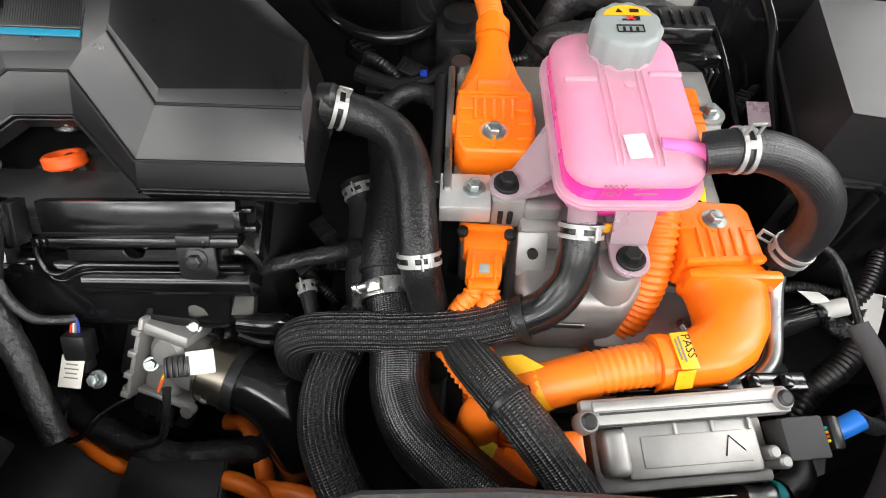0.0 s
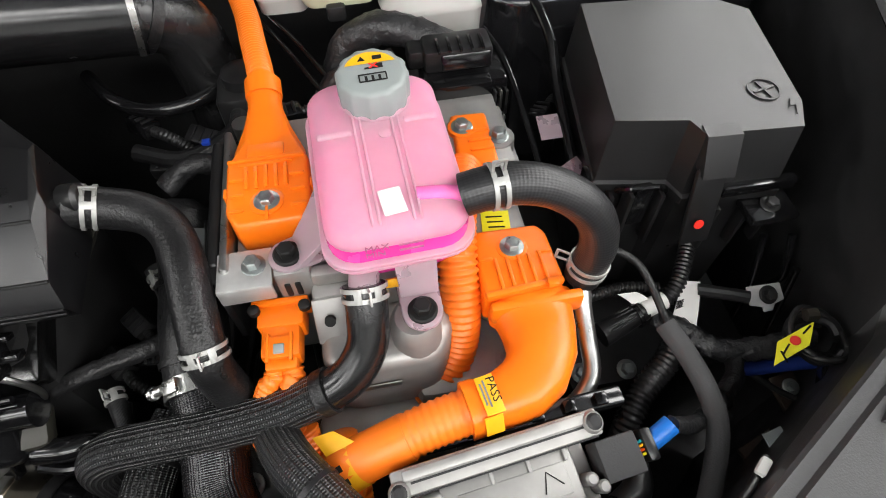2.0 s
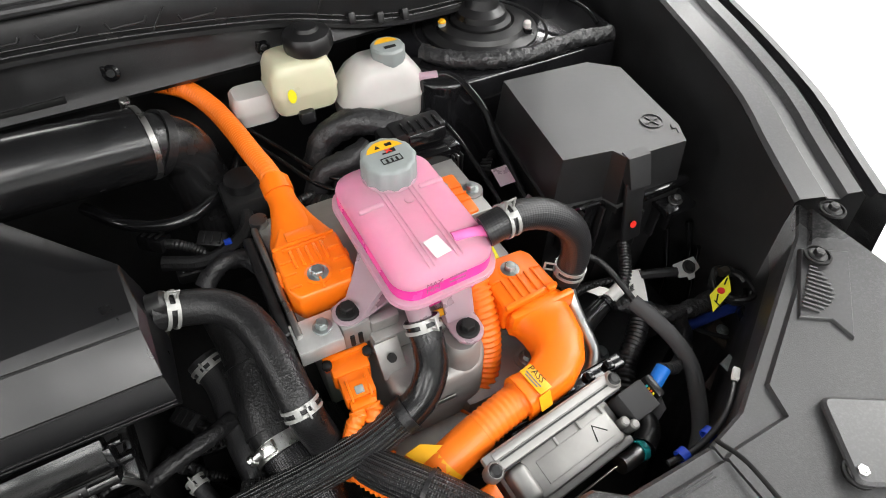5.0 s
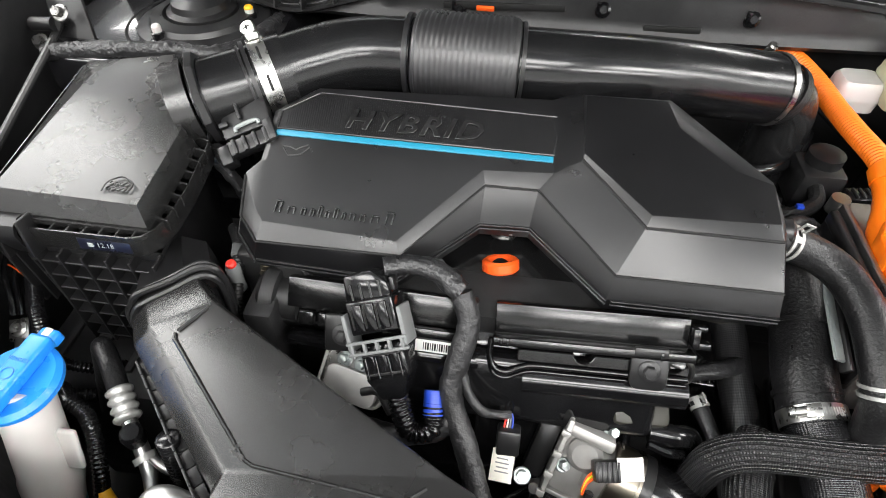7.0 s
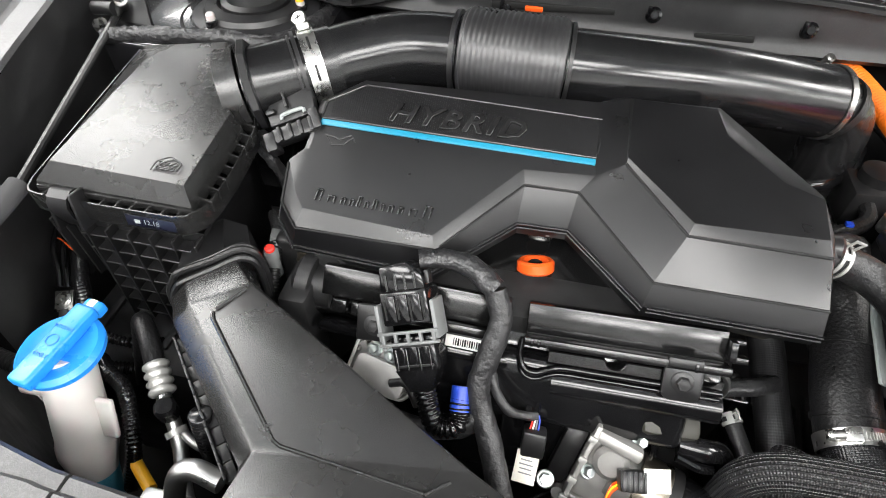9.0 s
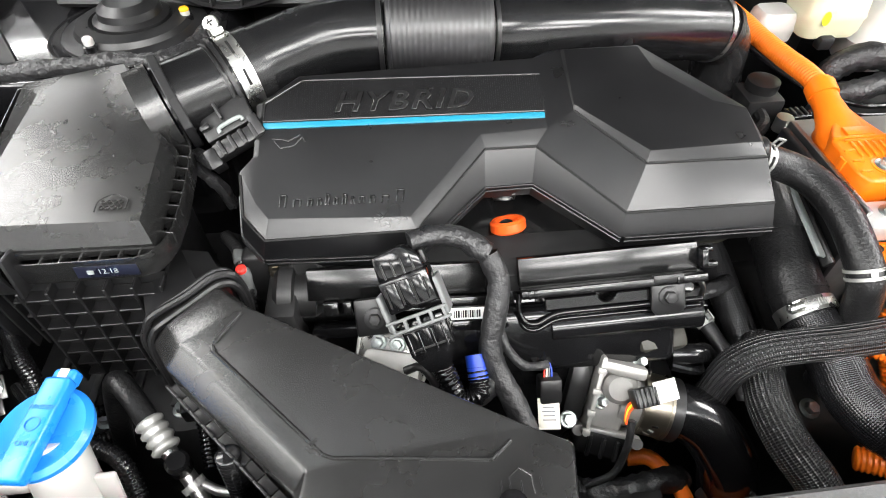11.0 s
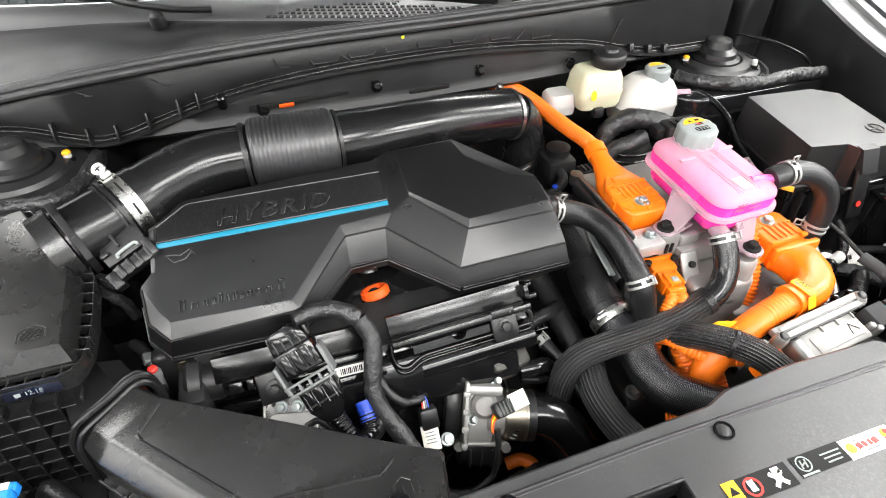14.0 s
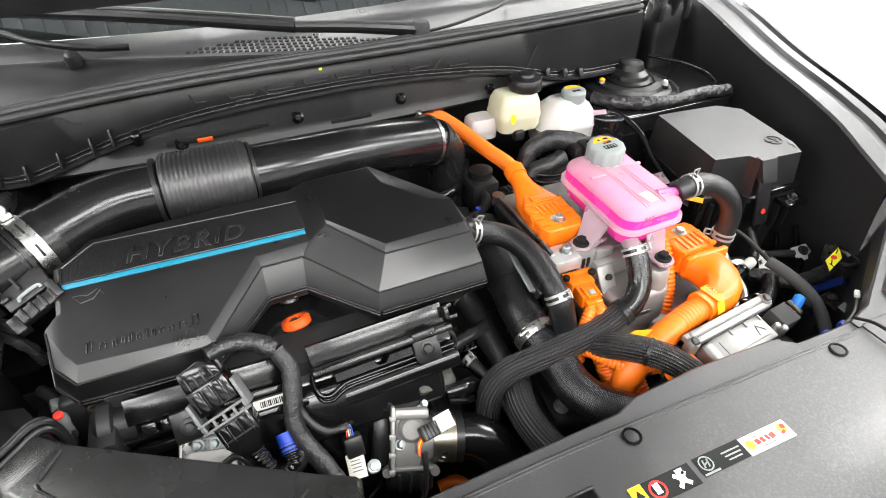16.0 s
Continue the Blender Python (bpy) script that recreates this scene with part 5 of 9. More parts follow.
text_part("date_stamp", "12.18", 0.0075, Matrix.Translation((-0.7075, 0.2980, 0.9262)) @ pose(0, 0, 0, 82, 0, 0), GREYCAP, air, "pale stamped digits", 0.0001)
# clip on the flange
bm = bmesh.new()
rows = []
for y, z, w in ((0.312, 0.946, 0.011), (0.303, 0.9475, 0.011), (0.2955, 0.944, 0.0105), (0.2915, 0.936, 0.010), (0.2925, 0.924, 0.010), (0.297, 0.912, 0.0095), (0.301, 0.904, 0.009)):
    rows.append([V(-0.788 - w, y, z), V(-0.788 + w, y, z), V(-0.788 + w, y + 0.003, z - 0.002), V(-0.788 - w, y + 0.003, z - 0.002)])
loft(bm, rows)
bmesh.ops.recalc_face_normals(bm, faces=bm.faces)
box(bm, (-0.771, 0.300, 0.930), (0.0035, 0.018, 0.040), 0.0012, pose(0, 0, 0, -8))
box(bm, (-0.8035, 0.300, 0.918), (0.0035, 0.012, 0.034), 0.0012, pose(0, 0, 0, -8))
part("spring_clip", bm, BLACK, air, "black plastic spring clip")
bm = bmesh.new()
for k in range(5):
    box(bm, (-0.833 + 0.010 * k, 0.318 + 0.003 * k, 0.85), (0.0026, 0.012, 0.09), 0.0006, pose(0, 0, 0, 3, 0, 0), seg=1)
part("corner_ribs", bm, BLACK, air, "upright corner ribs")
# sign on the lid
bm = bmesh.new()
for a in range(8):
    x = -0.699 + 0.0048 * (a % 4)
    y = 0.333 + 0.0062 * (a // 4)
    band(bm, (x, y, 0.9655 + 0.095 * (y - 0.319) - 0.01 * (x + 0.69)), (0.0, -0.1, 1), 0.0016, 0.0012, 0.0005, 10)
sign = [(-0.7035, 0.329), (-0.7035, 0.339), (-0.6985, 0.3445), (-0.6920, 0.3475), (-0.6855, 0.3445), (-0.6795, 0.341), (-0.6795, 0.331)]
tube(bm, [(x, y, 0.9657 + 0.095 * (y - 0.319) - 0.01 * (x + 0.69)) for x, y in sign], 0.0007, 6, 0.004)
part("filter_sign", bm, LIDPL, air, "small raised filter sign")

# inlet stub behind and the airflow meter
maf = thing("airflow_meter", (-0.66, 0.49, 0.96), "black airflow meter tube with steel clamp", "airflow meter")
AX = [V(-0.712, 0.452, 0.966), V(-0.671, 0.472, 0.972), V(-0.640, 0.489, 0.976), V(-0.612, 0.506, 0.980)]
ax1 = (AX[1] - AX[0]).normalized()
ax2 = (AX[3] - AX[2]).normalized()
bm = bmesh.new()
tube(bm, [AX[0].lerp(AX[1], 0.40), AX[0].lerp(AX[1], 0.85)], 0.0425, 36, 0.006)
band(bm, AX[0].lerp(AX[1], 0.80), ax1, 0.0425, 0.006, 0.0018, 36)
part("collar", bm, LIDPL, maf, "satin black filter outlet collar")
bm = bmesh.new()
lathe(bm, [(0.038, -0.004), (0.0465, -0.004), (0.0475, -0.003), (0.0475, 0.0035), (0.0465, 0.0045), (0.038, 0.0045)], frame_of(ax1, AX[0].lerp(AX[1], 1.05)), 10)
part("flange", bm, BLACK, maf, "black ten-sided flange", sharp=20)
bm = bmesh.new()
tube(bm, [AX[0].lerp(AX[1], 0.9), *AX[1:]], 0.0395, 30, 0.006)
part("tube", bm, PIPE, maf, "satin black tube")
for f, w, t_ in ((0.42, 0.0025, 0.0014), (0.58, 0.004, 0.0042)):
    bm = bmesh.new()
    band(bm, AX[2].lerp(AX[3], f), ax2, 0.0395, w, t_, 36)
    part("bead", bm, BLACK, maf, "narrow raised bead")
bm = bmesh.new()
band(bm, AX[3], ax2, 0.0412, 0.0165, 0.0012, 40)
for w in (-0.0078, 0.0078):
    band(bm, AX[3] + ax2 * w, ax2, 0.0414, 0.0016, 0.0016, 40)
clamp_ = part("hose_clamp", bm, STEEL, maf, "wide bright steel worm-drive clamp")
upv = V(-0.45, 0.15, 0.9)
upv = (upv - ax2 * upv.dot(ax2)).normalized()
sidev = ax2.cross(upv)
m3 = Matrix((ax2, sidev, upv)).transposed().to_4x4()
bm = bmesh.new()
box(bm, AX[3] + upv * 0.0455, (0.013, 0.018, 0.007), 0.002, m3)
part("screw_housing", bm, STEEL, clamp_, "pressed screw housing")
scr = frame_of((-0.15, -0.55, 0.75), AX[3] + upv * 0.051 - sidev * 0.003)
bm = bmesh.new()
lathe(bm, [(0.0045, -0.014), (0.0045, 0.0), (0.0078, 0.0008), (0.0082, 0.004), (0.0070, 0.0055), (0.002, 0.0058)], scr, 20)
part("clamp_screw", bm, STEEL, clamp_, "bright cross-head clamp screw")
bm = bmesh.new()
for a in (45, -45):
    box(bm, scr @ V(0, 0, 0.0058), (0.0075, 0.0016, 0.0006), 0, scr.to_3x3().to_4x4() @ pose(0, 0, 0, 0, 0, a))
part("cross_slot", bm, INK, clamp_)
for a in (0.75, 1.5):
    d = upv * math.cos(a) + V(*((sidev if sidev.y < 0 else -sidev) * math.sin(a)))
    part("band_slot", box(bmesh.new(), AX[3] + d * 0.0425, (0.0026, 0.016, 0.0012), 0.0004, Matrix((ax2, d.cross(ax2), d)).transposed().to_4x4()), INK, clamp_)
bm = bmesh.new()
tube(bm, [AX[3] + ax2 * 0.008, AX[3] + ax2 * 0.024], 0.0408, 36, 0.006)
part("cuff", bm, SMOOTH, maf, "black rubber cuff of the pipe")
# the plugged sensor under the tube
MS = Matrix.Translation((-0.616, 0.449, 0.966)) @ pose(0, 0, 0, 35, -16, 24)
ms = MS.to_3x3().to_4x4()
bm = bmesh.new()
prism(bm, [(-0.027, -0.012), (0.022, -0.012), (0.025, 0.016), (-0.006, 0.020), (-0.020, 0.016), (-0.027, 0.004)], -0.010, 0.006, 0.002, 0, 2, MS)
box(bm, MS @ V(-0.004, 0.010, 0.009), (0.003, 0.018, 0.006), 0.001, ms)
box(bm, MS @ V(-0.022, 0.002, 0.008), (0.010, 0.006, 0.006), 0.002, ms)
part("sensor", bm, BLACK, maf, "black sensor base on the tube")
bm = bmesh.new()
box(bm, MS @ V(-0.002, -0.024, 0.002), (0.050, 0.016, 0.018), 0.003, ms)
for k in range(4):
    part("plug_rib", box(bmesh.new(), MS @ V(-0.018 + 0.011 * k, -0.024, 0.012), (0.004, 0.015, 0.003), 0.0008, ms), BLACK, maf)
box(bm, MS @ V(0.020, -0.020, 0.010), (0.010, 0.022, 0.006), 0.002, ms)
box(bm, MS @ V(-0.030, -0.028, 0.002), (0.012, 0.020, 0.020), 0.002, ms)
part("sensor_plug", bm, BLACK, maf, "black ribbed plug")
bm = bmesh.new()
tube(bm, [MS @ V(-0.012, -0.010, 0.010), MS @ V(-0.010, -0.006, 0.011), MS @ V(0.010, -0.006, 0.011), MS @ V(0.012, -0.010, 0.010)], 0.0020, 8, 0.002)
part("locking_clip", bm, GREYCAP, maf, "pale locking clip")
bm = bmesh.new()
tube(bm, [MS @ V(-0.032, -0.030, 0), (-0.652, 0.436, 0.938), (-0.655, 0.434, 0.926), (-0.649, 0.434, 0.912), (-0.640, 0.433, 0.898), (-0.634, 0.432, 0.872)], 0.0066, 10, 0.004, crinkle=0.10)
part("cable", bm, CREPE, maf, "taped sensor cable")

# ---- intake pipe with bellows ----
pipe = thing("intake_pipe", (-0.33, 0.54, 0.96), "gloss black intake pipe with ribbed bellows", "intake pipe")
LINE = [(-0.606, 0.509, 0.981), (-0.570, 0.528, 0.988), (-0.525, 0.545, 0.994), (-0.468, 0.549, 0.996), (-0.34, 0.546, 0.996), (-0.20, 0.574, 0.982), (-0.068, 0.608, 0.957)]
ln = spline(LINE, 0.004)


def near_x(x):
    return min(range(len(ln)), key=lambda i: abs(ln[i].x - x))


i0, i1 = near_x(-0.462), near_x(-0.360)
bm = bmesh.new()
tube(bm, ln[:i0 + 1], 0.0385, 28, smooth_line=False)
part("left_bend", bm, PIPE, pipe, "smooth black bend", sharp=60)
bm = bmesh.new()
tube(bm, ln[i1:], 0.0385, 28, smooth_line=False)
part("right_tube", bm, PIPE, pipe, "smooth black tube", sharp=60)
bm = bmesh.new()
tube(bm, [ln[i] for i in range(i0 + 2, i1 - 3, 4)] + [ln[i1]], 0.0465, 32, ribs=(0.0056, 0.0013))
part("bellows", bm, BELLOWS, pipe, "ribbed bellows sleeve", sharp=180)
for i in (i0 + 2, i1):
    bm = bmesh.new()
    d = (ln[i + 1] - ln[i - 1]).normalized() * (1 if i == i1 else -1)
    lathe(bm, [(0.0460, -0.002), (0.0455, 0.002), (0.0430, 0.0045), (0.0385, 0.0055)], frame_of(d, ln[i]), 32)
    part("bellows_end", bm, BELLOWS, pipe, sharp=60)
for i, w in ((i0 - 1, 0.005), (i1 + 2, 0.004)):
    bm = bmesh.new()
    band(bm, ln[i], ln[i + 1] - ln[i - 1], 0.0385, w, 0.0045, 32)
    part("bead", bm, BLACK, pipe)
bm = bmesh.new()
worm_clamp(bm, ln[-3], ln[-2] - ln[-5], 0.0388, (-0.2, 0.9, 0.4), 0.006)
part("hose_clamp", bm, CLAMP, pipe, "bright steel clamp")
ib_ = hose("intake_bend", [ln[-4], (-0.058, 0.612, 0.948), (-0.040, 0.622, 0.925), (-0.034, 0.625, 0.88), (-0.034, 0.62, 0.80)], 0.033, SMOOTH, "black rubber bend leading down from the intake pipe", n=24)
bm = bmesh.new()
band(bm, (-0.062, 0.611, 0.951), (0.8, 0.25, -0.55), 0.0335, 0.010, 0.0028, 28)
part("moulded_cuff", bm, RUBBER, ib_, "moulded rubber cuff")

# ---- front air duct ----
duct = thing("air_duct", (-0.50, 0.16, 0.84), "black plastic air duct running to the grille panel", "air duct")
DT = [(-0.653, 0.260, 0.902), (-0.617, 0.289, 0.911), (-0.588, 0.264, 0.914), (-0.375, 0.160, 0.880), (-0.340, 0.146, 0.874), (-0.350, 0.090, 0.886), (-0.545, 0.086, 0.879), (-0.536, 0.140, 0.879), (-0.634, 0.236, 0.906)]
LOW = [(-0.667, 0.252, 0.887), (-0.612, 0.295, 0.899), (-0.582, 0.267, 0.902), (-0.370, 0.162, 0.868), (-0.335, 0.149, 0.860), (-0.348, 0.087, 0.868), (-0.549, 0.083, 0.865), (-0.547, 0.129, 0.863), (-0.649, 0.225, 0.890)]
bm = bmesh.new()
rt = [bm.verts.new(p) for p in DT]
rl = [bm.verts.new(p) for p in LOW]
rw = [bm.verts.new((x, y, 0.843)) for x, y, z in LOW]
rf = [bm.verts.new((x, y, 0.79)) for x, y, z in LOW]
for a, b in ((rf, rw), (rw, rl), (rl, rt)):
    for k in range(9):
        bm.faces.new((a[k], a[(k + 1) % 9], b[(k + 1) % 9], b[k]))
for idx in ((0, 1, 2, 8), (8, 2, 3, 7), (7, 3, 4, 5, 6)):
    bm.faces.new([rt[k] for k in idx])
bm.faces.new(rf[::-1])
bmesh.ops.recalc_face_normals(bm, faces=bm.faces)
bmesh.ops.bevel(bm, geom=[e for e in bm.edges if e.calc_face_angle(0) > radians(8)], offset=0.0030, segments=2, affect="EDGES", profile=0.6, clamp_overlap=True)
part("duct_body", bm, LIDPL, duct, "grained black duct", sharp=22)
bm = bmesh.new()
pts = [V(-0.590, 0.2585, 0.9128), V(-0.6105, 0.2335, 0.9066), V(-0.6090, 0.2285, 0.9048), V(-0.524, 0.149, 0.8808), V(-0.517, 0.146, 0.8798), V(-0.402, 0.136, 0.8788), V(-0.385, 0.150, 0.8785)]
for a, b in zip(pts, pts[1:]):
    tube(bm, [a, b], 0.0016, 8, 0.01)
part("raised_line", bm, LIDPL, duct, "raised edge line on the duct")
# collar at the filter end
for k in range(3):
    bm = bmesh.new()
    off = V(-0.45, 0.85, 0.15) * (0.0065 * k) + V(0.012, -0.012, -0.001)
    g = (0.0, 0.004, 0.001)[k]
    pr = [V(-0.688, 0.268, 0.82), V(-0.687 - g, 0.272, 0.870), V(-0.682 - g, 0.277, 0.886), V(-0.674 - g, 0.281, 0.892 + g), V(-0.650, 0.293, 0.901 + g), V(-0.629, 0.304, 0.909 + g), V(-0.619 + g, 0.308, 0.907 + g), V(-0.614 + g, 0.310, 0.895), V(-0.613 + g, 0.310, 0.87), V(-0.613, 0.309, 0.83)]
    tube(bm, [p + off for p in pr], 0.0034, 8, 0.004)
    part("collar_rim", bm, BLACK, duct, "black collar rim")
bm = bmesh.new()
loft(bm, [[V(-0.680, 0.252, 0.82), V(-0.672, 0.262, 0.884), V(-0.630, 0.292, 0.904), V(-0.608, 0.298, 0.885), V(-0.605, 0.298, 0.82)], [V(-0.694, 0.283, 0.82), V(-0.686, 0.292, 0.880), V(-0.642, 0.312, 0.904), V(-0.622, 0.320, 0.885), V(-0.618, 0.32, 0.82)], [V(-0.71, 0.325, 0.83), V(-0.70, 0.332, 0.88), V(-0.66, 0.345, 0.90), V(-0.64, 0.35, 0.89), V(-0.63, 0.35, 0.83)]])
part("throat", bm, BLACK, duct, "black throat into the filter housing")
for x, y in ((-0.494, 0.098), (-0.393, 0.101)):
    bm = bmesh.new()
    z = 0.8835
    lathe(bm, [(0.0105, 0), (0.0105, 0.0014), (0.0088, 0.0018)], frame_of((0, -0.12, 1), (x, y, z)), 20)
    part("plug", bm, GLOSS, duct, "round black plug")
bm = bmesh.new()
for x0, x1, y0, y1 in ((-0.393, -0.393, 0.108, 0.121), (-0.393, -0.385, 0.121, 0.127), (-0.385, -0.377, 0.127, 0.121), (-0.377, -0.377, 0.121, 0.108), (-0.385, -0.385, 0.108, 0.118), (-0.399, -0.399, 0.110, 0.119), (-0.371, -0.371, 0.110, 0.119)):
    f = lambda x, y: V(x, y, 0.8862 - 0.10 * (y - 0.082))
    tube(bm, [f(x0, y0), f(x1, y1)], 0.0006, 5, 0.01)
part("intake_sign", bm, LIDPL, duct, "small raised intake sign")
RAILA, RAILB = V(-0.655, 0.229, 0.857), V(-0.552, 0.123, 0.850)
for i in range(9):
    a = RAILA.lerp(RAILB, (i + 0.5) / 9)
    bm = bmesh.new()
    box(bm, a, (0.0162, 0.010, 0.0035), 0.0008, pose(0, 0, 0, 0, 0, -45.5))
    box(bm, a + V(-0.003, -0.003, 0.004), (0.0162, 0.0022, 0.008), 0.0006, pose(0, 0, 0, 0, 0, -45.5))
    part("side_tooth", bm, BLACK, duct)


# ---- inverter housing under the coolant tank ----
inv = thing("inverter", (0.13, 0.40, 0.70), "cast aluminium inverter housing with bolted brackets", "inverter")
bm = bmesh.new()
prism(bm, [(0.012, 0.345), (0.178, 0.345), (0.184, 0.425), (0.262, 0.425), (0.262, 0.515), (0.012, 0.515)], 0.74, 0.868, 0.004, 0.0)
part("housing", bm, ALU, inv, "rough cast aluminium housing")
bm = bmesh.new()
prism(bm, [(0.004, 0.338), (0.172, 0.338), (0.178, 0.418), (0.254, 0.418), (0.254, 0.520), (0.004, 0.520)], 0.868, 0.880, 0.002)
part("cover_plate", bm, ALU, inv, "cast aluminium cover plate")
bm = bmesh.new()
box(bm, (-0.001, 0.415, 0.882), (0.007, 0.155, 0.036), 0.0025)
lathe(bm, [(0.010, -0.008), (0.010, 0.010)], Matrix.Translation((0.008, 0.515, 0.878)), 14)
part("side_flange", bm, ALUM, inv, "bright machined flange edge")
bm = bmesh.new()
box(bm, (-0.011, 0.416, 0.888), (0.011, 0.140, 0.016), 0.004, None, 3)
box(bm, (-0.009, 0.410, 0.845), (0.007, 0.16, 0.075), 0.002)
part("edge_seal", bm, BLACK, inv, "black edge guard")
# front casting below the tank
bm = bmesh.new()
prism(bm, [(0.060, 0.275), (0.075, 0.262), (0.150, 0.262), (0.168, 0.285), (0.168, 0.345), (0.060, 0.345)], 0.72, 0.845, 0.010, 0.04, 3)
lathe(bm, [(0.022, -0.12), (0.020, 0.0), (0.016, 0.006)], Matrix.Translation((0.138, 0.285, 0.868)), 20)
box(bm, (0.105, 0.33, 0.86), (0.09, 0.03, 0.03), 0.006)
part("front_casting", bm, ALU, inv, "cast aluminium front casting", sharp=40)
part("cast_plate", box(bmesh.new(), (0.105, 0.2585, 0.815), (0.030, 0.0015, 0.006), 0.0004, pose(0, 0, 0, -8)), ALUM, inv, "small cast number plate")
# brackets
bm = bmesh.new()
box(bm, (0.014, 0.339, 0.893), (0.042, 0.036, 0.004), 0.001)
box(bm, (0.014, 0.322, 0.885), (0.042, 0.003, 0.018), 0.001)
part("earth_strap", bm, BRIGHTALU, inv, "bright aluminium strap")
bm = bmesh.new()
bolt(bm, (0.0215, 0.341, 0.895), (0, 0, 1), 0.0095, 0.0062, 0.007)
part("strap_bolt", bm, BOLT, inv, "zinc bolt with a green tint")
bm = bmesh.new()
box(bm, (-0.016, 0.345, 0.884), (0.022, 0.03, 0.020), 0.005)
part("rubber_end", bm, RUBBER, inv, "black rubber strap end")
bm = bmesh.new()
box(bm, (0.050, 0.344, 0.878), (0.030, 0.034, 0.036), 0.005)
box(bm, (0.078, 0.330, 0.884), (0.03, 0.012, 0.016), 0.004)
part("tank_bracket", bm, ALU, inv, "cast bracket with slots")
for k in (-0.006, 0.002):
    part("slot", box(bmesh.new(), (0.050 + k, 0.3265, 0.876), (0.0045, 0.003, 0.016), 0.001), INK, inv)
bm = bmesh.new()
box(bm, (0.072, 0.305, 0.855), (0.026, 0.005, 0.040), 0.003, pose(0, 0, 0, -35))
part("lug", bm, ALU, inv, "cast lug with a bolt hole")
bm = bmesh.new()
lathe(bm, [(0.0045, 0), (0.0045, 0.004)], frame_of((0, -0.82, 0.57), (0.072, 0.3025, 0.860)), 14)
part("lug_hole", bm, INK, inv)
for x, y, z in ((0.218, 0.272, 0.792), (0.215, 0.325, 0.80), (0.245, 0.455, 0.882)):
    bm = bmesh.new()
    lathe(bm, [(0.016, -0.03), (0.015, 0.0)], Matrix.Translation((x, y, z)), 16)
    part("boss", bm, ALU, inv)
    bm = bmesh.new()
    bolt(bm, (x, y, z), (0, 0, 1), 0.010, 0.0066, 0.007)
    part("housing_bolt", bm, BOLT, inv)
bm = bmesh.new()
box(bm, (0.20, 0.30, 0.76), (0.14, 0.10, 0.06), 0.015)
box(bm, (0.10, 0.24, 0.745), (0.12, 0.06, 0.05), 0.015)
part("lower_casting", bm, ALU, inv, "lower gearbox casting")
part("label_ledge", box(bmesh.new(), (0.223, 0.394, 0.838), (0.060, 0.062, 0.014), 0.003), ALU, inv, "cast ledge behind the plug")
part("yellow_label", box(bmesh.new(), (0.2265, 0.380, 0.8455), (0.026, 0.032, 0.0012), 0.0003, pose(0, 0, 0, 0, 0, -8)), LEMON, inv, "yellow-green warning label")
bm = bmesh.new()
for i in range(4):
    box(bm, (0.2265, 0.371 + 0.006 * i, 0.8465), (0.015, 0.0011, 0.0008), 0, pose(0, 0, 0, 0, 0, -8))
part("label_bars", bm, INK, inv)


def plug_block(root, outline, z0, z1, bolt_at, ribs, m=None, mat=None):
    """A high-voltage plug: body with moulded ribs and one bolt."""
    mat = mat or ORANGE
    bm = bmesh.new()
    prism(bm, outline, z0, z1, 0.004, 0.02, 3, m)
    part("plug_body", bm, mat, root, "glossy orange plug body", sharp=35)
    for x, y, sx, sy in ribs:
        b = box(bmesh.new(), (x, y, z1 + 0.0008), (sx, sy, 0.003), 0.001)
        if m is not None:
            bmesh.ops.transform(b, verts=b.verts, matrix=m)
        part("moulded_rib", b, mat, root)
    at = V(*bolt_at)
    bm = bmesh.new()
    lathe(bm, [(0.0135, -0.004), (0.0135, 0.0006), (0.0125, 0.0010)], Matrix.Translation(at if m is None else m @ at), 20)
    part("bolt_seat", bm, mat, root)
    bm = bmesh.new()
    bolt(bm, at if m is None else m @ at, (0, 0, 1) if m is None else m.to_3x3() @ V(0, 0, 1), 0.0105, 0.0066, 0.006)
    part("plug_bolt", bm, BOLT, root, "zinc bolt")


# left high-voltage plug with its long cable
hv1 = thing("high_voltage_plug", (0.043, 0.41, 0.875), "orange high-voltage plug with a long cable to the bulkhead", "plug", "high-voltage plugs")
out = [(0.010, 0.386), (0.018, 0.371), (0.070, 0.371), (0.078, 0.386), (0.078, 0.435), (0.066, 0.465), (0.060, 0.490), (0.034, 0.490), (0.026, 0.465), (0.010, 0.435)]
TILT1 = Matrix.Translation((0.043, 0.42, 0.9)) @ pose(0, 0, 0, 3, 0, 0) @ Matrix.Translation((-0.043, -0.42, -0.9))
plug_block(hv1, out, 0.874, 0.914, (0.043, 0.392, 0.914),
           [(0.043 + 0.008 * k, 0.418, 0.0032, 0.024) for k in (-2, -1, 0, 1, 2)] + [(0.043, 0.432, 0.044, 0.003), (0.043, 0.380, 0.003, 0.014)] + [(0.019, 0.385 + 0.016 * k, 0.012, 0.0025) for k in range(3)] + [(0.068, 0.385 + 0.016 * k, 0.012, 0.0025) for k in range(3)], TILT1)
bm = bmesh.new()
box(bm, (0.0435, 0.445, 0.9165), (0.030, 0.014, 0.004), 0.001)
part("badge", bm, ORANGE, hv1)
bm = bmesh.new()
loft(bm, [[V(0.043 + rx * math.cos(a) , y, z + rz * math.sin(a)) for a in [6.28319 * k / 20 for k in range(20)]] for y, z, rx, rz in ((0.436, 0.896, 0.0325, 0.019), (0.458, 0.899, 0.0305, 0.019), (0.482, 0.906, 0.0205, 0.0165), (0.500, 0.912, 0.0155, 0.0150), (0.528, 0.922, 0.0145, 0.0145))])
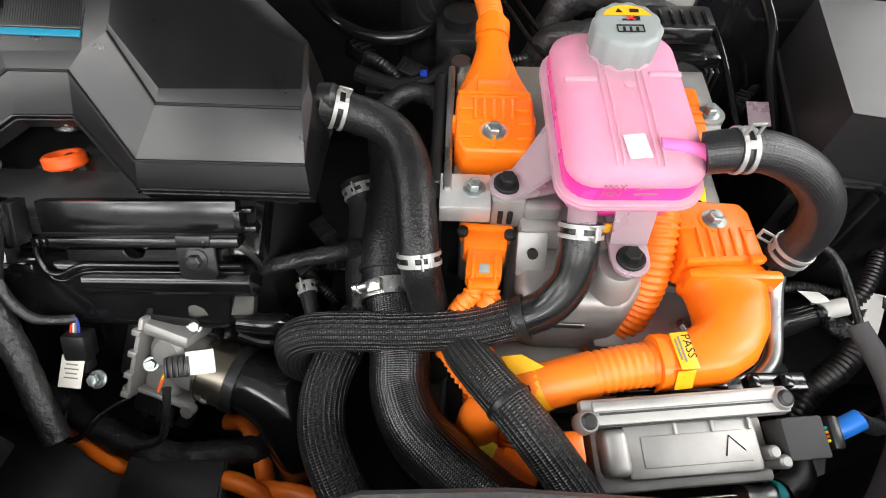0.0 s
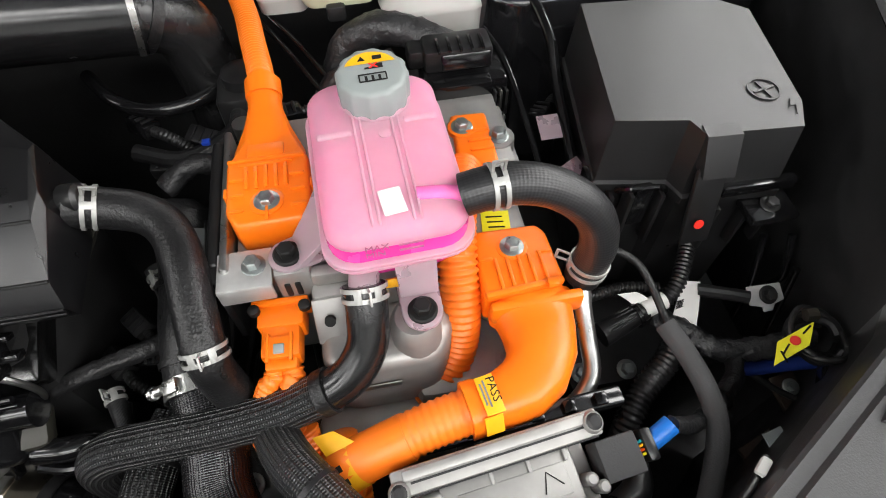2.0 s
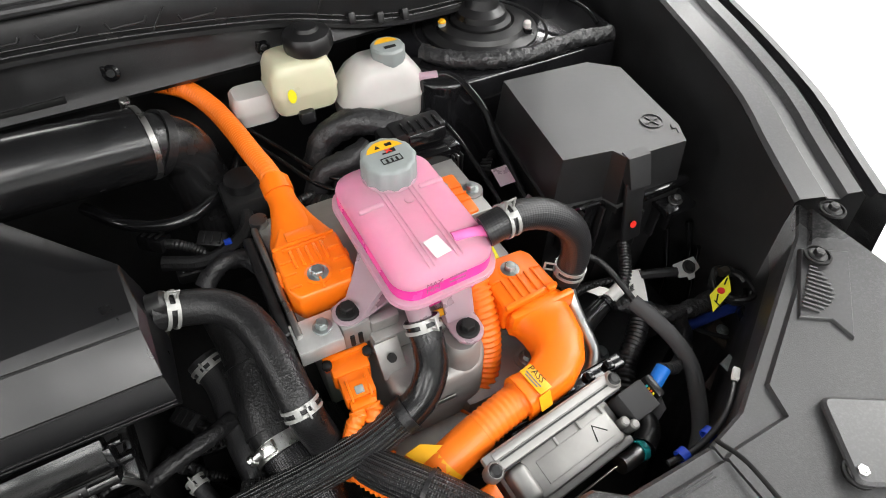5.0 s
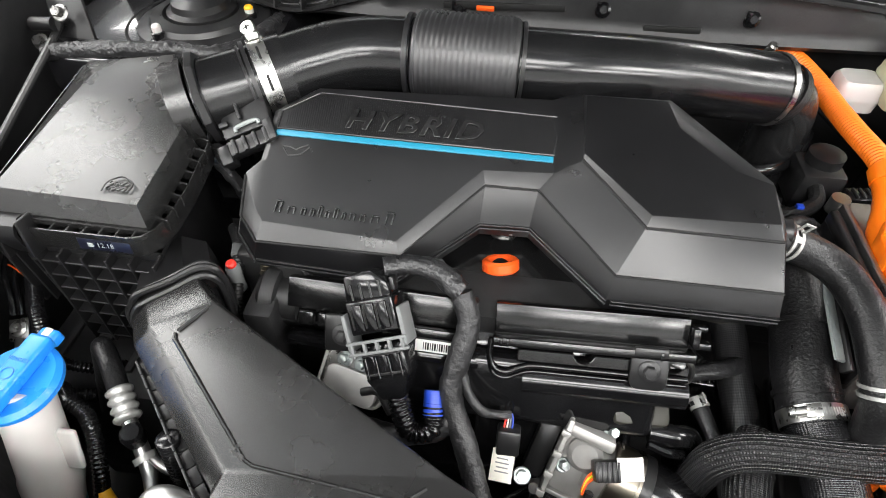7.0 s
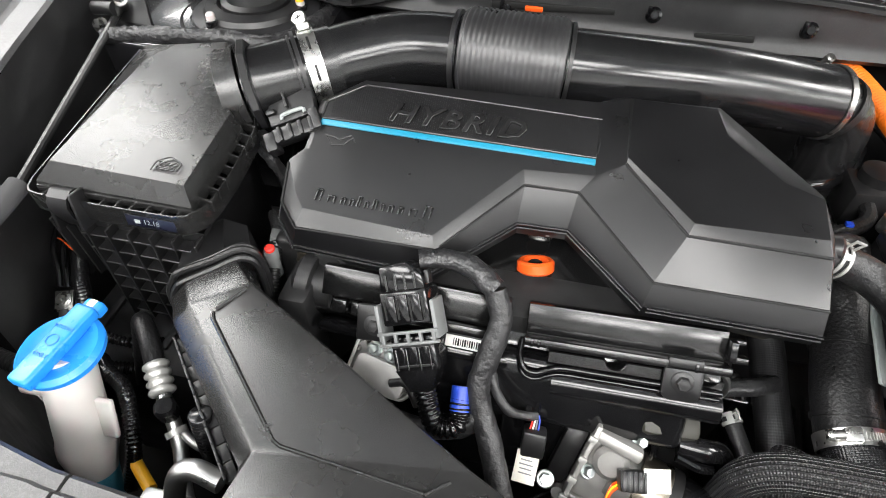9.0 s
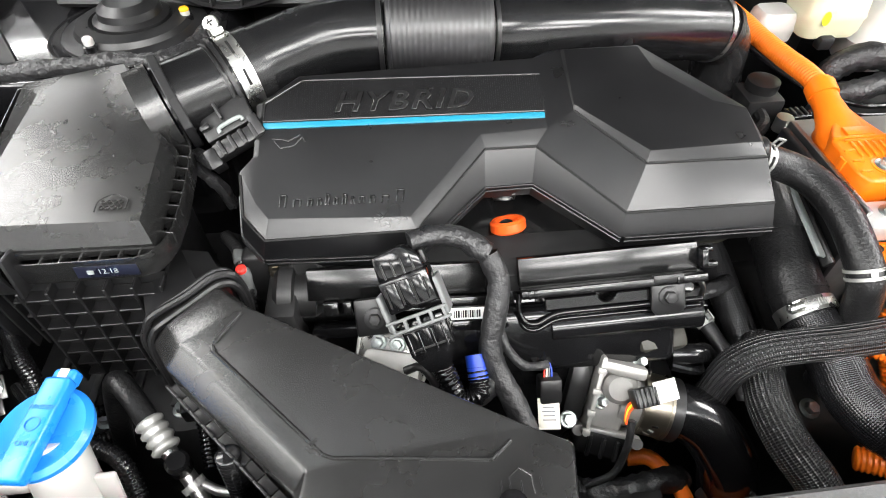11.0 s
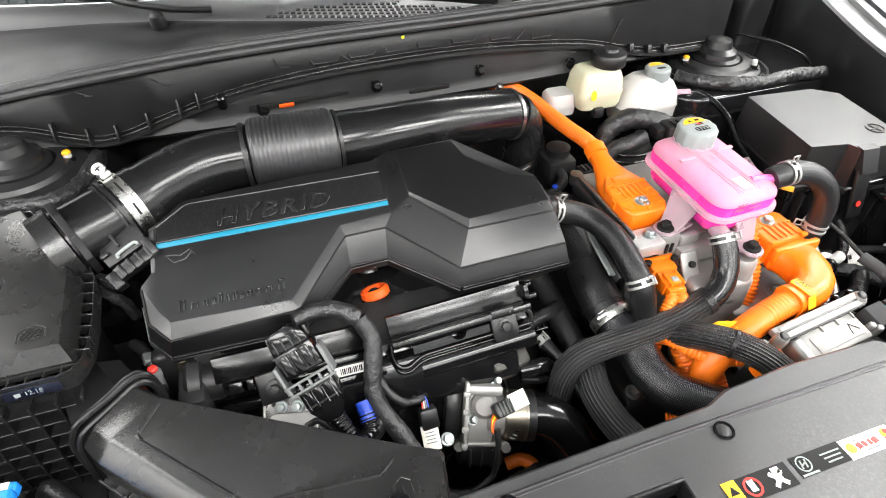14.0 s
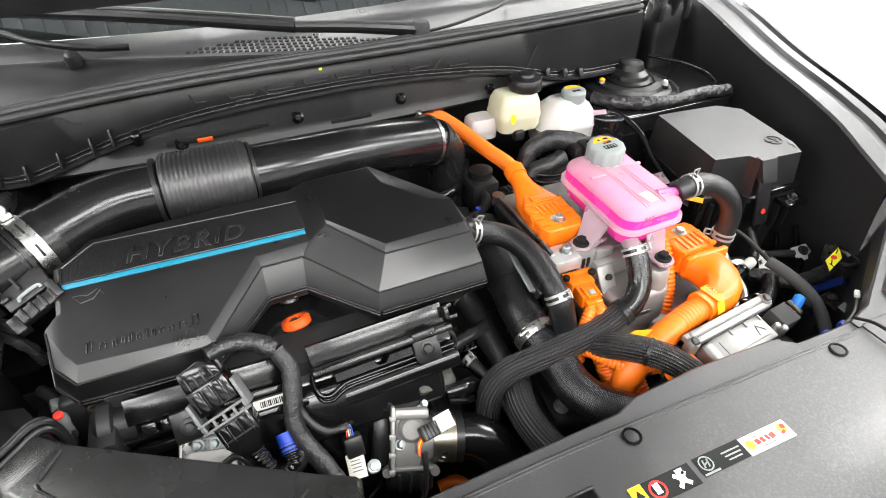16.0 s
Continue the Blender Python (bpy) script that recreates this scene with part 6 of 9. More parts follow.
part("boot", bm, ORANGE, hv1, "orange tapered boot", sharp=50)
bm = bmesh.new()
band(bm, (0.043, 0.520, 0.9195), (0, 1, 0.35), 0.0138, 0.016, 0.0026, 24)
part("boot_collar", bm, ORANGE, hv1, "orange collar round the cable")
part("shoulder_step", box(bmesh.new(), (0.0435, 0.4365, 0.9145), (0.064, 0.004, 0.006), 0.0018), ORANGE, hv1)
for k in (-1, 1):
    part("side_notch", box(bmesh.new(), (0.0435 + k * 0.0345, 0.408, 0.896), (0.003, 0.010, 0.030), 0.001), ORANGE, hv1)
bm = bmesh.new()
tube(bm, [(0.043, 0.522, 0.922), (0.040, 0.55, 0.924), (0.034, 0.59, 0.923), (0.027, 0.64, 0.923), (0.014, 0.69, 0.930), (-0.008, 0.730, 0.938), (-0.045, 0.752, 0.946), (-0.08, 0.765, 0.948), (-0.13, 0.79, 0.945)], 0.0118, 14, ribs=(0.0042, 0.0012))
part("cable", bm, ORANGET, hv1, "orange ribbed cable", sharp=70)
bm = bmesh.new()
box(bm, (-0.062, 0.760, 0.956), (0.036, 0.016, 0.014), 0.003, pose(0, 0, 0, 0, 0, -28))
part("cable_clip", bm, REDOR, hv1, "dark orange cable clip")
move(hv1, -0.006, -0.003, 0.001)

# right rear plug, right plug, elbow and cable
hv2 = thing("high_voltage_plug", (0.228, 0.46, 0.875), "orange high-voltage plug half hidden behind the tank", "plug", "high-voltage plugs")
plug_block(hv2, [(0.200, 0.420), (0.238, 0.420), (0.240, 0.490), (0.205, 0.492)], 0.866, 0.884, (0.213, 0.472, 0.884), [(0.226, 0.44 + 0.012 * k, 0.022, 0.003) for k in range(3)])
bm = bmesh.new()
tube(bm, [(0.205, 0.425, 0.878), (0.195, 0.395, 0.885), (0.186, 0.365, 0.88), (0.181, 0.335, 0.868), (0.179, 0.308, 0.838), (0.172, 0.288, 0.80), (0.150, 0.266, 0.765), (0.12, 0.245, 0.745)], 0.0165, 16, ribs=(0.0062, 0.0024))
part("cable", bm, ORANGET, hv2, "thick orange corrugated cable", sharp=70)

hv3 = thing("high_voltage_plug", (0.235, 0.335, 0.84), "orange high-voltage plug with a large elbow", "plug", "high-voltage plugs")
plug_block(hv3, [(0.197, 0.354), (0.202, 0.362), (0.256, 0.360), (0.262, 0.350), (0.264, 0.300), (0.196, 0.296)], 0.828, 0.866, (0.229, 0.3395, 0.866),
           [(0.212 + 0.0095 * k, 0.313, 0.003, 0.034) for k in range(5)] + [(0.204, 0.330, 0.012, 0.003), (0.254, 0.330, 0.012, 0.003)])
bm = bmesh.new()
box(bm, (0.230, 0.2985, 0.8645), (0.066, 0.006, 0.008), 0.002, pose(0, 0, 0, 0, 0, 4))
box(bm, (0.252, 0.2965, 0.870), (0.010, 0.008, 0.006), 0.002)
part("lock_bar", bm, ORANGE, hv3, "orange locking bar")
bm = bmesh.new()
EL = [(0.236, 0.300, 0.838, 0.036, 0.022), (0.236, 0.290, 0.838, 0.037, 0.025), (0.236, 0.286, 0.838, 0.033, 0.023), (0.236, 0.270, 0.838, 0.030, 0.024), (0.233, 0.252, 0.838, 0.028, 0.024), (0.224, 0.236, 0.838, 0.026, 0.024), (0.210, 0.226, 0.838, 0.024, 0.023), (0.194, 0.221, 0.838, 0.021, 0.022), (0.180, 0.219, 0.838, 0.019, 0.020), (0.172, 0.218, 0.838, 0.021, 0.021), (0.164, 0.217, 0.838, 0.021, 0.021)]
rings = []
for i, (x, y, z, rw, rh) in enumerate(EL):
    a, b = EL[max(0, i - 1)], EL[min(len(EL) - 1, i + 1)]
    t = V(b[0] - a[0], b[1] - a[1], 0).normalized()
    side = V(t.y, -t.x, 0)
    rings.append([V(x, y, z) + side * (rw * math.copysign(abs(math.cos(q)) ** 0.7, math.cos(q))) + V(0, 0, rh * math.copysign(abs(math.sin(q)) ** 0.7, math.sin(q))) for q in [6.28319 * k / 28 for k in range(28)]])
loft(bm, rings)
part("elbow", bm, ORANGE, hv3, "smooth orange elbow", sharp=50)
bm = bmesh.new()
box(bm, (0.238, 0.2885, 0.850), (0.078, 0.010, 0.024), 0.004)
part("elbow_collar", bm, ORANGE, hv3, "orange collar")
bm = bmesh.new()
tube(bm, [(0.172, 0.218, 0.838), (0.14, 0.213, 0.836), (0.115, 0.208, 0.832), (0.100, 0.205, 0.828)], 0.0175, 18, ribs=(0.0058, 0.0010))
tube(bm, [(0.118, 0.2085, 0.8325), (0.098, 0.2045, 0.828), (0.075, 0.20, 0.820), (0.055, 0.195, 0.808), (0.035, 0.19, 0.78), (0.03, 0.185, 0.74)], 0.0185, 18, 0.005)
part("cable", bm, ORANGET, hv3, "thick orange cable", sharp=60)
m = Matrix.Translation((0.1815, 0.2185, 0.8605)) @ pose(0, 0, 0, 0, 0, -82)
bm = bmesh.new()
box(bm, m @ V(0, 0, 0), (0.030, 0.014, 0.001), 0.0003, m.to_3x3().to_4x4())
box(bm, V(0.1815, 0.199, 0.851), (0.014, 0.001, 0.018), 0.0003, pose(0, 0, 0, -25, 0, 8))
part("yellow_wrap", bm, YELLOW, hv3, "yellow inspection label")
text_part("label_word", "PASS", 0.0095, m @ Matrix.Translation((-0.013, 0.001, 0.0007)), INK, hv3, "black printed word", 0.0001)
bm = bmesh.new()
for k in range(2):
    box(bm, m @ V(-0.001, -0.0016 - 0.0028 * k, 0.0008), (0.021 - 0.004 * k, 0.0014, 0.0003), 0, m.to_3x3().to_4x4())
part("label_bars", bm, GREYINK, hv3)
wa, wb = V(0.082, 0.2013, 0.8225), V(0.060, 0.1962, 0.8110)
bm = bmesh.new()
tube(bm, [wa, wb], 0.0190, 24, 0.006, cap=False)
part("yellow_wrap", bm, YELLOW, hv3, "yellow printed wrap")
bm, tl, tr = bmesh.new(), V(0.047, 0.222, 0.829), V(0.063, 0.2235, 0.832)
loft(bm, [[p, q, q - V(0, 0, 0.0008), p - V(0, 0, 0.0008)] for p, q in ((tl, tr), (tl.lerp(V(0.057, 0.205, 0.830), 0.5), tr.lerp(V(0.079, 0.210, 0.8405), 0.5)), (V(0.057, 0.205, 0.829), V(0.079, 0.210, 0.8405)))])
part("yellow_flag", bm, YELLOW, hv3, "yellow flag label")
wn = V(0.0, -math.sin(radians(28)), math.cos(radians(28)))
wn = (wn - (wa - wb).normalized() * wn.dot((wa - wb).normalized())).normalized()
wx = wn.cross((wa - wb).normalized())
wx = wx if wx.y > 0 else -wx
wm = Matrix((wx, wn.cross(wx), wn)).transposed().to_4x4()
m = Matrix.Translation(wb.lerp(wa, 0.32) + wn * 0.0193) @ wm
text_part("wrap_word", "PC1", 0.0085, m @ Matrix.Translation((-0.009, -0.002, 0.0002)), INK, hv3, "black printed word", 0.0001)
bm = bmesh.new()
for k in (-0.005, 0.006):
    box(bm, m @ V(k, -0.008, 0.0004), (0.005, 0.004, 0.0003), 0, wm)
part("wrap_bars", bm, INK, hv3)

# small plug at the inverter's front
hv4 = thing("small_high_voltage_plug", (0.040, 0.31, 0.85), "small orange high-voltage plug with twin corrugated leads", "plug", "high-voltage plugs")
PM = Matrix.Translation((0.0325, 0.3045, 0.849)) @ pose(0, 0, 0, 3, 0, -3)
pm = PM.to_3x3().to_4x4() @ Matrix.Diagonal((0.84, 1, 1, 1))
bm = bmesh.new()
box(bm, PM @ V(0, 0.010, 0), (0.044, 0.020, 0.026), 0.003, pm)
box(bm, PM @ V(0, -0.010, 0), (0.036, 0.030, 0.022), 0.003, pm)
box(bm, PM @ V(0, -0.027, -0.002), (0.030, 0.014, 0.018), 0.003, pm)
for k in (-0.009, 0.009):
    part("guide_rib", box(bmesh.new(), PM @ V(k, -0.018, 0.0125), (0.003, 0.024, 0.005), 0.001, pm), ORANGE, hv4)
part("flange", box(bmesh.new(), PM @ V(0, 0.021, 0.004), (0.054, 0.006, 0.024), 0.002, pm), ORANGE, hv4, "orange flange plate")
box(bm, PM @ V(0, -0.018, 0.012), (0.020, 0.018, 0.004), 0.001, pm)
part("plug_body", bm, ORANGE, hv4, "orange two-step plug")
part("catch", box(bmesh.new(), PM @ V(0, -0.020, 0.0145), (0.010, 0.008, 0.003), 0.0008, pm), GREYCAP, hv4, "grey catch")
for k in (-0.020, 0.020):
    bm = bmesh.new()
    lathe(bm, [(0.0048, 0), (0.0048, 0.005), (0.003, 0.006)], frame_of(pm @ V(0, 0, 1), PM @ V(k, 0.014, 0.013)), 10)
    part("screw", bm, INK, hv4, "black screw")
for dx, way in ((-0.007, [(0.017, 0.266, 0.838), (0.007, 0.258, 0.816), (0.000, 0.248, 0.775)]), (0.007, [(0.034, 0.262, 0.838), (0.030, 0.250, 0.815), (0.027, 0.240, 0.775)])):
    bm = bmesh.new()
    tube(bm, [PM @ V(dx, -0.030, -0.003), PM @ V(dx * 1.1, -0.036, -0.006), *way], 0.0080, 12, ribs=(0.0042, 0.0014))
    part("lead", bm, ORANGET, hv4, "orange corrugated lead", sharp=70)

# ---- pink coolant tank ----
tank = thing("coolant_tank", (0.137, 0.37, 0.88), "translucent pink coolant tank with grey cap", "coolant tank")
TM = Matrix.Translation((0.1330, 0.385, 0.9415)) @ pose(0, 0, 0, 3, 0, 2)


def tank_ring(x0, x1, y0, y1, r, z):
    return [TM @ V(x, y, z) for x, y in rounded(x0, x1, y0, y1, r, 6)]


W, Y0, Y1 = 0.0520, -0.084, 0.076


def inset(d, z, k=0.022):
    return tank_ring(-W + d, W - d, Y0 + d, Y1 - d, k, z)


bm = bmesh.new()
loft(bm, [inset(0.0010, 0.0095), inset(0.0006, 0.0110), inset(0.0015, 0.0155), inset(0.0050, 0.0200), inset(0.0105, 0.0232), inset(0.018, 0.0245, 0.02)])
part("upper_shell", bm, PINKTOP, tank, "milky pale pink upper shell", sharp=50)
bm = bmesh.new()
loft(bm, [inset(0.0012, -0.0060), inset(0.0008, -0.0020), inset(0.0008, 0.0110)])
part("coolant", bm, PINKLOW, tank, "bright pink coolant band behind the shell", sharp=50)
bm = bmesh.new()
loft(bm, [inset(0.003, -0.0120), inset(-0.0036, -0.0115, 0.025), inset(-0.0042, -0.0106, 0.025), inset(-0.0042, -0.0086, 0.025), inset(-0.0026, -0.0078, 0.024), inset(-0.0040, -0.0068, 0.025), inset(-0.0040, -0.0052, 0.025), inset(-0.0030, -0.0044, 0.024), inset(0.003, -0.0042)], False, False)
part("weld_seam", bm, PINKTOP, tank, "pale welded double seam", sharp=30)
bm = bmesh.new()
loft(bm, [inset(0.024, -0.044, 0.016), inset(0.014, -0.041, 0.018), inset(0.0075, -0.034, 0.02), inset(0.0045, -0.022), inset(0.0035, -0.011)])
part("lower_shell", bm, PINKLOW, tank, "lower shell filled with bright pink coolant", sharp=50)
for a, b, c, d in ((-0.048, -0.018, 0.012, 0.012), (0.018, 0.048, 0.016, 0.018)):
    bm = bmesh.new()
    box(bm, TM @ V((a + b) / 2, (c + d) / 2, 0.0242), (b - a - 0.004, 0.006, 0.004), 0.0019, TM.to_3x3().to_4x4(), 3)
    part("pressed_rib", bm, PINKTOP, tank)
for x in (-0.0175, -0.0125, 0.0110, 0.0160):
    bm = bmesh.new()
    tube(bm, [TM @ V(x, Y0 + 0.010, 0.0222), TM @ V(x, Y0 + 0.018, 0.0246), TM @ V(x, -0.02, 0.0248), TM @ V(x, 0.030, 0.0246)], 0.0012, 8, 0.005)
    part("pressed_ridge", bm, PINKTOP, tank, "low lengthwise ridge")
bm = bmesh.new()
lathe(bm, [(0.005, 0), (0.0046, 0.001), (0.002, 0.0016)], TM @ Matrix.Translation((0.004, 0.006, 0.0246)), 14)
part("mould_mark", bm, PINKTOP, tank)
bm = bmesh.new()
box(bm, TM @ V(-0.0015, -0.0575, 0.0256), (0.016, 0.022, 0.0008), 0.0002, TM.to_3x3().to_4x4() @ pose(0, 0, 0, 0, 0, 6))
part("paper_label", bm, WHITE, tank, "blank white paper label")
mk = TM @ Matrix.Translation((-0.026, Y0 + 0.0002, 0.0088)) @ pose(0, 0, 0, 84, 0, 0)
text_part("max_mark", "MAX", 0.0078, mk, ROSEINK, tank, "dark moulded mark", 0.0002)
mk = TM @ Matrix.Translation((-0.026, Y0 + 0.0004, 0.0012)) @ pose(0, 0, 0, 90, 0, 0)
text_part("min_mark", "MIN", 0.0078, mk, ROSEINK, tank, "dark moulded mark", 0.0002)
bm = bmesh.new()
for dz in (0.0105, 0.0040):
    box(bm, TM @ V(0.006, Y0 + 0.0004, dz), (0.017, 0.0012, 0.0014), 0, TM.to_3x3().to_4x4())
part("level_lines", bm, ROSEINK, tank)
# neck, cap
bm = bmesh.new()
CAPM = TM @ Matrix.Translation((0.003, 0.047, 0.020))
lathe(bm, [(0.029, -0.004), (0.028, 0.006), (0.024, 0.010)], CAPM, 28)
part("neck", bm, PINKTOP, tank)
cap = bmesh.new()
lathe(cap, [(0.0270, 0.006), (0.0272, 0.008), (0.0270, 0.026), (0.0250, 0.0285), (0.0222, 0.029)], CAPM, 48, 0.022)
cap_ob = part("cap", cap, GREYCAP, tank, "grey ridged screw cap", sharp=45)
bm = bmesh.new()
pts = [CAPM @ V(0.0205 * math.cos(a), 0.0205 * math.sin(a), 0.0296) for a in [radians(22 + 136 * k / 16) for k in range(17)]]
f0 = [bm.verts.new(p) for p in pts]
bm.faces.new(f0)
part("yellow_print", bm, YELLOW, cap_ob, "yellow warning field", smooth=False)
bm = bmesh.new()
cm3 = CAPM.to_3x3().to_4x4()
lathe(bm, [(0.0035, 0.0299), (0.003, 0.0301)], CAPM @ Matrix.Translation((-0.006, 0.0125, 0)) @ pose(0, 0, 0, 0, 0, 90), 3)
for x, y, sx, sy in ((0.006, 0.0130, 0.007, 0.004), (0.002, 0.002, 0.014, 0.0015), (0.006, 0.004, 0.006, 0.004), (0, -0.0045, 0.020, 0.0010), (0, -0.0120, 0.020, 0.0010), (-0.010, -0.008, 0.001, 0.008), (0.010, -0.008, 0.001, 0.008), (-0.005, -0.009, 0.002, 0.005), (0, -0.009, 0.002, 0.005), (0.005, -0.009, 0.002, 0.005)):
    box(bm, CAPM @ V(x, y, 0.0300), (sx, sy, 0.0004), 0, cm3)
part("black_print", bm, INK, cap_ob, "black printed signs", smooth=False)
bm = bmesh.new()
for a in (40, -40):
    box(bm, CAPM @ V(0.002, 0.004, 0.0304), (0.008, 0.0012, 0.0003), 0, cm3 @ pose(0, 0, 0, 0, 0, a))
part("red_cross", bm, RED, cap_ob, smooth=False)
# feet with black bolts
for (x, y, z), (bx, by) in (((0.0485, 0.3445, 0.893), (0.086, 0.356)), ((0.144, 0.2825, 0.8805), (0.143, 0.318))):
    bm = bmesh.new()
    d = (V(bx, by, 0) - V(x, y, 0)).normalized()
    s = V(-d.y, d.x, 0)
    arc = [V(x, y, 0) + (d * math.cos(a) + s * math.sin(a)) * 0.0155 for a in [radians(90 + 180 * k / 10) for k in range(11)]]
    outl = [(p.x, p.y) for p in arc] + [(bx - s.x * 0.0165, by - s.y * 0.0165), (bx + s.x * 0.0165, by + s.y * 0.0165)]
    prism(bm, outl, z, z + 0.005, 0.0015)
    box(bm, V(bx, by, z + 0.008), (0.03, 0.012, 0.012), 0.003)
    part("foot", bm, PALEPINK, tank, "pale pink mounting foot")
    side_ = x < 0.1
    rows = []
    for p, q in ((((0.084, 0.390, 0.936), (0.092, 0.336, 0.934)), ((0.068, 0.374, 0.916), (0.074, 0.336, 0.913)), ((0.052, 0.360, 0.8985), (0.057, 0.331, 0.8985))) if side_ else (((0.1275, 0.318, 0.930), (0.1605, 0.318, 0.930)), ((0.1285, 0.305, 0.912), (0.1595, 0.305, 0.912)), ((0.1295, 0.296, 0.886), (0.1585, 0.296, 0.886)))):
        off = V(0.003, 0.0, -0.003) if side_ else V(0, 0.004, -0.001)
        rows.append([V(*p), V(*q), V(*q) + off, V(*p) + off])
    bm = bmesh.new()
    loft(bm, rows)
    bmesh.ops.recalc_face_normals(bm, faces=bm.faces)
    part("foot_web", bm, PALEPINK, tank, "pale translucent sloping web")
    bm = bmesh.new()
    lathe(bm, [(0.0115, 0), (0.0115, 0.002), (0.010, 0.003)], Matrix.Translation((x, y, z + 0.005)), 20)
    lathe(bm, [(0.0072, 0.002), (0.0072, 0.009), (0.006, 0.010)], Matrix.Translation((x, y, z + 0.005)), 6)
    part("foot_bolt", bm, INK, tank, "black flange bolt")
bm = bmesh.new()
tube(bm, [(0.106, 0.316, 0.906), (0.104, 0.302, 0.904), (0.103, 0.297, 0.901)], 0.0115, 16, 0.005)
part("bottom_outlet", bm, PALEPINK, tank)
bm = bmesh.new()
tube(bm, [TM @ V(0.016, -0.054, 0.0225), TM @ V(0.034, -0.056, 0.0220), TM @ V(0.056, -0.060, 0.0200)], 0.0062, 12, 0.004)
part("side_outlet", bm, PINKMID, tank, "bright pink side pipe")
part("small_yellow_label", box(bmesh.new(), (0.124, 0.3065, 0.893), (0.013, 0.002, 0.008), 0.0003, pose(0, 0, 0, -20)), YELLOW, tank, "small yellow label")

# ---- hoses ----
HOSE1 = [(0.104, 0.302, 0.905), (0.103, 0.285, 0.888), (0.098, 0.269, 0.868), (0.082, 0.256, 0.851), (0.058, 0.250, 0.839)]
hose("coolant_hose", HOSE1, 0.0160, SMOOTH, "glossy black coolant hose below the tank", clamps=(("spring", 0.10, (0.2, -0.6, 1)),), n=20)
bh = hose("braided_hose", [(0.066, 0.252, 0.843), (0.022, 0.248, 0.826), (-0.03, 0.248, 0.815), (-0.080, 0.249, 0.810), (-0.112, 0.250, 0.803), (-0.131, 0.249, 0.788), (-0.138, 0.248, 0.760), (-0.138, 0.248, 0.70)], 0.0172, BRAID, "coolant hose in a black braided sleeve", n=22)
bm = bmesh.new()
band(bm, (0.062, 0.2512, 0.8415), (0.9, 0.08, 0.35), 0.0168, 0.010, 0.0018)
part("sleeve_end", bm, RUBBER, bh, "frayed black end of the braided sleeve")
hose("heater_hose", [(-0.112, 0.398, 0.930), (-0.088, 0.401, 0.920), (-0.060, 0.397, 0.911), (-0.041, 0.380, 0.906), (-0.029, 0.347, 0.899), (-0.024, 0.310, 0.884), (-0.020, 0.281, 0.862), (-0.012, 0.270, 0.812), (-0.010, 0.260, 0.77), (-0.010, 0.255, 0.72)], 0.0165, RUBBER, "black foam-covered heater hose", clamps=(("spring", 0.055, (0.1, -0.2, 1)), ("spring", 0.56, (0.1, -0.4, 1))), n=20)
th_ = hose("turbo_hose", [(-0.052, 0.43, 0.858), (-0.047, 0.39, 0.840), (-0.050, 0.336, 0.820), (-0.047, 0.290, 0.803)], 0.0285, RUBBER, "thick black charge air hose", n=24)
for at, ax in (((-0.0485, 0.375, 0.8345), (-0.03, -1, -0.36)), ((-0.0495, 0.312, 0.8115), (0.05, -1, -0.36))):
    bm = bmesh.new()
    band(bm, at, ax, 0.0283, 0.005, 0.0016)
    part("moulded_bead", bm, RUBBER, th_, "moulded rubber bead")
tl_ = hose("turbo_hose_lower", [(-0.048, 0.300, 0.806), (-0.041, 0.262, 0.797), (-0.037, 0.232, 0.789), (-0.035, 0.208, 0.783), (-0.022, 0.178, 0.779), (0.004, 0.152, 0.778), (0.04, 0.125, 0.775), (0.08, 0.10, 0.76)], 0.0265, NET, "thick black netted charge air hose curving to the panel", n=26)
bm = bmesh.new()
worm_clamp(bm, (-0.0465, 0.291, 0.8040), (0.12, -0.97, -0.22), 0.0290, (-0.5, -0.2, 1), 0.015)
part("hose_clamp", bm, STEEL, tl_, "bright steel worm-drive clamp")
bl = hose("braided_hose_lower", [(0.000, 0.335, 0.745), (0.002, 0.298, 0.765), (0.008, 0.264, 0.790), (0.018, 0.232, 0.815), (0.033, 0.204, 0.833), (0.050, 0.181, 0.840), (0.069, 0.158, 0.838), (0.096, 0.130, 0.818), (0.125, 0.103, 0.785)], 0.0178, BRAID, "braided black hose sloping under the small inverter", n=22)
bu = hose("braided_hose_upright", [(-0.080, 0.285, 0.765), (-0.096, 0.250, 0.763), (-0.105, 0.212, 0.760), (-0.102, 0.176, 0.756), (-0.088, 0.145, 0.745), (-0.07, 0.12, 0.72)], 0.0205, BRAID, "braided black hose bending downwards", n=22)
for ob, at, ax, r in ((bl, (0.050, 0.181, 0.840), (0.62, -0.78, 0), 0.0176), (bu, (-0.096, 0.250, 0.763), (-0.4, -0.9, 0), 0.0203)):
    bm = bmesh.new()
    band(bm, at, ax, r, 0.004, 0.0012)
    part("tie_band", bm, BLACK, ob, "thin black tie band")
hose("radiator_hose", [(-0.100, 0.440, 0.785), (-0.088, 0.408, 0.770), (-0.087, 0.356, 0.757), (-0.083, 0.312, 0.742), (-0.08, 0.27, 0.72)], 0.0180, FABRIC, "black fabric radiator hose", clamps=(("spring", 0.07, (-0.2, -0.4, 1)),), n=20)
hose("vent_hose", [(-0.138, 0.318, 0.772), (-0.128, 0.292, 0.765), (-0.118, 0.265, 0.755), (-0.11, 0.235, 0.735)], 0.0080, FABRIC, "thin black vent hose", clamps=(("spring", 0.10, (0, -0.4, 1)),))
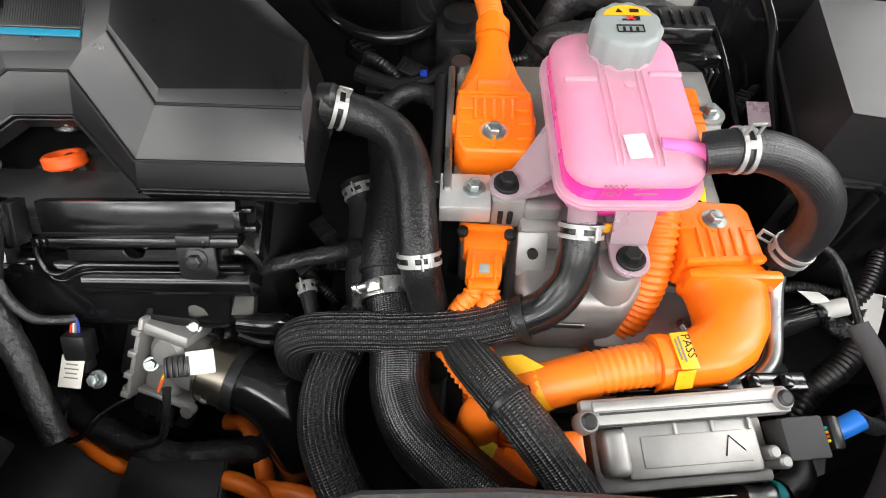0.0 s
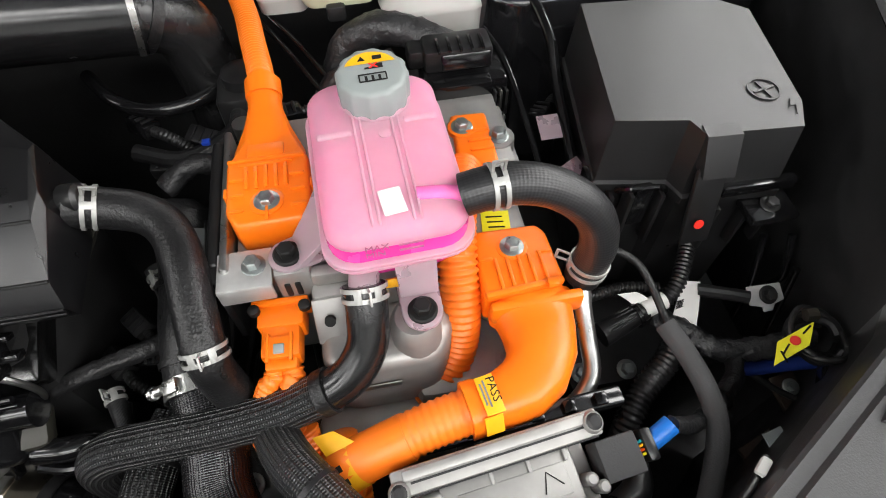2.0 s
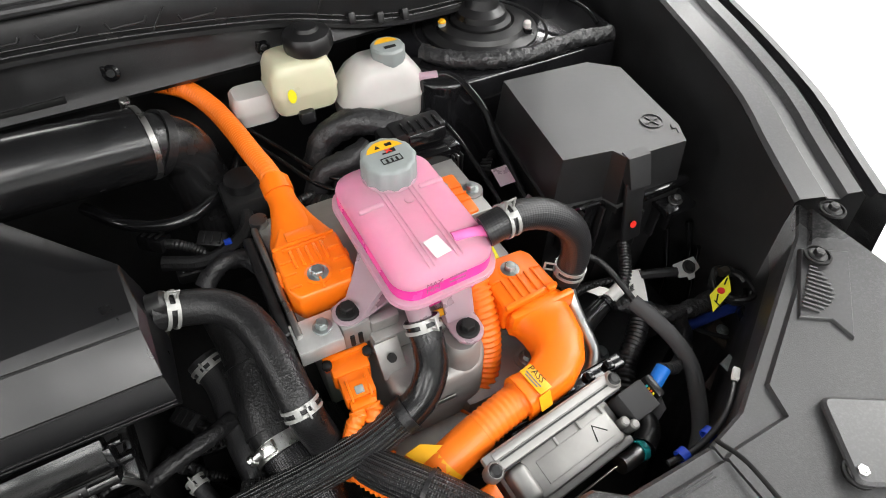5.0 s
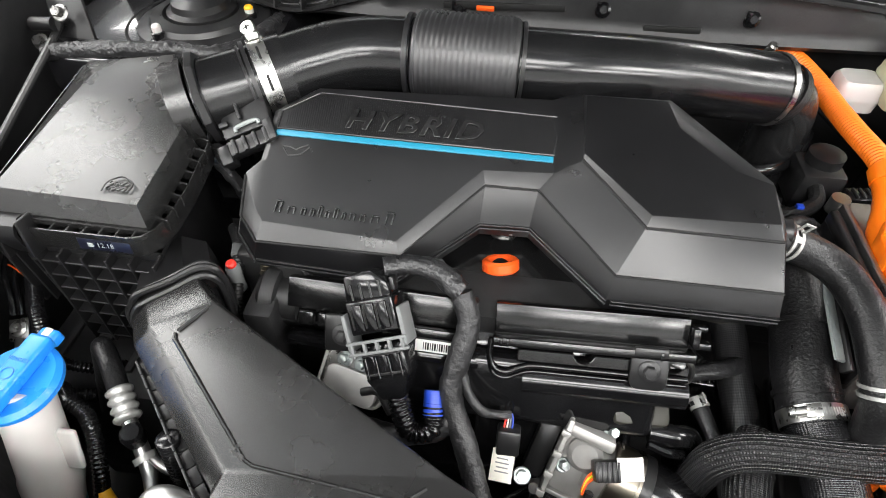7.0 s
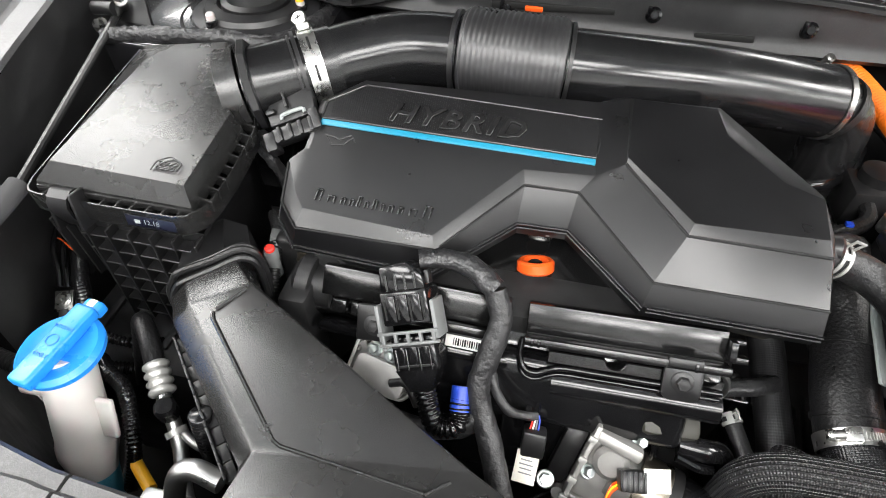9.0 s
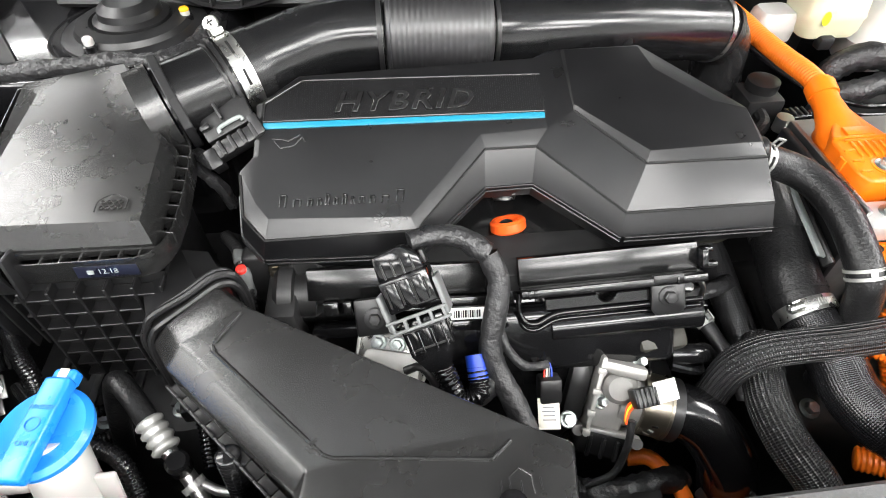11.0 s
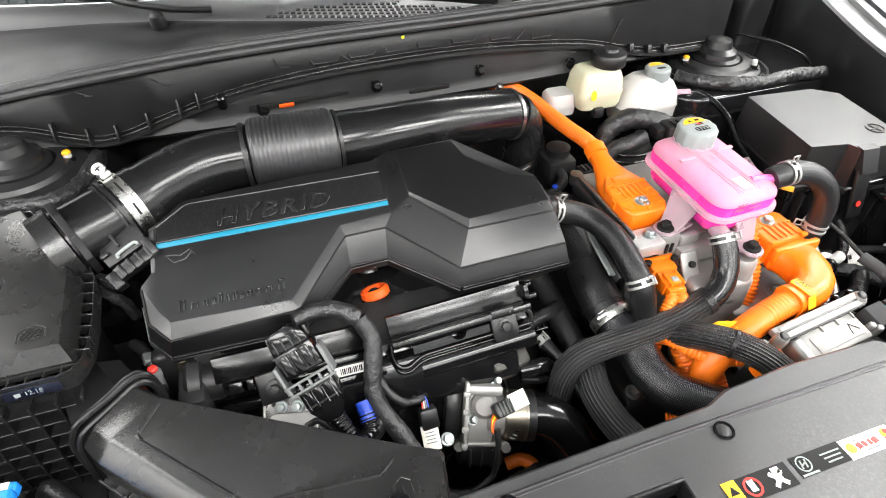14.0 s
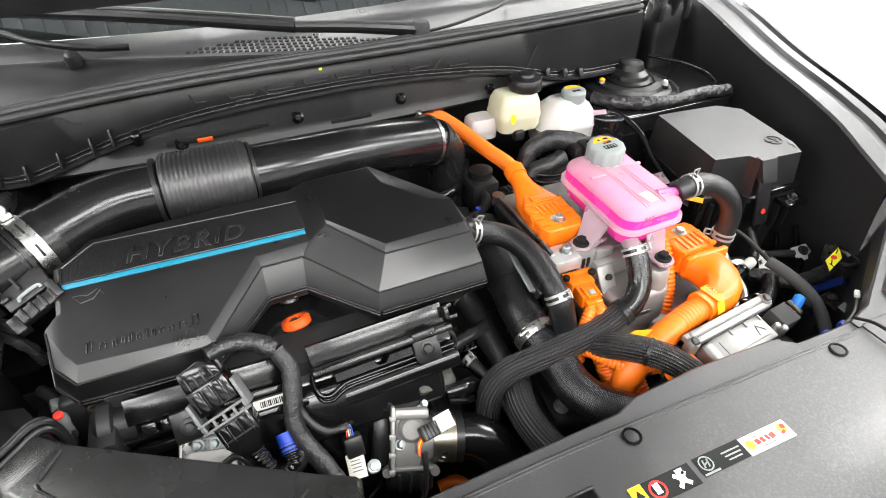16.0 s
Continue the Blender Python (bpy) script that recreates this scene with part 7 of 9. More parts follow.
hose("tank_return_hose", [TM @ V(0.048, -0.059, 0.0200), (0.200, 0.326, 0.963), (0.222, 0.327, 0.962), (0.246, 0.325, 0.955), (0.268, 0.320, 0.941), (0.284, 0.315, 0.920), (0.290, 0.311, 0.893), (0.287, 0.310, 0.868), (0.284, 0.309, 0.850)], 0.0155, FABRIC, "black fabric hose arching from the tank to a metal pipe", clamps=(("spring", 0.13, (0.1, -0.1, 1)), ("spring", 0.93, (-0.9, 0.6, 0.4))), n=20)
hose("metal_pipe", [(0.284, 0.309, 0.851), (0.281, 0.289, 0.835), (0.279, 0.262, 0.822), (0.276, 0.238, 0.812), (0.262, 0.222, 0.806), (0.245, 0.215, 0.80)], 0.0075, ALUM, "bright bent aluminium coolant pipe", "pipe")
hose("sleeved_cable", [(0.300, 0.338, 0.852), (0.320, 0.324, 0.856), (0.338, 0.312, 0.846), (0.345, 0.285, 0.836), (0.347, 0.255, 0.828)], 0.0035, RUBBER, "thin black cable by the battery", "cable")
hose("sleeve_hose", [(0.345, 0.262, 0.829), (0.354, 0.235, 0.824), (0.361, 0.205, 0.816), (0.361, 0.178, 0.806), (0.350, 0.150, 0.792), (0.334, 0.122, 0.774), (0.31, 0.10, 0.745)], 0.0088, FOAM, "dark grey foam sleeve on a cable", "cable", n=16)
hose("corrugated_conduit", [(0.428, 0.376, 0.804), (0.421, 0.360, 0.800), (0.401, 0.326, 0.790), (0.386, 0.311, 0.780), (0.366, 0.303, 0.762)], 0.0076, BLACK, "black corrugated conduit from the battery box", "conduit", ribs=(0.0042, 0.0016))
hose("corrugated_conduit", [(0.295, 0.330, 0.764), (0.313, 0.331, 0.768), (0.350, 0.334, 0.770), (0.385, 0.327, 0.770)], 0.0056, BLACK, "thin black corrugated conduit behind the plug", "conduit", ribs=(0.0036, 0.0012))
hose("corrugated_conduit", [(0.376, 0.266, 0.782), (0.357, 0.248, 0.776), (0.328, 0.227, 0.766), (0.308, 0.205, 0.752), (0.296, 0.185, 0.715)], 0.0112, BLACK, "wide black corrugated conduit low down", "conduit", ribs=(0.005, 0.0018))
hose("taped_loom", [(0.372, 0.300, 0.765), (0.391, 0.276, 0.770), (0.411, 0.256, 0.768), (0.439, 0.249, 0.768), (0.466, 0.246, 0.772), (0.50, 0.25, 0.775)], 0.0108, CREPE, "creased black tape-wrapped loom", "wiring loom", n=16, crinkle=0.16)
hose("taped_loom", [(0.428, 0.246, 0.763), (0.419, 0.228, 0.762), (0.400, 0.214, 0.769), (0.386, 0.204, 0.776), (0.360, 0.190, 0.795), (0.335, 0.181, 0.815), (0.314, 0.180, 0.832)], 0.0088, TAPE, "grey-black taped branch of the loom", "wiring loom", n=14, crinkle=0.10, taper=0.0062)
hose("blue_loom", [(0.43, 0.240, 0.752), (0.444, 0.236, 0.752), (0.475, 0.232, 0.757), (0.505, 0.228, 0.760)], 0.0068, DARKBLUE, "wiring loom in dark blue tape", "wiring loom")
hose("thin_cable", [(0.440, 0.238, 0.748), (0.462, 0.215, 0.744), (0.490, 0.192, 0.742), (0.52, 0.170, 0.738)], 0.0030, BLACK, "thin black cable low by the wing", "cable")
bm = bmesh.new()
band(bm, (0.393, 0.209, 0.772), (0.8, 0.5, -0.3), 0.0090, 0.005, 0.0022)
box(bm, (0.388, 0.196, 0.768), (0.012, 0.014, 0.014), 0.003, pose(0, 0, 0, 20, 0, 30))
solo("loom_clip", bm, BLACK, "black plastic clip on the taped loom", "clip")

# ---- small aluminium inverter by the front panel ----
ecu = thing("pump_inverter", (0.188, 0.165, 0.79), "small cast aluminium pump inverter with grey plug", "inverter")
EM = Matrix.Translation((0.1815, 0.166, 0.839)) @ pose(0, 0, 0, 12, 0, 6.5) @ Matrix.Diagonal((0.93, 1, 1, 1))
em = EM.to_3x3().to_4x4()
bm = bmesh.new()
box(bm, EM @ V(0, 0.016, 0), (0.168, 0.019, 0.010), 0.002, em)
box(bm, EM @ V(0, 0.020, 0.003), (0.150, 0.008, 0.008), 0.002, em)
part("lid", bm, ALU, ecu, "cast aluminium lid with rim")
bm = bmesh.new()
box(bm, EM @ V(0.002, -0.012, -0.021), (0.108, 0.040, 0.036), 0.004, em)
box(bm, EM @ V(0.000, -0.016, -0.040), (0.146, 0.048, 0.036), 0.004, em)
part("case", bm, ALU, ecu, "cast aluminium case")
bm = bmesh.new()
box(bm, EM @ V(0.004, -0.0135, -0.0028), (0.086, 0.022, 0.0022), 0.0008, em)
part("raised_plate", bm, ALU, ecu)
bm = bmesh.new()
box(bm, EM @ V(-0.058, -0.012, -0.015), (0.020, 0.034, 0.030), 0.006, em, 3)
part("rounded_block", bm, ALU, ecu, "rounded cast block")
for k in (-0.010, 0.020, 0.050):
    part("case_rib", box(bmesh.new(), EM @ V(k, 0.0030, -0.0035), (0.003, 0.012, 0.006), 0.001, em), ALU, ecu)
for k in (0.064, 0.071):
    bm = bmesh.new()
    lathe(bm, [(0.005, -0.02), (0.005, 0.0), (0.0035, 0.002)], EM @ Matrix.Translation((k, -0.020 - (k - 0.064), -0.001)), 12)
    part("case_boss", bm, ALU, ecu)
part("lid_groove", box(bmesh.new(), EM @ V(0, 0.0058, -0.002), (0.160, 0.0012, 0.008), 0, em), DARK, ecu, "dark seam under the lid")
part("groove", box(bmesh.new(), EM @ V(0.0, 0.0145, 0.0052), (0.140, 0.0016, 0.0008), 0, em), DARK, ecu)
bm = bmesh.new()
tube(bm, [EM @ V(0.026, -0.020, -0.0014), EM @ V(0.031, -0.006, -0.0014), EM @ V(0.042, -0.017, -0.0014)], 0.0006, 5, smooth_line=False)
part("pen_mark", bm, INK, ecu, "black pen mark")
for x, y in ((-0.080, 0.010), (0.078, 0.016)):
    bm = bmesh.new()
    lathe(bm, [(0.0085, -0.012), (0.0085, 0.006), (0.0070, 0.009)], EM @ Matrix.Translation((x, y, 0)), 16)
    part("screw_boss", bm, ALU, ecu)
    bm = bmesh.new()
    lathe(bm, [(0.0062, 0.008), (0.0062, 0.0105), (0.004, 0.012)], EM @ Matrix.Translation((x, y, 0)), 12)
    part("screw", bm, DARK, ecu, "dark screw")
bm = bmesh.new()
box(bm, EM @ V(0.092, -0.012, -0.014), (0.034, 0.030, 0.028), 0.002, em)
part("plug_housing", bm, FOAM, ecu, "dark grey plug housing")
bm = bmesh.new()
box(bm, EM @ V(0.118, -0.010, -0.012), (0.010, 0.024, 0.024), 0.003, em)
part("plug", bm, BLACK, ecu, "black plug")
for k, mt in enumerate((LEMON, REDOR, YELLOW, TEAL)):
    bm = bmesh.new()
    tube(bm, [EM @ V(0.108, -0.016 + 0.003 * k, -0.006), EM @ V(0.114, -0.015 + 0.003 * k, -0.004), EM @ V(0.120, -0.012 + 0.002 * k, -0.006)], 0.0012, 6, 0.003)
    part("wire", bm, mt, ecu)
bm = bmesh.new()
tube(bm, [EM @ V(0.120, -0.010, -0.010), EM @ V(0.131, -0.006, -0.006), EM @ V(0.142, -0.002, -0.003)], 0.0078, 12, 0.004)
part("blue_tape", bm, MARKBLUE, ecu, "bright blue tape on the cable")
bm = bmesh.new()
tube(bm, [EM @ V(0.055, -0.050, -0.050), EM @ V(0.075, -0.052, -0.056), EM @ V(0.095, -0.050, -0.060), EM @ V(0.115, -0.044, -0.064)], 0.009, 12, 0.004)
part("pipe_stub", bm, ALUM, ecu)
bm = bmesh.new()
band(bm, EM @ V(0.090, -0.051, -0.059), V(1, 0.05, -0.2), 0.0092, 0.007, 0.0016)
part("teal_ring", bm, TEAL, ecu, "teal ring")
bm = bmesh.new()
tube(bm, [EM @ V(0.096, -0.050, -0.060), EM @ V(0.12, -0.040, -0.066), EM @ V(0.13, -0.02, -0.08)], 0.0125, 12, 0.004)
part("elbow", bm, BLACK, ecu)
bm = bmesh.new()
box(bm, EM @ V(-0.093, -0.006, -0.018), (0.024, 0.024, 0.020), 0.003, em)
box(bm, EM @ V(-0.112, -0.008, -0.022), (0.03, 0.020, 0.016), 0.003, em)
part("orange_plug", bm, ORANGE, ecu, "orange plug")
part("brown_label", box(bmesh.new(), EM @ V(0.01, -0.0475, -0.034), (0.06, 0.001, 0.014), 0.0003, em), BRONZE, ecu, "brown type label")
bm = bmesh.new()
box(bm, (0.205, 0.208, 0.822), (0.17, 0.016, 0.010), 0.003, pose(0, 0, 0, 0, 0, 3))
for k in range(6):
    box(bm, (0.14 + 0.026 * k, 0.203 + 0.0014 * k, 0.829), (0.010, 0.010, 0.006), 0.0015)
part("support_rail", bm, GLOSS, ecu, "black support rail")

# orange leads low behind the panel
for pts, r in (([(-0.006, 0.262, 0.79), (0.006, 0.236, 0.805), (0.020, 0.214, 0.804), (0.042, 0.196, 0.800), (0.078, 0.182, 0.798)], 0.0095), ([(0.030, 0.245, 0.79), (0.034, 0.215, 0.76), (0.038, 0.17, 0.725)], 0.015), ([(0.062, 0.235, 0.785), (0.066, 0.205, 0.755), (0.066, 0.165, 0.72)], 0.014), ([(-0.02, 0.17, 0.72), (0.02, 0.15, 0.73), (0.06, 0.14, 0.735)], 0.012)):
    hose("orange_lead", pts, r, ORANGET, "orange high-voltage lead low in the bay", "cable", ribs=(0.005, 0.0014), group="orange leads")
sleeve = thing("yellow_sleeved_plug", (0.06, 0.16, 0.745), "orange lead with a yellow sleeve and white tie", "cable")
bm = bmesh.new()
tube(bm, [(0.0, 0.185, 0.752), (0.03, 0.172, 0.752), (0.055, 0.160, 0.750)], 0.009, 12, 0.005)
part("lead", bm, ORANGET, sleeve)
bm = bmesh.new()
tube(bm, [(0.03, 0.172, 0.752), (0.046, 0.1645, 0.751)], 0.0105, 14, 0.005)
part("sleeve", bm, LEMON, sleeve, "yellow sleeve")
bm = bmesh.new()
box(bm, (0.068, 0.155, 0.75), (0.035, 0.022, 0.02), 0.003, pose(0, 0, 0, 0, 0, -22))
part("plug", bm, ORANGE, sleeve)
solo("cable_tag", box(bmesh.new(), (0.014, 0.221, 0.8145), (0.020, 0.012, 0.0012), 0.0003, pose(0, 0, 0, 15, 0, -50)), WHITE, "white tag on an orange lead", "tag")
for x, y, z in ((-0.125, 0.13, 0.665), (-0.19, 0.14, 0.66), (-0.29, 0.17, 0.64)):
    hose("orange_lead", [(x - 0.05, y + 0.02, z - 0.01), (x, y + 0.01, z + 0.015), (x + 0.03, y - 0.005, z), (x + 0.035, y - 0.02, z - 0.05)], 0.009, ORANGET, "orange high-voltage lead deep behind the panel", "cable", group="orange leads")

# ---- fuse and battery box ----
bat = thing("battery_box", (0.42, 0.46, 0.70), "black plastic fuse and battery box with sloped lid", "battery box")
BT = [(0.322, 0.392), (0.381, 0.381), (0.387, 0.3635), (0.467, 0.357), (0.481, 0.385), (0.502, 0.515), (0.470, 0.545), (0.348, 0.556)]
bm = bmesh.new()
z1 = 0.945
cx, cy = 0.41, 0.46


def grown(k, z, dy=0.0):
    return [V(cx + (x - cx) * k, cy + (y - cy) * k + dy, z) for x, y in BT]


loft(bm, [grown(1.065, 0.875), grown(1.0, z1 - 0.002)], False, True)
bmesh.ops.bevel(bm, geom=[e for e in bm.edges if not e.is_boundary and e.calc_face_angle(0) > radians(20)], offset=0.0065, segments=4, affect="EDGES", profile=0.6, clamp_overlap=True)
part("lid", bm, BATPL, bat, "grained black lid", sharp=30)
bm = bmesh.new()
loft(bm, [grown(1.10, 0.868), grown(1.10, 0.876), grown(1.06, 0.878)], False, False)
part("lid_rim", bm, BLACK, bat, "lid rim", sharp=25)
bm = bmesh.new()
loft(bm, [grown(0.98, 0.70), grown(1.04, 0.870)], True, True)
part("case", bm, BLACK, bat, "black lower case", sharp=30)
for x, y in ((0.345, 0.372), (0.372, 0.368)):
    part("case_rib", box(bmesh.new(), (x, y, 0.84), (0.004, 0.016, 0.07), 0.001), BLACK, bat)
bm = bmesh.new()
box(bm, (0.357, 0.371, 0.855), (0.018, 0.010, 0.05), 0.003)
tube(bm, [(0.335, 0.378, 0.872), (0.345, 0.366, 0.884), (0.368, 0.364, 0.884), (0.378, 0.370, 0.870)], 0.003, 8, 0.004)
part("catch", bm, GLOSS, bat, "gloss black lid catch")
bm = bmesh.new()
box(bm, (0.400, 0.344, 0.874), (0.028, 0.006, 0.080), 0.003, pose(0, 0, 0, -14))
part("cable_shield", bm, BLACK, bat, "black cable shield")
bm = bmesh.new()
lathe(bm, [(0.0046, 0), (0.0046, 0.001)], frame_of((0, -1, 0.3), (0.3970, 0.3345, 0.8615)), 14)
part("red_dot", bm, RED, bat, "small red paint dot")
bm = bmesh.new()
band(bm, (0.4565, 0.4035, z1 - 0.001), (0, 0, 1), 0.0122, 0.001, 0.0016, 32)
box(bm, (0.4565, 0.4035, z1 - 0.001), (0.020, 0.0022, 0.001), 0, pose(0, 0, 0, 0, 0, 12))
box(bm, (0.4565, 0.4035, z1 - 0.001), (0.0022, 0.020, 0.001), 0, pose(0, 0, 0, 0, 0, 12))
part("plus_sign", bm, BLACK, bat, "moulded plus sign")
bm = bmesh.new()
tube(bm, [(0.4705, 0.3875, z1 - 0.0008), (0.4665, 0.3795, z1 - 0.0008), (0.4715, 0.3795, z1 - 0.0008), (0.4675, 0.3705, z1 - 0.0008)], 0.0006, 5, smooth_line=False)
part("flash_sign", bm, BLACK, bat)
bm = bmesh.new()
loft(bm, [[V(0.387, 0.372, z1 - 0.0005), V(0.416, 0.370, z1 - 0.0005), V(0.416, 0.380, z1 - 0.012), V(0.387, 0.380, z1 - 0.012)], [V(0.387, 0.360, z1 - 0.002), V(0.416, 0.358, z1 - 0.002), V(0.416, 0.372, z1 - 0.012), V(0.387, 0.372, z1 - 0.012)], [V(0.388, 0.345, z1 - 0.036), V(0.415, 0.343, z1 - 0.036), V(0.415, 0.356, z1 - 0.036), V(0.388, 0.358, z1 - 0.036)]])
part("lid_tongue", bm, BATPL, bat, "grained tongue of the lid over the cable", sharp=40)
root = thing("bracket_bolt", (0.485, 0.330, 0.845), "black bracket with a dark bolt beside the battery box", "bracket")
part("plate", box(bmesh.new(), (0.485, 0.345, 0.842), (0.045, 0.03, 0.010), 0.003), GLOSS, root)
bm = bmesh.new()
bolt(bm, (0.485, 0.345, 0.847), (0, -0.2, 1), 0.009, 0.0055, 0.006)
part("bolt_head", bm, DARK, root)
move(root, -0.021, -0.006, 0.020)
root = thing("earth_point", (0.484, 0.287, 0.765), "bright earth terminal bolted to the body", "terminal")
bm = bmesh.new()
prism(bm, [(-0.018, 0.010), (-0.016, -0.008), (-0.004, -0.010), (-0.003, -0.015), (0.006, -0.014), (0.008, -0.008), (0.018, -0.004), (0.015, 0.012)], -0.0012, 0.0012, 0.0006, 0, 1, Matrix.Translation((0.484, 0.289, 0.768)) @ pose(0, 0, 0, 32, 0, -6))
part("tab", bm, BRIGHTALU, root, "pale pressed tab")
bm = bmesh.new()
bolt(bm, (0.486, 0.289, 0.770), (0, -0.5, 1), 0.009, 0.0055, 0.006)
part("bolt_head", bm, INK, root)
bm = bmesh.new()
tube(bm, [(0.468, 0.291, 0.768), (0.446, 0.300, 0.768), (0.425, 0.309, 0.766)], 0.0064, 10, 0.005)
part("cable", bm, BLACK, root)
move(root, -0.011, 0.002, 0.017)
# ribs, seams and cables on the front of the battery box
for x in (0.332, 0.420, 0.452, 0.476):
    part("case_rib", box(bmesh.new(), (x, 0.3495 if x > 0.4 else 0.380, 0.835), (0.004, 0.012, 0.060), 0.001), BLACK, bat)
part("lid_step", box(bmesh.new(), (0.452, 0.3515, 0.882), (0.070, 0.010, 0.012), 0.003), GLOSS, bat, "gloss black step below the lid")
part("side_catch", box(bmesh.new(), (0.318, 0.398, 0.862), (0.012, 0.022, 0.030), 0.003), GLOSS, bat, "gloss black side catch")
lamp_br = thing("lamp_bracket", (0.45, 0.18, 0.72), "brown steel bracket with bolts behind the headlamp", "bracket")
bm = bmesh.new()
box(bm, (0.452, 0.172, 0.728), (0.085, 0.030, 0.006), 0.002, pose(0, 0, 0, 12, 0, 18))
box(bm, (0.478, 0.205, 0.735), (0.030, 0.050, 0.006), 0.002, pose(0, 0, 0, 12, 8, 10))
part("plate", bm, BROWN, lamp_br)
for x, y, z in ((0.43, 0.165, 0.733), (0.478, 0.215, 0.742)):
    bm = bmesh.new()
    bolt(bm, (x, y, z), (0, -0.2, 1), 0.008, 0.005, 0.005)
    part("bracket_bolt", bm, BOLT, lamp_br)
plug_ = thing("lamp_plug", (0.40, 0.20, 0.76), "grey-black headlamp plug on its loom", "plug")
part("plug_body", box(bmesh.new(), (0.412, 0.226, 0.772), (0.030, 0.018, 0.018), 0.003, pose(0, 0, 0, 10, 0, -32)), GLOSS, plug_)
for k in range(3):
    part("plug_rib", box(bmesh.new(), (0.405 + 0.007 * k, 0.230 - 0.0044 * k, 0.7815), (0.0025, 0.014, 0.002), 0.0006, pose(0, 0, 0, 10, 0, -32)), GLOSS, plug_)
move(plug_, 0.083, -0.025, 0.008)
# tags, plugs and looms in the right corner


def leaf(corners, t=0.0010):
    """A thin sheet over four corners, slightly bowed."""
    a, b, c, d = [V(*p) for p in corners]
    n = (b - a).cross(d - a).normalized()
    n = n if n.z > 0 else -n
    bm = bmesh.new()
    rows = []
    for k in range(5):
        f = k / 4
        lift = n * (0.0016 * math.sin(math.pi * f))
        p, q = a.lerp(d, f) + lift, b.lerp(c, f) + lift
        rows.append([p, q, q - n * t, p - n * t])
    loft(bm, rows)
    bmesh.ops.recalc_face_normals(bm, faces=bm.faces)
    return bm, n


root = thing("white_tag", (0.400, 0.300, 0.775), "white paper tag with barcode on the loom", "tag")
bm, n_ = leaf([(0.402, 0.321, 0.787), (0.420, 0.318, 0.785), (0.399, 0.276, 0.777), (0.381, 0.290, 0.777)])
part("paper", bm, WHITE, root)
bm = bmesh.new()
for k in range(7):
    box(bm, V(0.389, 0.2965, 0.7812).lerp(V(0.393, 0.303, 0.7826), k / 6) + n_ * 0.0012, (0.008 - 0.002 * (k % 2), 0.0006, 0.0006), 0, pose(0, 0, 0, 10, 0, 10))
part("tag_bars", bm, INK, root, "printed bars")
root = thing("loom_plug", (0.335, 0.293, 0.770), "black ribbed plug with white paper flag", "plug")
PA, PB = V(0.309, 0.286, 0.775), V(0.358, 0.300, 0.781)
bm = bmesh.new()
tube(bm, [PA, PA.lerp(PB, 0.6), PA.lerp(PB, 0.62), PB], 0.0125, 14, 0.006, taper=0.0085)
for k in range(6):
    a = radians(30 + 24 * k)
    d_ = V(0.2, -0.7, 0.7) * math.cos(a) + V(0.25, 0.6, 0.6) * math.sin(a)
    part("plug_rib", box(bmesh.new(), PA.lerp(PB, 0.35) + d_.normalized() * 0.0118, (0.028, 0.0022, 0.003), 0.0008, pose(0, 0, 0, 0, -7, 16)), BLACK, root)
part("plug_body", bm, BLACK, root, sharp=40)
bm = bmesh.new()
band(bm, PA.lerp(PB, 0.78), PB - PA, 0.0104, 0.004, 0.0018)
part("plug_ring", bm, GLOSS, root)
bm, n_ = leaf([(0.334, 0.318, 0.789), (0.352, 0.316, 0.791), (0.362, 0.306, 0.789), (0.345, 0.306, 0.787)])
part("paper_flag", bm, WHITE, root, "white paper flag")
bm = bmesh.new()
tube(bm, [(0.354, 0.300, 0.782), (0.377, 0.306, 0.784)], 0.0088, 14, 0.01)
part("paper_wrap", bm, WHITE, root, "paper flag wrapped round the lead")
root = thing("yellow_tag_loom", (0.45, 0.22, 0.81), "coiled loom with a yellow printed tag", "wiring loom")
for rr, dz_, a0 in ((0.0050, 0.0, 0.0), (0.0034, 0.004, 0.5), (0.0028, -0.004, 0.9), (0.0026, 0.007, 1.3)):
    bm = bmesh.new()
    tube(bm, [V(0.474, 0.232, 0.812 + dz_) + V(0.022 * math.cos(a0 + 0.55 * k), (0.019 + dz_) * math.sin(a0 + 0.55 * k), 0.004 * math.sin(1.3 * k)) for k in range(10)], rr, 8, 0.004)
    part("cable_loop", bm, BLACK, root)
bm = bmesh.new()
tube(bm, [(0.470, 0.250, 0.822), (0.480, 0.249, 0.822)], 0.0056, 10, 0.004)
part("tan_tape", bm, BRONZE, root, "tan tape on the loops")
bm, n_ = leaf([(0.420, 0.212, 0.822), (0.451, 0.220, 0.832), (0.464, 0.238, 0.835), (0.431, 0.230, 0.826)], 0.0014)
part("tag", bm, LEMON, root, "yellow tag with red and black marks")
bm = bmesh.new()
lathe(bm, [(0.0042, 0), (0.0040, 0.0006)], frame_of(n_, V(0.443, 0.2265, 0.8300) + n_ * 0.0008), 12)
part("red_mark", bm, RED, root)
bm = bmesh.new()
for p, a in (((0.434, 0.222, 0.8270), 40), ((0.430, 0.2165, 0.8250), 100), ((0.455, 0.2325, 0.8330), 30)):
    box(bm, V(*p) + n_ * 0.0014, (0.010, 0.0014, 0.0006), 0, pose(0, 0, 0, 8, -14, a))
part("black_marks", bm, INK, root)
solo("barcode_plate", box(bmesh.new(), (0.412, 0.153, 0.789), (0.018, 0.036, 0.002), 0.0004, pose(0, 0, 0, 15, 0, 12)), GREYCAP, "grey printed plate near the headlamp", "plate")
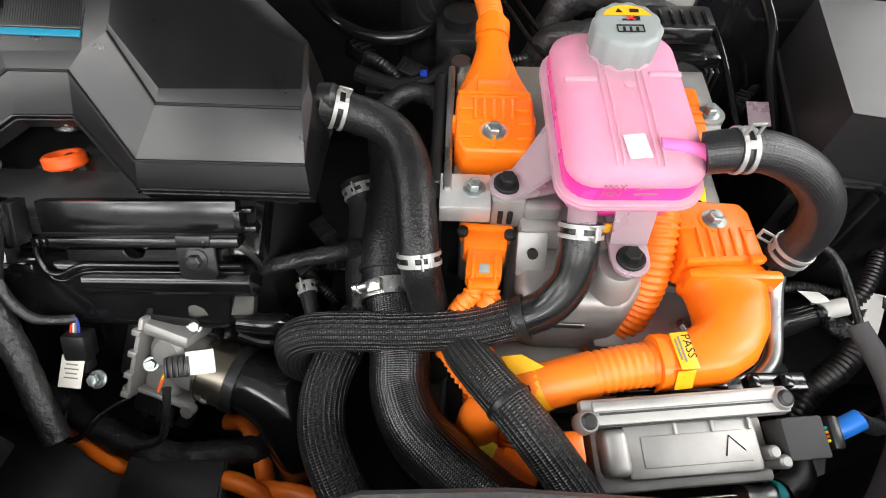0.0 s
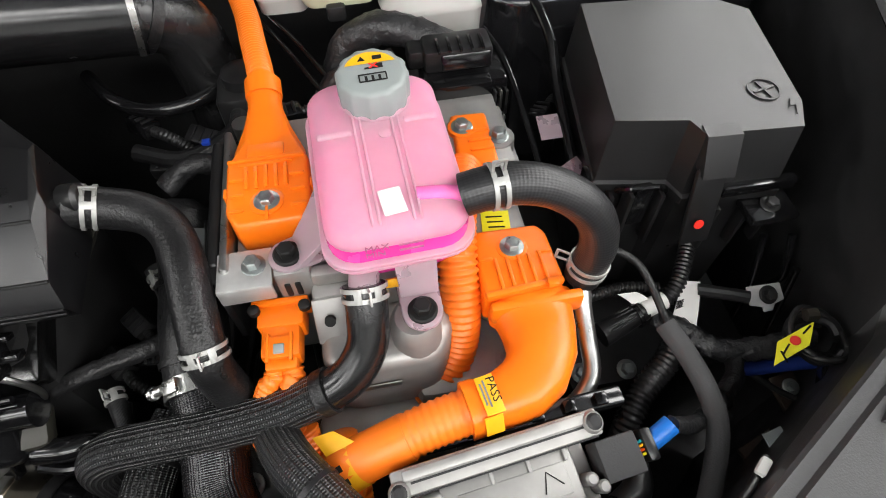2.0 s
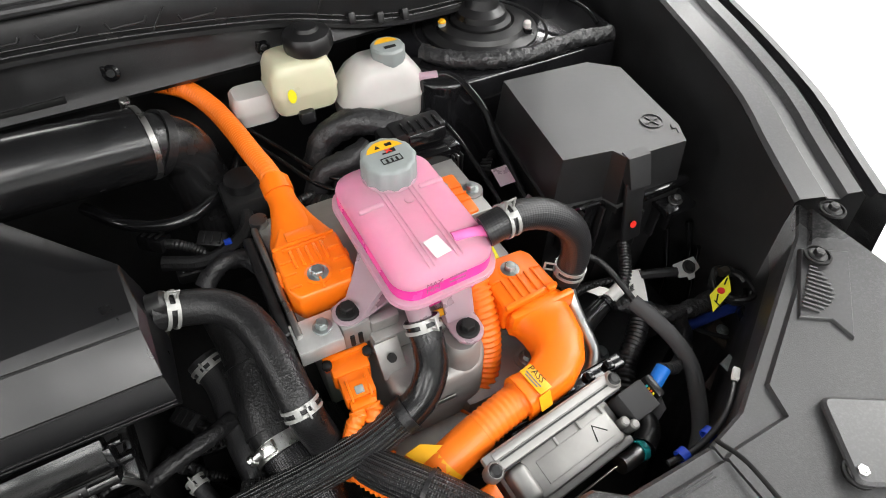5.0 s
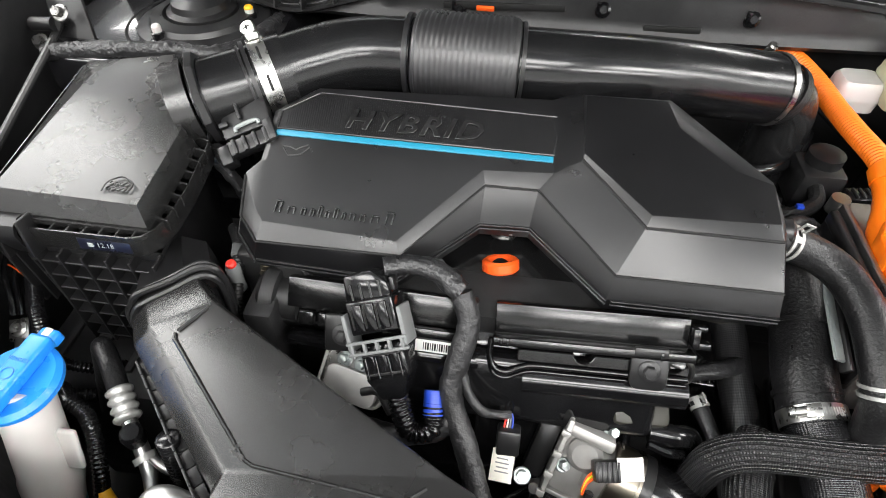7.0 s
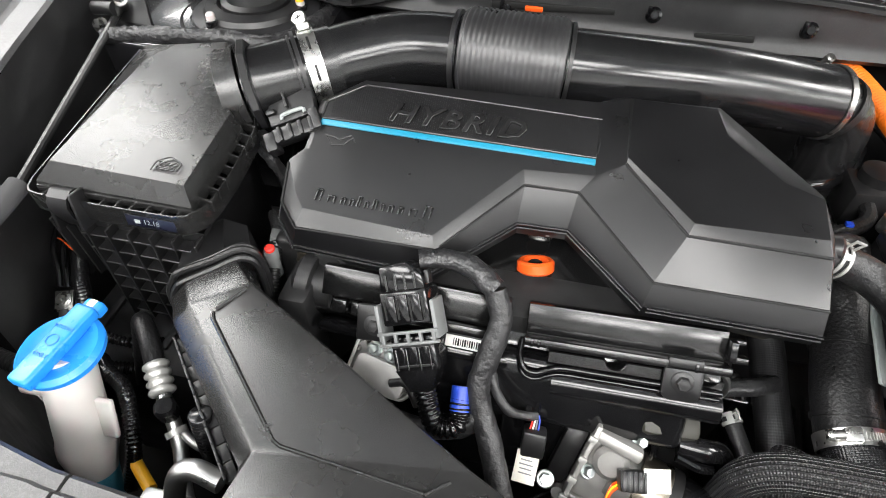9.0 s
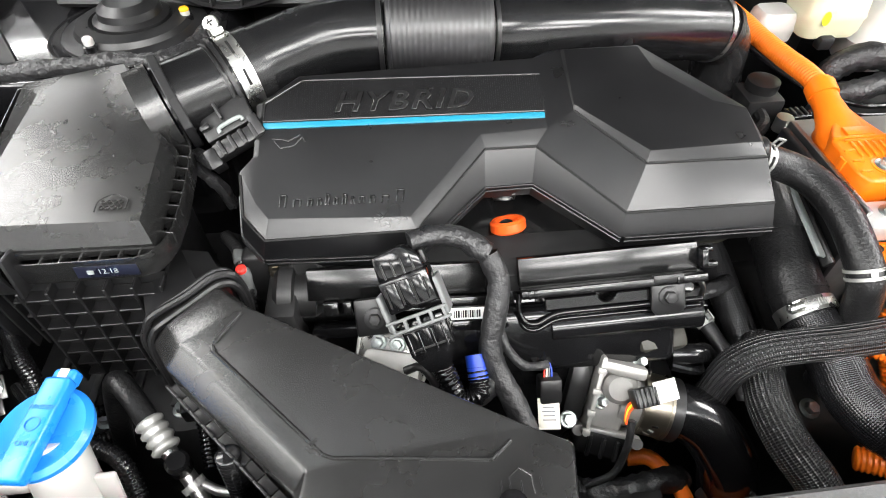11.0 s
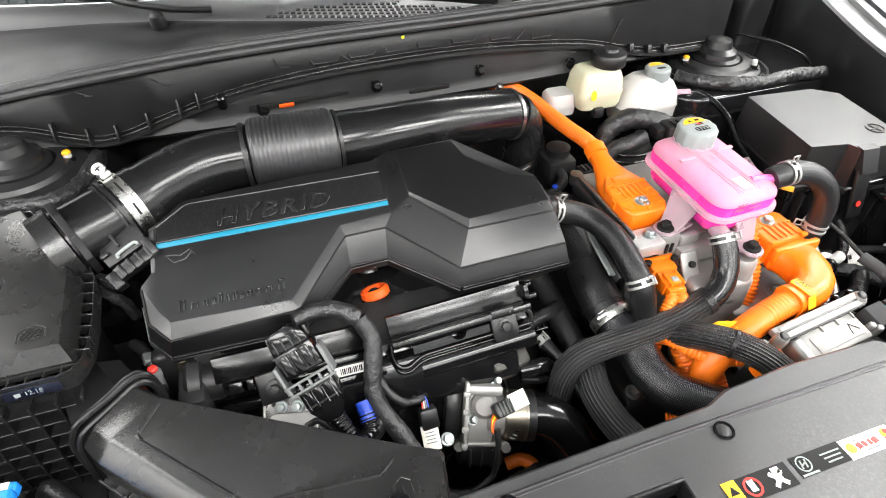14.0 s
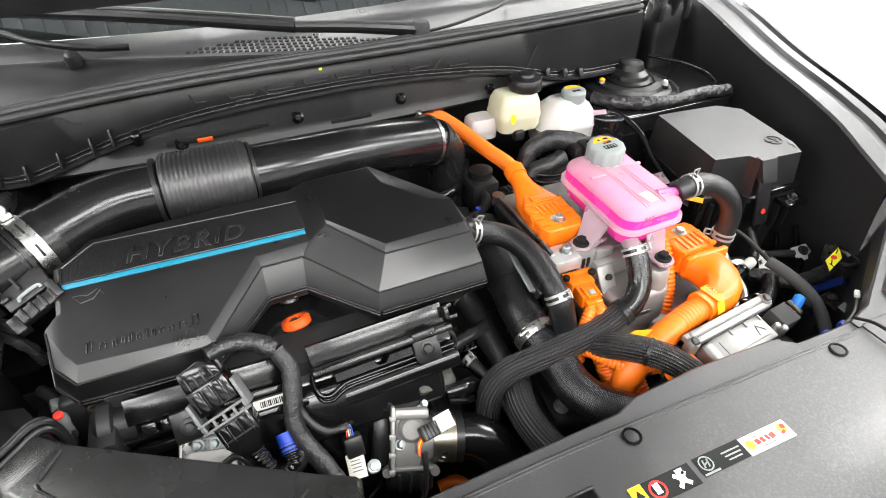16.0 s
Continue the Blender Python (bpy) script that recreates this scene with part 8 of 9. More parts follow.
hose("panel_cable", [(0.235, 0.100, 0.862), (0.265, 0.098, 0.866), (0.30, 0.106, 0.872), (0.33, 0.122, 0.869), (0.355, 0.14, 0.862)], 0.0030, BLACK, "thin black loom along the panel edge", "cable")
for x, y in ((0.25, 0.0995), (0.283, 0.103)):
    solo("blue_band", (lambda b: (band(b, (x, y, 0.8645), (1, 0.15, 0.1), 0.0048, 0.008, 0.0012), b)[1])(bmesh.new()), BLUETAPE, "blue tape band on the thin loom", "tape", "tape bands")
solo("white_plug", box(bmesh.new(), (0.345, 0.133, 0.870), (0.014, 0.007, 0.006), 0.002, pose(0, 0, 0, 0, 0, 38)), WHITE, "small white plug on the thin loom", "plug")
hose("bonnet_cable", [(0.262, 0.090, 0.900), (0.262, 0.06, 0.9125), (0.258, 0.0, 0.912), (0.25, -0.06, 0.905)], 0.002, INK, "thin black cable lying on the panel seam", "cable")

# ---- reservoirs at the bulkhead ----
brk = thing("brake_reservoir", (0.105, 0.655, 0.90), "ivory brake fluid reservoir with black cap", "reservoir")
bm = bmesh.new()
loft(bm, [[V(0.118 + (x - 0.118) * k, 0.672 + (y - 0.672) * k, z + 0.006) for x, y in rounded(0.078, 0.158, 0.640, 0.704, 0.014, 4)] for z, k in ((0.912, 0.94), (0.920, 1.02), (0.935, 1.04), (0.939, 1.07), (0.943, 1.04), (0.962, 0.98), (0.973, 0.86), (0.977, 0.7))])
part("bowl", bm, IVORY, brk, "translucent ivory bowl", sharp=40)
bm = bmesh.new()
loft(bm, [[V(0.055 + (x - 0.055) * k, 0.68 + (y - 0.68) * k, z) for x, y in rounded(0.030, 0.084, 0.66, 0.705, 0.012, 4)] for z, k in ((0.905, 0.96), (0.918, 1.0), (0.921, 1.05), (0.925, 1.0), (0.937, 0.95), (0.942, 0.8))])
part("side_bowl", bm, MILK, brk, "translucent side bowl", sharp=40)
bm = bmesh.new()
lathe(bm, [(0.022, 0), (0.022, 0.008), (0.028, 0.010), (0.030, 0.014), (0.030, 0.026), (0.027, 0.031), (0.015, 0.034), (0.013, 0.038), (0.006, 0.039)], Matrix.Translation((0.137, 0.672, 0.974)), 36, 0.01)
part("cap", bm, BLACK, brk, "black ridged cap", )
bm = bmesh.new()
lathe(bm, [(0.007, 0), (0.007, 0.001)], frame_of((0, -1, 0.15), (0.098, 0.6375, 0.947)) @ Matrix.Diagonal((0.75, 1.25, 1, 1)), 16)
part("yellow_dot", bm, LEMON, brk, "yellow round sticker")
bm = bmesh.new()
box(bm, (0.112, 0.640, 0.914), (0.020, 0.016, 0.018), 0.004)
part("level_plug", bm, BLACK, brk, "black level sensor plug")

exp_ = thing("small_coolant_tank", (0.20, 0.67, 0.88), "milky white coolant tank with grey cap and pink fluid", "coolant tank")
bm = bmesh.new()
ZR = [(0.872, 0.96), (0.880, 1.04), (0.904, 1.06), (0.908, 1.10), (0.912, 1.05), (0.928, 0.96), (0.943, 0.78), (0.955, 0.52)]
loft(bm, [[V(0.222 + (x - 0.222) * k, 0.665 + (y - 0.665) * k, z) for x, y in rounded(0.164, 0.280, 0.628, 0.704, 0.028, 6)] for z, k in ZR])
part("bowl", bm, MILK, exp_, "milky translucent bowl", sharp=50)
bm = bmesh.new()
lathe(bm, [(0.022, 0), (0.0222, 0.004), (0.0222, 0.018), (0.020, 0.021), (0.018, 0.0215)], Matrix.Translation((0.236, 0.662, 0.948)), 36, 0.012)
c2 = part("cap", bm, GREYCAP, exp_, "grey ridged cap")
bm = bmesh.new()
pts = [V(0.236, 0.662, 0.9699) + V(0.0165 * math.cos(a), 0.0165 * math.sin(a), 0) for a in [radians(15 + 150 * k / 14) for k in range(15)]]
bm.faces.new([bm.verts.new(p) for p in pts])
part("yellow_print", bm, YELLOW, c2, smooth=False)
bm = bmesh.new()
box(bm, (0.236, 0.654, 0.970), (0.016, 0.006, 0.0004), 0)
part("black_print", bm, INK, c2, smooth=False)
bm = bmesh.new()
tube(bm, [(0.262, 0.642, 0.924), (0.280, 0.637, 0.924), (0.293, 0.634, 0.924)], 0.0068, 12, 0.004)
part("pink_outlet", bm, PINKTOP, exp_, "pink side outlet")
hose("tank_vent_line", [(0.290, 0.635, 0.924), (0.306, 0.626, 0.926), (0.318, 0.600, 0.920), (0.324, 0.560, 0.905), (0.322, 0.52, 0.88), (0.320, 0.47, 0.86), (0.318, 0.42, 0.84)], 0.0055, GLOSS, "thin gloss black coolant line", "pipe")
for x, y, z, a in ((0.300, 0.468, 0.872, 0), (0.318, 0.425, 0.85, 30)):
    solo("pale_tag", box(bmesh.new(), (x, y, z), (0.022, 0.026, 0.0012), 0.0004, pose(0, 0, 0, 20, 0, a)), PALEPINK, "pale paper tag on the coolant line", "tag", "pale tags")

bm, n_ = leaf([(0.283, 0.392, 0.880), (0.300, 0.372, 0.880), (0.305, 0.377, 0.885), (0.288, 0.398, 0.885)], 0.0012)
solo("yellow_strip", bm, YELLOW, "yellow label strip on the loom behind the hose", "label")

# dark looms and valve block between bulkhead and tank
hose("taped_loom", [(0.10, 0.60, 0.86), (0.118, 0.606, 0.895), (0.150, 0.604, 0.912), (0.185, 0.592, 0.910), (0.215, 0.575, 0.90), (0.235, 0.560, 0.88)], 0.0165, TAPE, "thick black taped loom before the reservoirs", "wiring loom", n=14, crinkle=0.09)
hose("taped_loom", [(0.085, 0.560, 0.85), (0.10, 0.566, 0.878), (0.13, 0.566, 0.885), (0.165, 0.572, 0.892)], 0.0145, TAPE, "black taped loom behind the inverter", "wiring loom", crinkle=0.09)
blk = thing("brake_unit", (0.22, 0.55, 0.80), "black brake hydraulic unit with plug", "brake unit")
bm = bmesh.new()
box(bm, (0.230, 0.552, 0.868), (0.085, 0.055, 0.05), 0.006)
box(bm, (0.225, 0.528, 0.880), (0.060, 0.02, 0.03), 0.004)
part("unit", bm, GLOSS, blk)
for k in range(4):
    part("rib", box(bmesh.new(), (0.252 + 0.006 * k, 0.524, 0.865), (0.003, 0.012, 0.03), 0.0008), CLAMP if k == 2 else BLACK, blk)
bm = bmesh.new()
bolt(bm, (0.262, 0.520, 0.845), (0, -0.3, 1), 0.009, 0.006, 0.006)
part("unit_bolt", bm, STEEL, blk)
bm = bmesh.new()
box(bm, (0.150, 0.560, 0.845), (0.09, 0.06, 0.05), 0.008)
part("valve_block", bm, DARK, blk)
act = thing("actuator", (-0.01, 0.585, 0.86), "dark actuator with round top behind the inverter", "actuator")
bm = bmesh.new()
box(bm, (0.005, 0.575, 0.862), (0.05, 0.05, 0.05), 0.006)
lathe(bm, [(0.020, 0), (0.020, 0.012), (0.012, 0.015)], Matrix.Translation((0.008, 0.58, 0.887)), 18)
part("body", bm, BLACK, act)
bm = bmesh.new()
tube(bm, [(-0.10, 0.52, 0.865), (-0.06, 0.505, 0.862), (-0.03, 0.51, 0.865), (-0.005, 0.53, 0.868), (0.0, 0.56, 0.87)], 0.0085, 10, 0.006)
part("rubber_line", bm, RUBBER, act)
part("blue_clip", box(bmesh.new(), (-0.03, 0.511, 0.873), (0.008, 0.007, 0.006), 0.001), BLUETAPE, act, "small blue clip")
hose("taped_loom", [(-0.07, 0.47, 0.86), (-0.045, 0.485, 0.87), (-0.02, 0.49, 0.862), (0.0, 0.47, 0.85)], 0.010, TAPE, "crinkled black taped loom beside the cover", "wiring loom")
hose("crinkled_seal", [(0.295, 0.680, 0.935), (0.318, 0.642, 0.937), (0.372, 0.612, 0.938), (0.43, 0.603, 0.938), (0.50, 0.608, 0.938), (0.56, 0.602, 0.936)], 0.0115, CREPE, "crinkled black tape-wrapped loom along the tower", "wiring loom", n=12)
hose("crinkled_seal", [(-0.93, 0.575, 0.948), (-0.88, 0.583, 0.952), (-0.808, 0.592, 0.952), (-0.764, 0.598, 0.952), (-0.725, 0.596, 0.950), (-0.697, 0.625, 0.948), (-0.684, 0.670, 0.947), (-0.682, 0.72, 0.94)], 0.0105, CREPE, "crinkled black tape-wrapped loom along the tower", "wiring loom", n=12)
hose("drain_line", [(0.555, 0.63, 0.94), (0.553, 0.66, 0.95), (0.535, 0.72, 0.955), (0.50, 0.775, 0.955)], 0.003, GLOSS, "thin gloss black line beside the strut tower", "pipe")

# side plate by the cover
root = thing("heat_shield", (-0.02, 0.40, 0.80), "narrow grey plate between the hoses", "plate")
part("plate", box(bmesh.new(), (-0.034, 0.366, 0.862), (0.012, 0.085, 0.004), 0.0015, pose(0, 0, 0, 14, 25, 4)), GREYCAP, root, "pale grey plate face")
part("plate_edge", box(bmesh.new(), (-0.027, 0.366, 0.858), (0.006, 0.10, 0.012), 0.002, pose(0, 0, 0, 14, 25, 4)), BLACK, root, "black plate edge")

# ---- washer bottle ----
wsh = thing("washer_bottle", (-0.72, 0.155, 0.72), "milky washer bottle neck with bright blue cap", "washer bottle")
WM = Matrix.Translation((-0.729, 0.182, 0.881)) @ pose(0, 0, 0, 3, -1.7, 0)
NM = Matrix.Translation((-0.731, 0.184, 0.880)) @ pose(0, 0, 0, -22, -2.3, 0)
nm = NM.to_3x3().to_4x4()
bm = bmesh.new()
lathe(bm, [(0.0205, -0.135), (0.0230, -0.118), (0.0255, -0.108), (0.0255, -0.098), (0.0240, -0.092), (0.0228, -0.05), (0.0222, -0.010), (0.0222, 0.0)], NM, 32)
part("neck", bm, MILK, wsh, "milky translucent filler neck", sharp=50)
bm = bmesh.new()
lathe(bm, [(0.0200, -0.20), (0.0208, -0.134)], NM, 28)
part("fluid", bm, WASHBLUE, wsh, "blue washer fluid line")
part("neck_tab", box(bmesh.new(), NM @ V(0.028, 0.0, -0.066), (0.020, 0.006, 0.042), 0.003, nm, 3), MILK, wsh)
bm = bmesh.new()
box(bm, NM @ V(-0.033, -0.004, -0.044), (0.032, 0.014, 0.010), 0.004, nm, 3)
part("neck_tab", bm, MILK, wsh)
bm = bmesh.new()
lathe(bm, [(0.030, -0.006), (0.0355, -0.001), (0.036, 0.004), (0.032, 0.008), (0.0245, 0.0045), (0.004, 0.004)], WM, 48)
cap3 = part("cap", bm, BLUECAP, wsh, "bright blue dished cap")
RIBM = WM @ pose(0, 0, 0, 0, 0, 82)
rb = RIBM.to_3x3().to_4x4()
bm = bmesh.new()
box(bm, RIBM @ V(0.0, 0, 0.011), (0.078, 0.0205, 0.013), 0.003, rb, 3)
box(bm, RIBM @ V(0.042, 0, 0.007), (0.012, 0.0185, 0.012), 0.003, rb, 3)
part("grip_bar", bm, BLUECAP, cap3)
part("white_mark", box(bmesh.new(), RIBM @ V(0.0435, 0, 0.0133), (0.007, 0.007, 0.0006), 0, rb), WHITE, cap3, "small white mark")
text_part("cap_word", "WASHER", 0.0050, WM @ Matrix.Translation((-0.0080, 0.0135, 0.0178)) @ pose(0, 0, 0, 0, 0, -8), MARKBLUE, cap3, "moulded word", 0.0003)
text_part("cap_word", "ONLY", 0.0054, WM @ Matrix.Translation((-0.0080, -0.014, 0.0178)) @ pose(0, 0, 0, 0, 0, -8), MARKBLUE, cap3, "moulded word", 0.0003)
bm = bmesh.new()
band(bm, WM @ V(0.0, 0.001, 0.0178), WM.to_3x3() @ V(0, 0, 1), 0.005, 0.001, 0.0006, 14)
part("wash_sign", bm, MARKBLUE, cap3)
hose("corrugated_conduit", [(-0.89, 0.40, 0.80), (-0.859, 0.345, 0.82), (-0.829, 0.302, 0.822), (-0.803, 0.268, 0.815), (-0.79, 0.235, 0.79), (-0.785, 0.21, 0.74)], 0.0075, GLOSS, "black corrugated conduit beside the washer neck", "conduit", ribs=(0.0042, 0.0014))
hose("corrugated_conduit", [(-0.765, 0.225, 0.79), (-0.735, 0.205, 0.81), (-0.712, 0.194, 0.812), (-0.695, 0.177, 0.808), (-0.685, 0.150, 0.78), (-0.69, 0.13, 0.74)], 0.0068, GLOSS, "black corrugated conduit with a clip beside the washer neck", "conduit", ribs=(0.0042, 0.0014))
hose("yellow_wire", [(-0.688, 0.147, 0.770), (-0.674, 0.137, 0.770), (-0.655, 0.124, 0.770)], 0.0058, YELLOW, "short wire in deep yellow tape", "wire")
hose("thin_metal_pipe", [(-0.639, 0.169, 0.803), (-0.618, 0.160, 0.80), (-0.597, 0.162, 0.80), (-0.58, 0.178, 0.795)], 0.0042, ALUM, "thin bent aluminium pipe", "pipe")
hose("corrugated_conduit", [(-0.90, 0.21, 0.79), (-0.86, 0.20, 0.80), (-0.81, 0.195, 0.795), (-0.765, 0.20, 0.77)], 0.0085, BLACK, "black corrugated conduit under the filter box", "conduit", ribs=(0.0042, 0.0014))

# ---- air conditioning lines ----
ac = thing("air_conditioning_line", (-0.66, 0.20, 0.78), "aluminium air conditioning line with black valve cap", "pipe")
bm = bmesh.new()
tube(bm, [(-0.742, 0.235, 0.74), (-0.732, 0.252, 0.80), (-0.716, 0.250, 0.838), (-0.700, 0.236, 0.840), (-0.681, 0.213, 0.832)], 0.0096, 14, 0.005)
part("rubber_hose", bm, RUBBER, ac)
bm = bmesh.new()
tube(bm, [(-0.682, 0.214, 0.831), (-0.663, 0.190, 0.821)], 0.0108, 18, ribs=(0.0085, 0.0024))
part("crimp", bm, SILVER, ac, "crimped aluminium sleeve", sharp=50)
bm = bmesh.new()
tube(bm, [(-0.663, 0.190, 0.821), (-0.652, 0.178, 0.812), (-0.643, 0.167, 0.802), (-0.634, 0.153, 0.792), (-0.622, 0.132, 0.785), (-0.605, 0.112, 0.788)], 0.0068, 14, 0.004)
tube(bm, [(-0.600, 0.10, 0.82), (-0.598, 0.118, 0.845), (-0.585, 0.124, 0.852), (-0.560, 0.120, 0.850)], 0.0085, 14, 0.004)
part("metal_line", bm, ALUM, ac, "bent aluminium line")
bm = bmesh.new()
lathe(bm, [(0.0085, 0), (0.0100, 0.003), (0.0100, 0.017), (0.0075, 0.020)], frame_of((0.1, -0.1, 1), (-0.652, 0.178, 0.812)), 18, 0.02)
part("valve_cap", bm, GLOSS, ac, "black valve cap")
bm = bmesh.new()
band(bm, (-0.643, 0.167, 0.802), (0.6, -0.6, -0.5), 0.0070, 0.006, 0.003)
part("line_ring", bm, SILVER, ac, "bright ring on the line")
bm = bmesh.new()
box(bm, (-0.61, 0.10, 0.80), (0.05, 0.03, 0.04), 0.006)
part("flange_block", bm, ALUM, ac, "aluminium flange block")
for dx in (-0.014, 0.012):
    bm = bmesh.new()
    bolt(bm, (-0.61 + dx, 0.095, 0.82), (0, 0, 1), 0.008, 0.006, 0.006)
    part("flange_bolt", bm, INK, ac, "black flange bolt")
hose("corrugated_conduit", [(-0.60, 0.165, 0.86), (-0.600, 0.158, 0.82), (-0.602, 0.15, 0.76), (-0.61, 0.14, 0.70)], 0.009, GLOSS, "gloss black corrugated conduit under the duct", "conduit", ribs=(0.0046, 0.0018))

# ---- multi-pin plug and loom in front of the engine ----
mp = thing("loom_connector", (-0.45, 0.28, 0.86), "large black multi-pin connector with grey lever", "connector")
A, B = V(-0.465, 0.312, 0.916), V(-0.430, 0.244, 0.838)
dz = (B - A).normalized()
sx = dz.cross(V(-0.2, -0.75, 0.65)).normalized()
ny = sx.cross(dz)
ny = ny if ny.z > 0 else -ny
CMX = Matrix((sx, dz, ny)).transposed().to_4x4()
CM = Matrix.Translation(A) @ CMX
if CMX.determinant() < 0:
    CMX = Matrix((-sx, dz, ny)).transposed().to_4x4()
    CM = Matrix.Translation(A) @ CMX
bm = bmesh.new()
prism(bm, [(-0.020, 0.008), (-0.008, -0.004), (0.020, -0.002), (0.022, 0.022), (-0.022, 0.022)], -0.010, 0.012, 0.003, 0, 2, CM)
part("wire_cover", bm, GLOSS, mp, "angled wire cover")
for k in (-0.013, -0.004, 0.005, 0.014):
    part("cover_rib", box(bmesh.new(), CM @ V(k, 0.013, 0.0125), (0.0016, 0.014, 0.0016), 0.0004, CMX, 1), BLACK, mp)
part("cover_clip", box(bmesh.new(), CM @ V(-0.0225, 0.012, 0.002), (0.004, 0.012, 0.010), 0.0012, CMX), BLACK, mp)
for k in range(4):
    part("slot", box(bmesh.new(), CM @ V(-0.018 + 0.012 * k, 0.0365, 0.0146), (0.0016, 0.018, 0.0012), 0, CMX), INK, mp)
for k in (-0.016, -0.006, 0.006, 0.016):
    part("socket_rib", box(bmesh.new(), CM @ V(k, 0.082, 0.0135), (0.0018, 0.020, 0.0018), 0.0005, CMX, 1), GLOSS, mp)
for j in (0.070, 0.088):
    part("socket_step", box(bmesh.new(), CM @ V(0, j, 0.0125), (0.036, 0.0022, 0.0026), 0.0006, CMX, 1), BLACK, mp)
bm = bmesh.new()
box(bm, CM @ V(0, 0.036, 0), (0.045, 0.030, 0.028), 0.002, CMX)
for k in (-0.012, 0, 0.012):
    box(bm, CM @ V(k, 0.036, 0.0145), (0.009, 0.024, 0.003), 0.0008, CMX)
part("header", bm, GLOSS, mp)
bm = bmesh.new()
for k in (-1, 1):
    box(bm, CM @ V(k * 0.0265, 0.048, 0.004), (0.004, 0.034, 0.024), 0.0012, CMX)
box(bm, CM @ V(0, 0.057, 0.016), (0.058, 0.0028, 0.004), 0.001, CMX)
box(bm, CM @ V(0, 0.067, 0.016), (0.058, 0.0028, 0.004), 0.001, CMX)
for k in (-0.024, -0.012, 0, 0.012, 0.024):
    box(bm, CM @ V(k, 0.062, 0.016), (0.003, 0.010, 0.004), 0.0008, CMX)
part("lever", bm, LEVER, mp, "grey locking lever")
bm = bmesh.new()
box(bm, CM @ V(0, 0.078, -0.002), (0.042, 0.032, 0.026), 0.003, CMX)
for k in (-0.012, 0, 0.012):
    box(bm, CM @ V(k, 0.078, 0.0115), (0.008, 0.024, 0.003), 0.0008, CMX)
loft(bm, [[CM @ V(x, y_, z) for x, z in ((-w, -h), (w, -h), (w, h), (-w, h))] for y_, w, h in ((0.092, 0.020, 0.012), (0.112, 0.010, 0.010))])
part("socket", bm, GLOSS, mp, "black socket")
bm = bmesh.new()
e0 = CM @ V(0, 0.108, 0)
tube(bm, [e0, e0 + dz * 0.02, e0 + dz * 0.034 + V(0.004, 0, -0.006), e0 + dz * 0.036 + V(0.022, 0.004, -0.004), e0 + dz * 0.03 + V(0.024, 0.02, 0.004)], 0.0092, 14, ribs=(0.0046, 0.0020))
part("conduit", bm, GLOSS, mp, "black corrugated conduit", sharp=60)
bm = bmesh.new()
tube(bm, [e0 + dz * 0.032 + V(0.024, 0.012, 0.0), e0 + dz * 0.024 + V(0.025, 0.026, 0.006)], 0.0094, 14, 0.004)
part("blue_tape", bm, BLUETAPE, mp, "bright blue tape")
loom = [(-0.452, 0.318, 0.920), (-0.432, 0.324, 0.920), (-0.405, 0.325, 0.914), (-0.382, 0.314, 0.902), (-0.373, 0.298, 0.882), (-0.378, 0.276, 0.856), (-0.383, 0.258, 0.832), (-0.376, 0.242, 0.812), (-0.364, 0.222, 0.795), (-0.350, 0.195, 0.772), (-0.335, 0.165, 0.745)]
hose("taped_loom", loom[:4], 0.0085, CREPE, "crinkled tape-wrapped start of the loom", "wiring loom", n=16, taper=0.0105, crinkle=0.09)
hose("taped_loom", loom[3:], 0.0102, TAPE, "thick grey-black cloth-taped loom", "wiring loom", n=16, taper=0.0118, crinkle=0.055)
hose("taped_loom", [(-0.378, 0.246, 0.815), (-0.390, 0.232, 0.800), (-0.42, 0.225, 0.795), (-0.45, 0.225, 0.795), (-0.48, 0.235, 0.79)], 0.0095, TAPE, "cloth-taped branch of the loom", "wiring loom", crinkle=0.09)
hose("taped_loom", [(-0.374, 0.268, 0.845), (-0.366, 0.256, 0.830), (-0.352, 0.248, 0.815), (-0.335, 0.252, 0.805), (-0.326, 0.256, 0.80)], 0.0042, TAPE, "thin taped branch of the loom", "wiring loom")
sp = thing("sensor_connector", (-0.325, 0.235, 0.77), "black sensor plug with coloured wires and paper tag", "connector")
bm = bmesh.new()
box(bm, (-0.325, 0.240, 0.782), (0.022, 0.020, 0.026), 0.003, pose(0, 0, 0, -35, 0, 0))
box(bm, (-0.325, 0.229, 0.768), (0.017, 0.016, 0.016), 0.003, pose(0, 0, 0, -35, 0, 0))
part("plug_body", bm, BLACK, sp)
for k, mt in enumerate((RED, CREAM, GREYINK, BLUETAPE)):
    bm = bmesh.new()
    tube(bm, [(-0.330 + 0.0025 * k, 0.246, 0.793), (-0.329 + 0.0022 * k, 0.252, 0.799), (-0.327 + 0.001 * k, 0.256, 0.803)], 0.0009, 6, 0.003)
    part("wire", bm, mt, sp)
part("paper_tag", box(bmesh.new(), (-0.3285, 0.218, 0.773), (0.021, 0.029, 0.001), 0.0003, pose(0, 0, 0, 30, 0, -4)), CREAM, sp, "cream paper tag")
bm = bmesh.new()
for k in range(5):
    box(bm, (-0.3285, 0.2265 - 0.0034 * k, 0.7785 - 0.0020 * k), (0.013 - 0.002 * (k % 2), 0.0012, 0.0006), 0, pose(0, 0, 0, 30, 0, -4))
part("tag_bars", bm, GREYINK, sp)
solo("flange_bolt", (lambda b: (bolt(b, (-0.309, 0.2155, 0.763), (0, -0.5, 0.9), 0.0085, 0.006, 0.007), b)[1])(bmesh.new()), BOLT, "zinc flange bolt beside the sensor", "bolt")

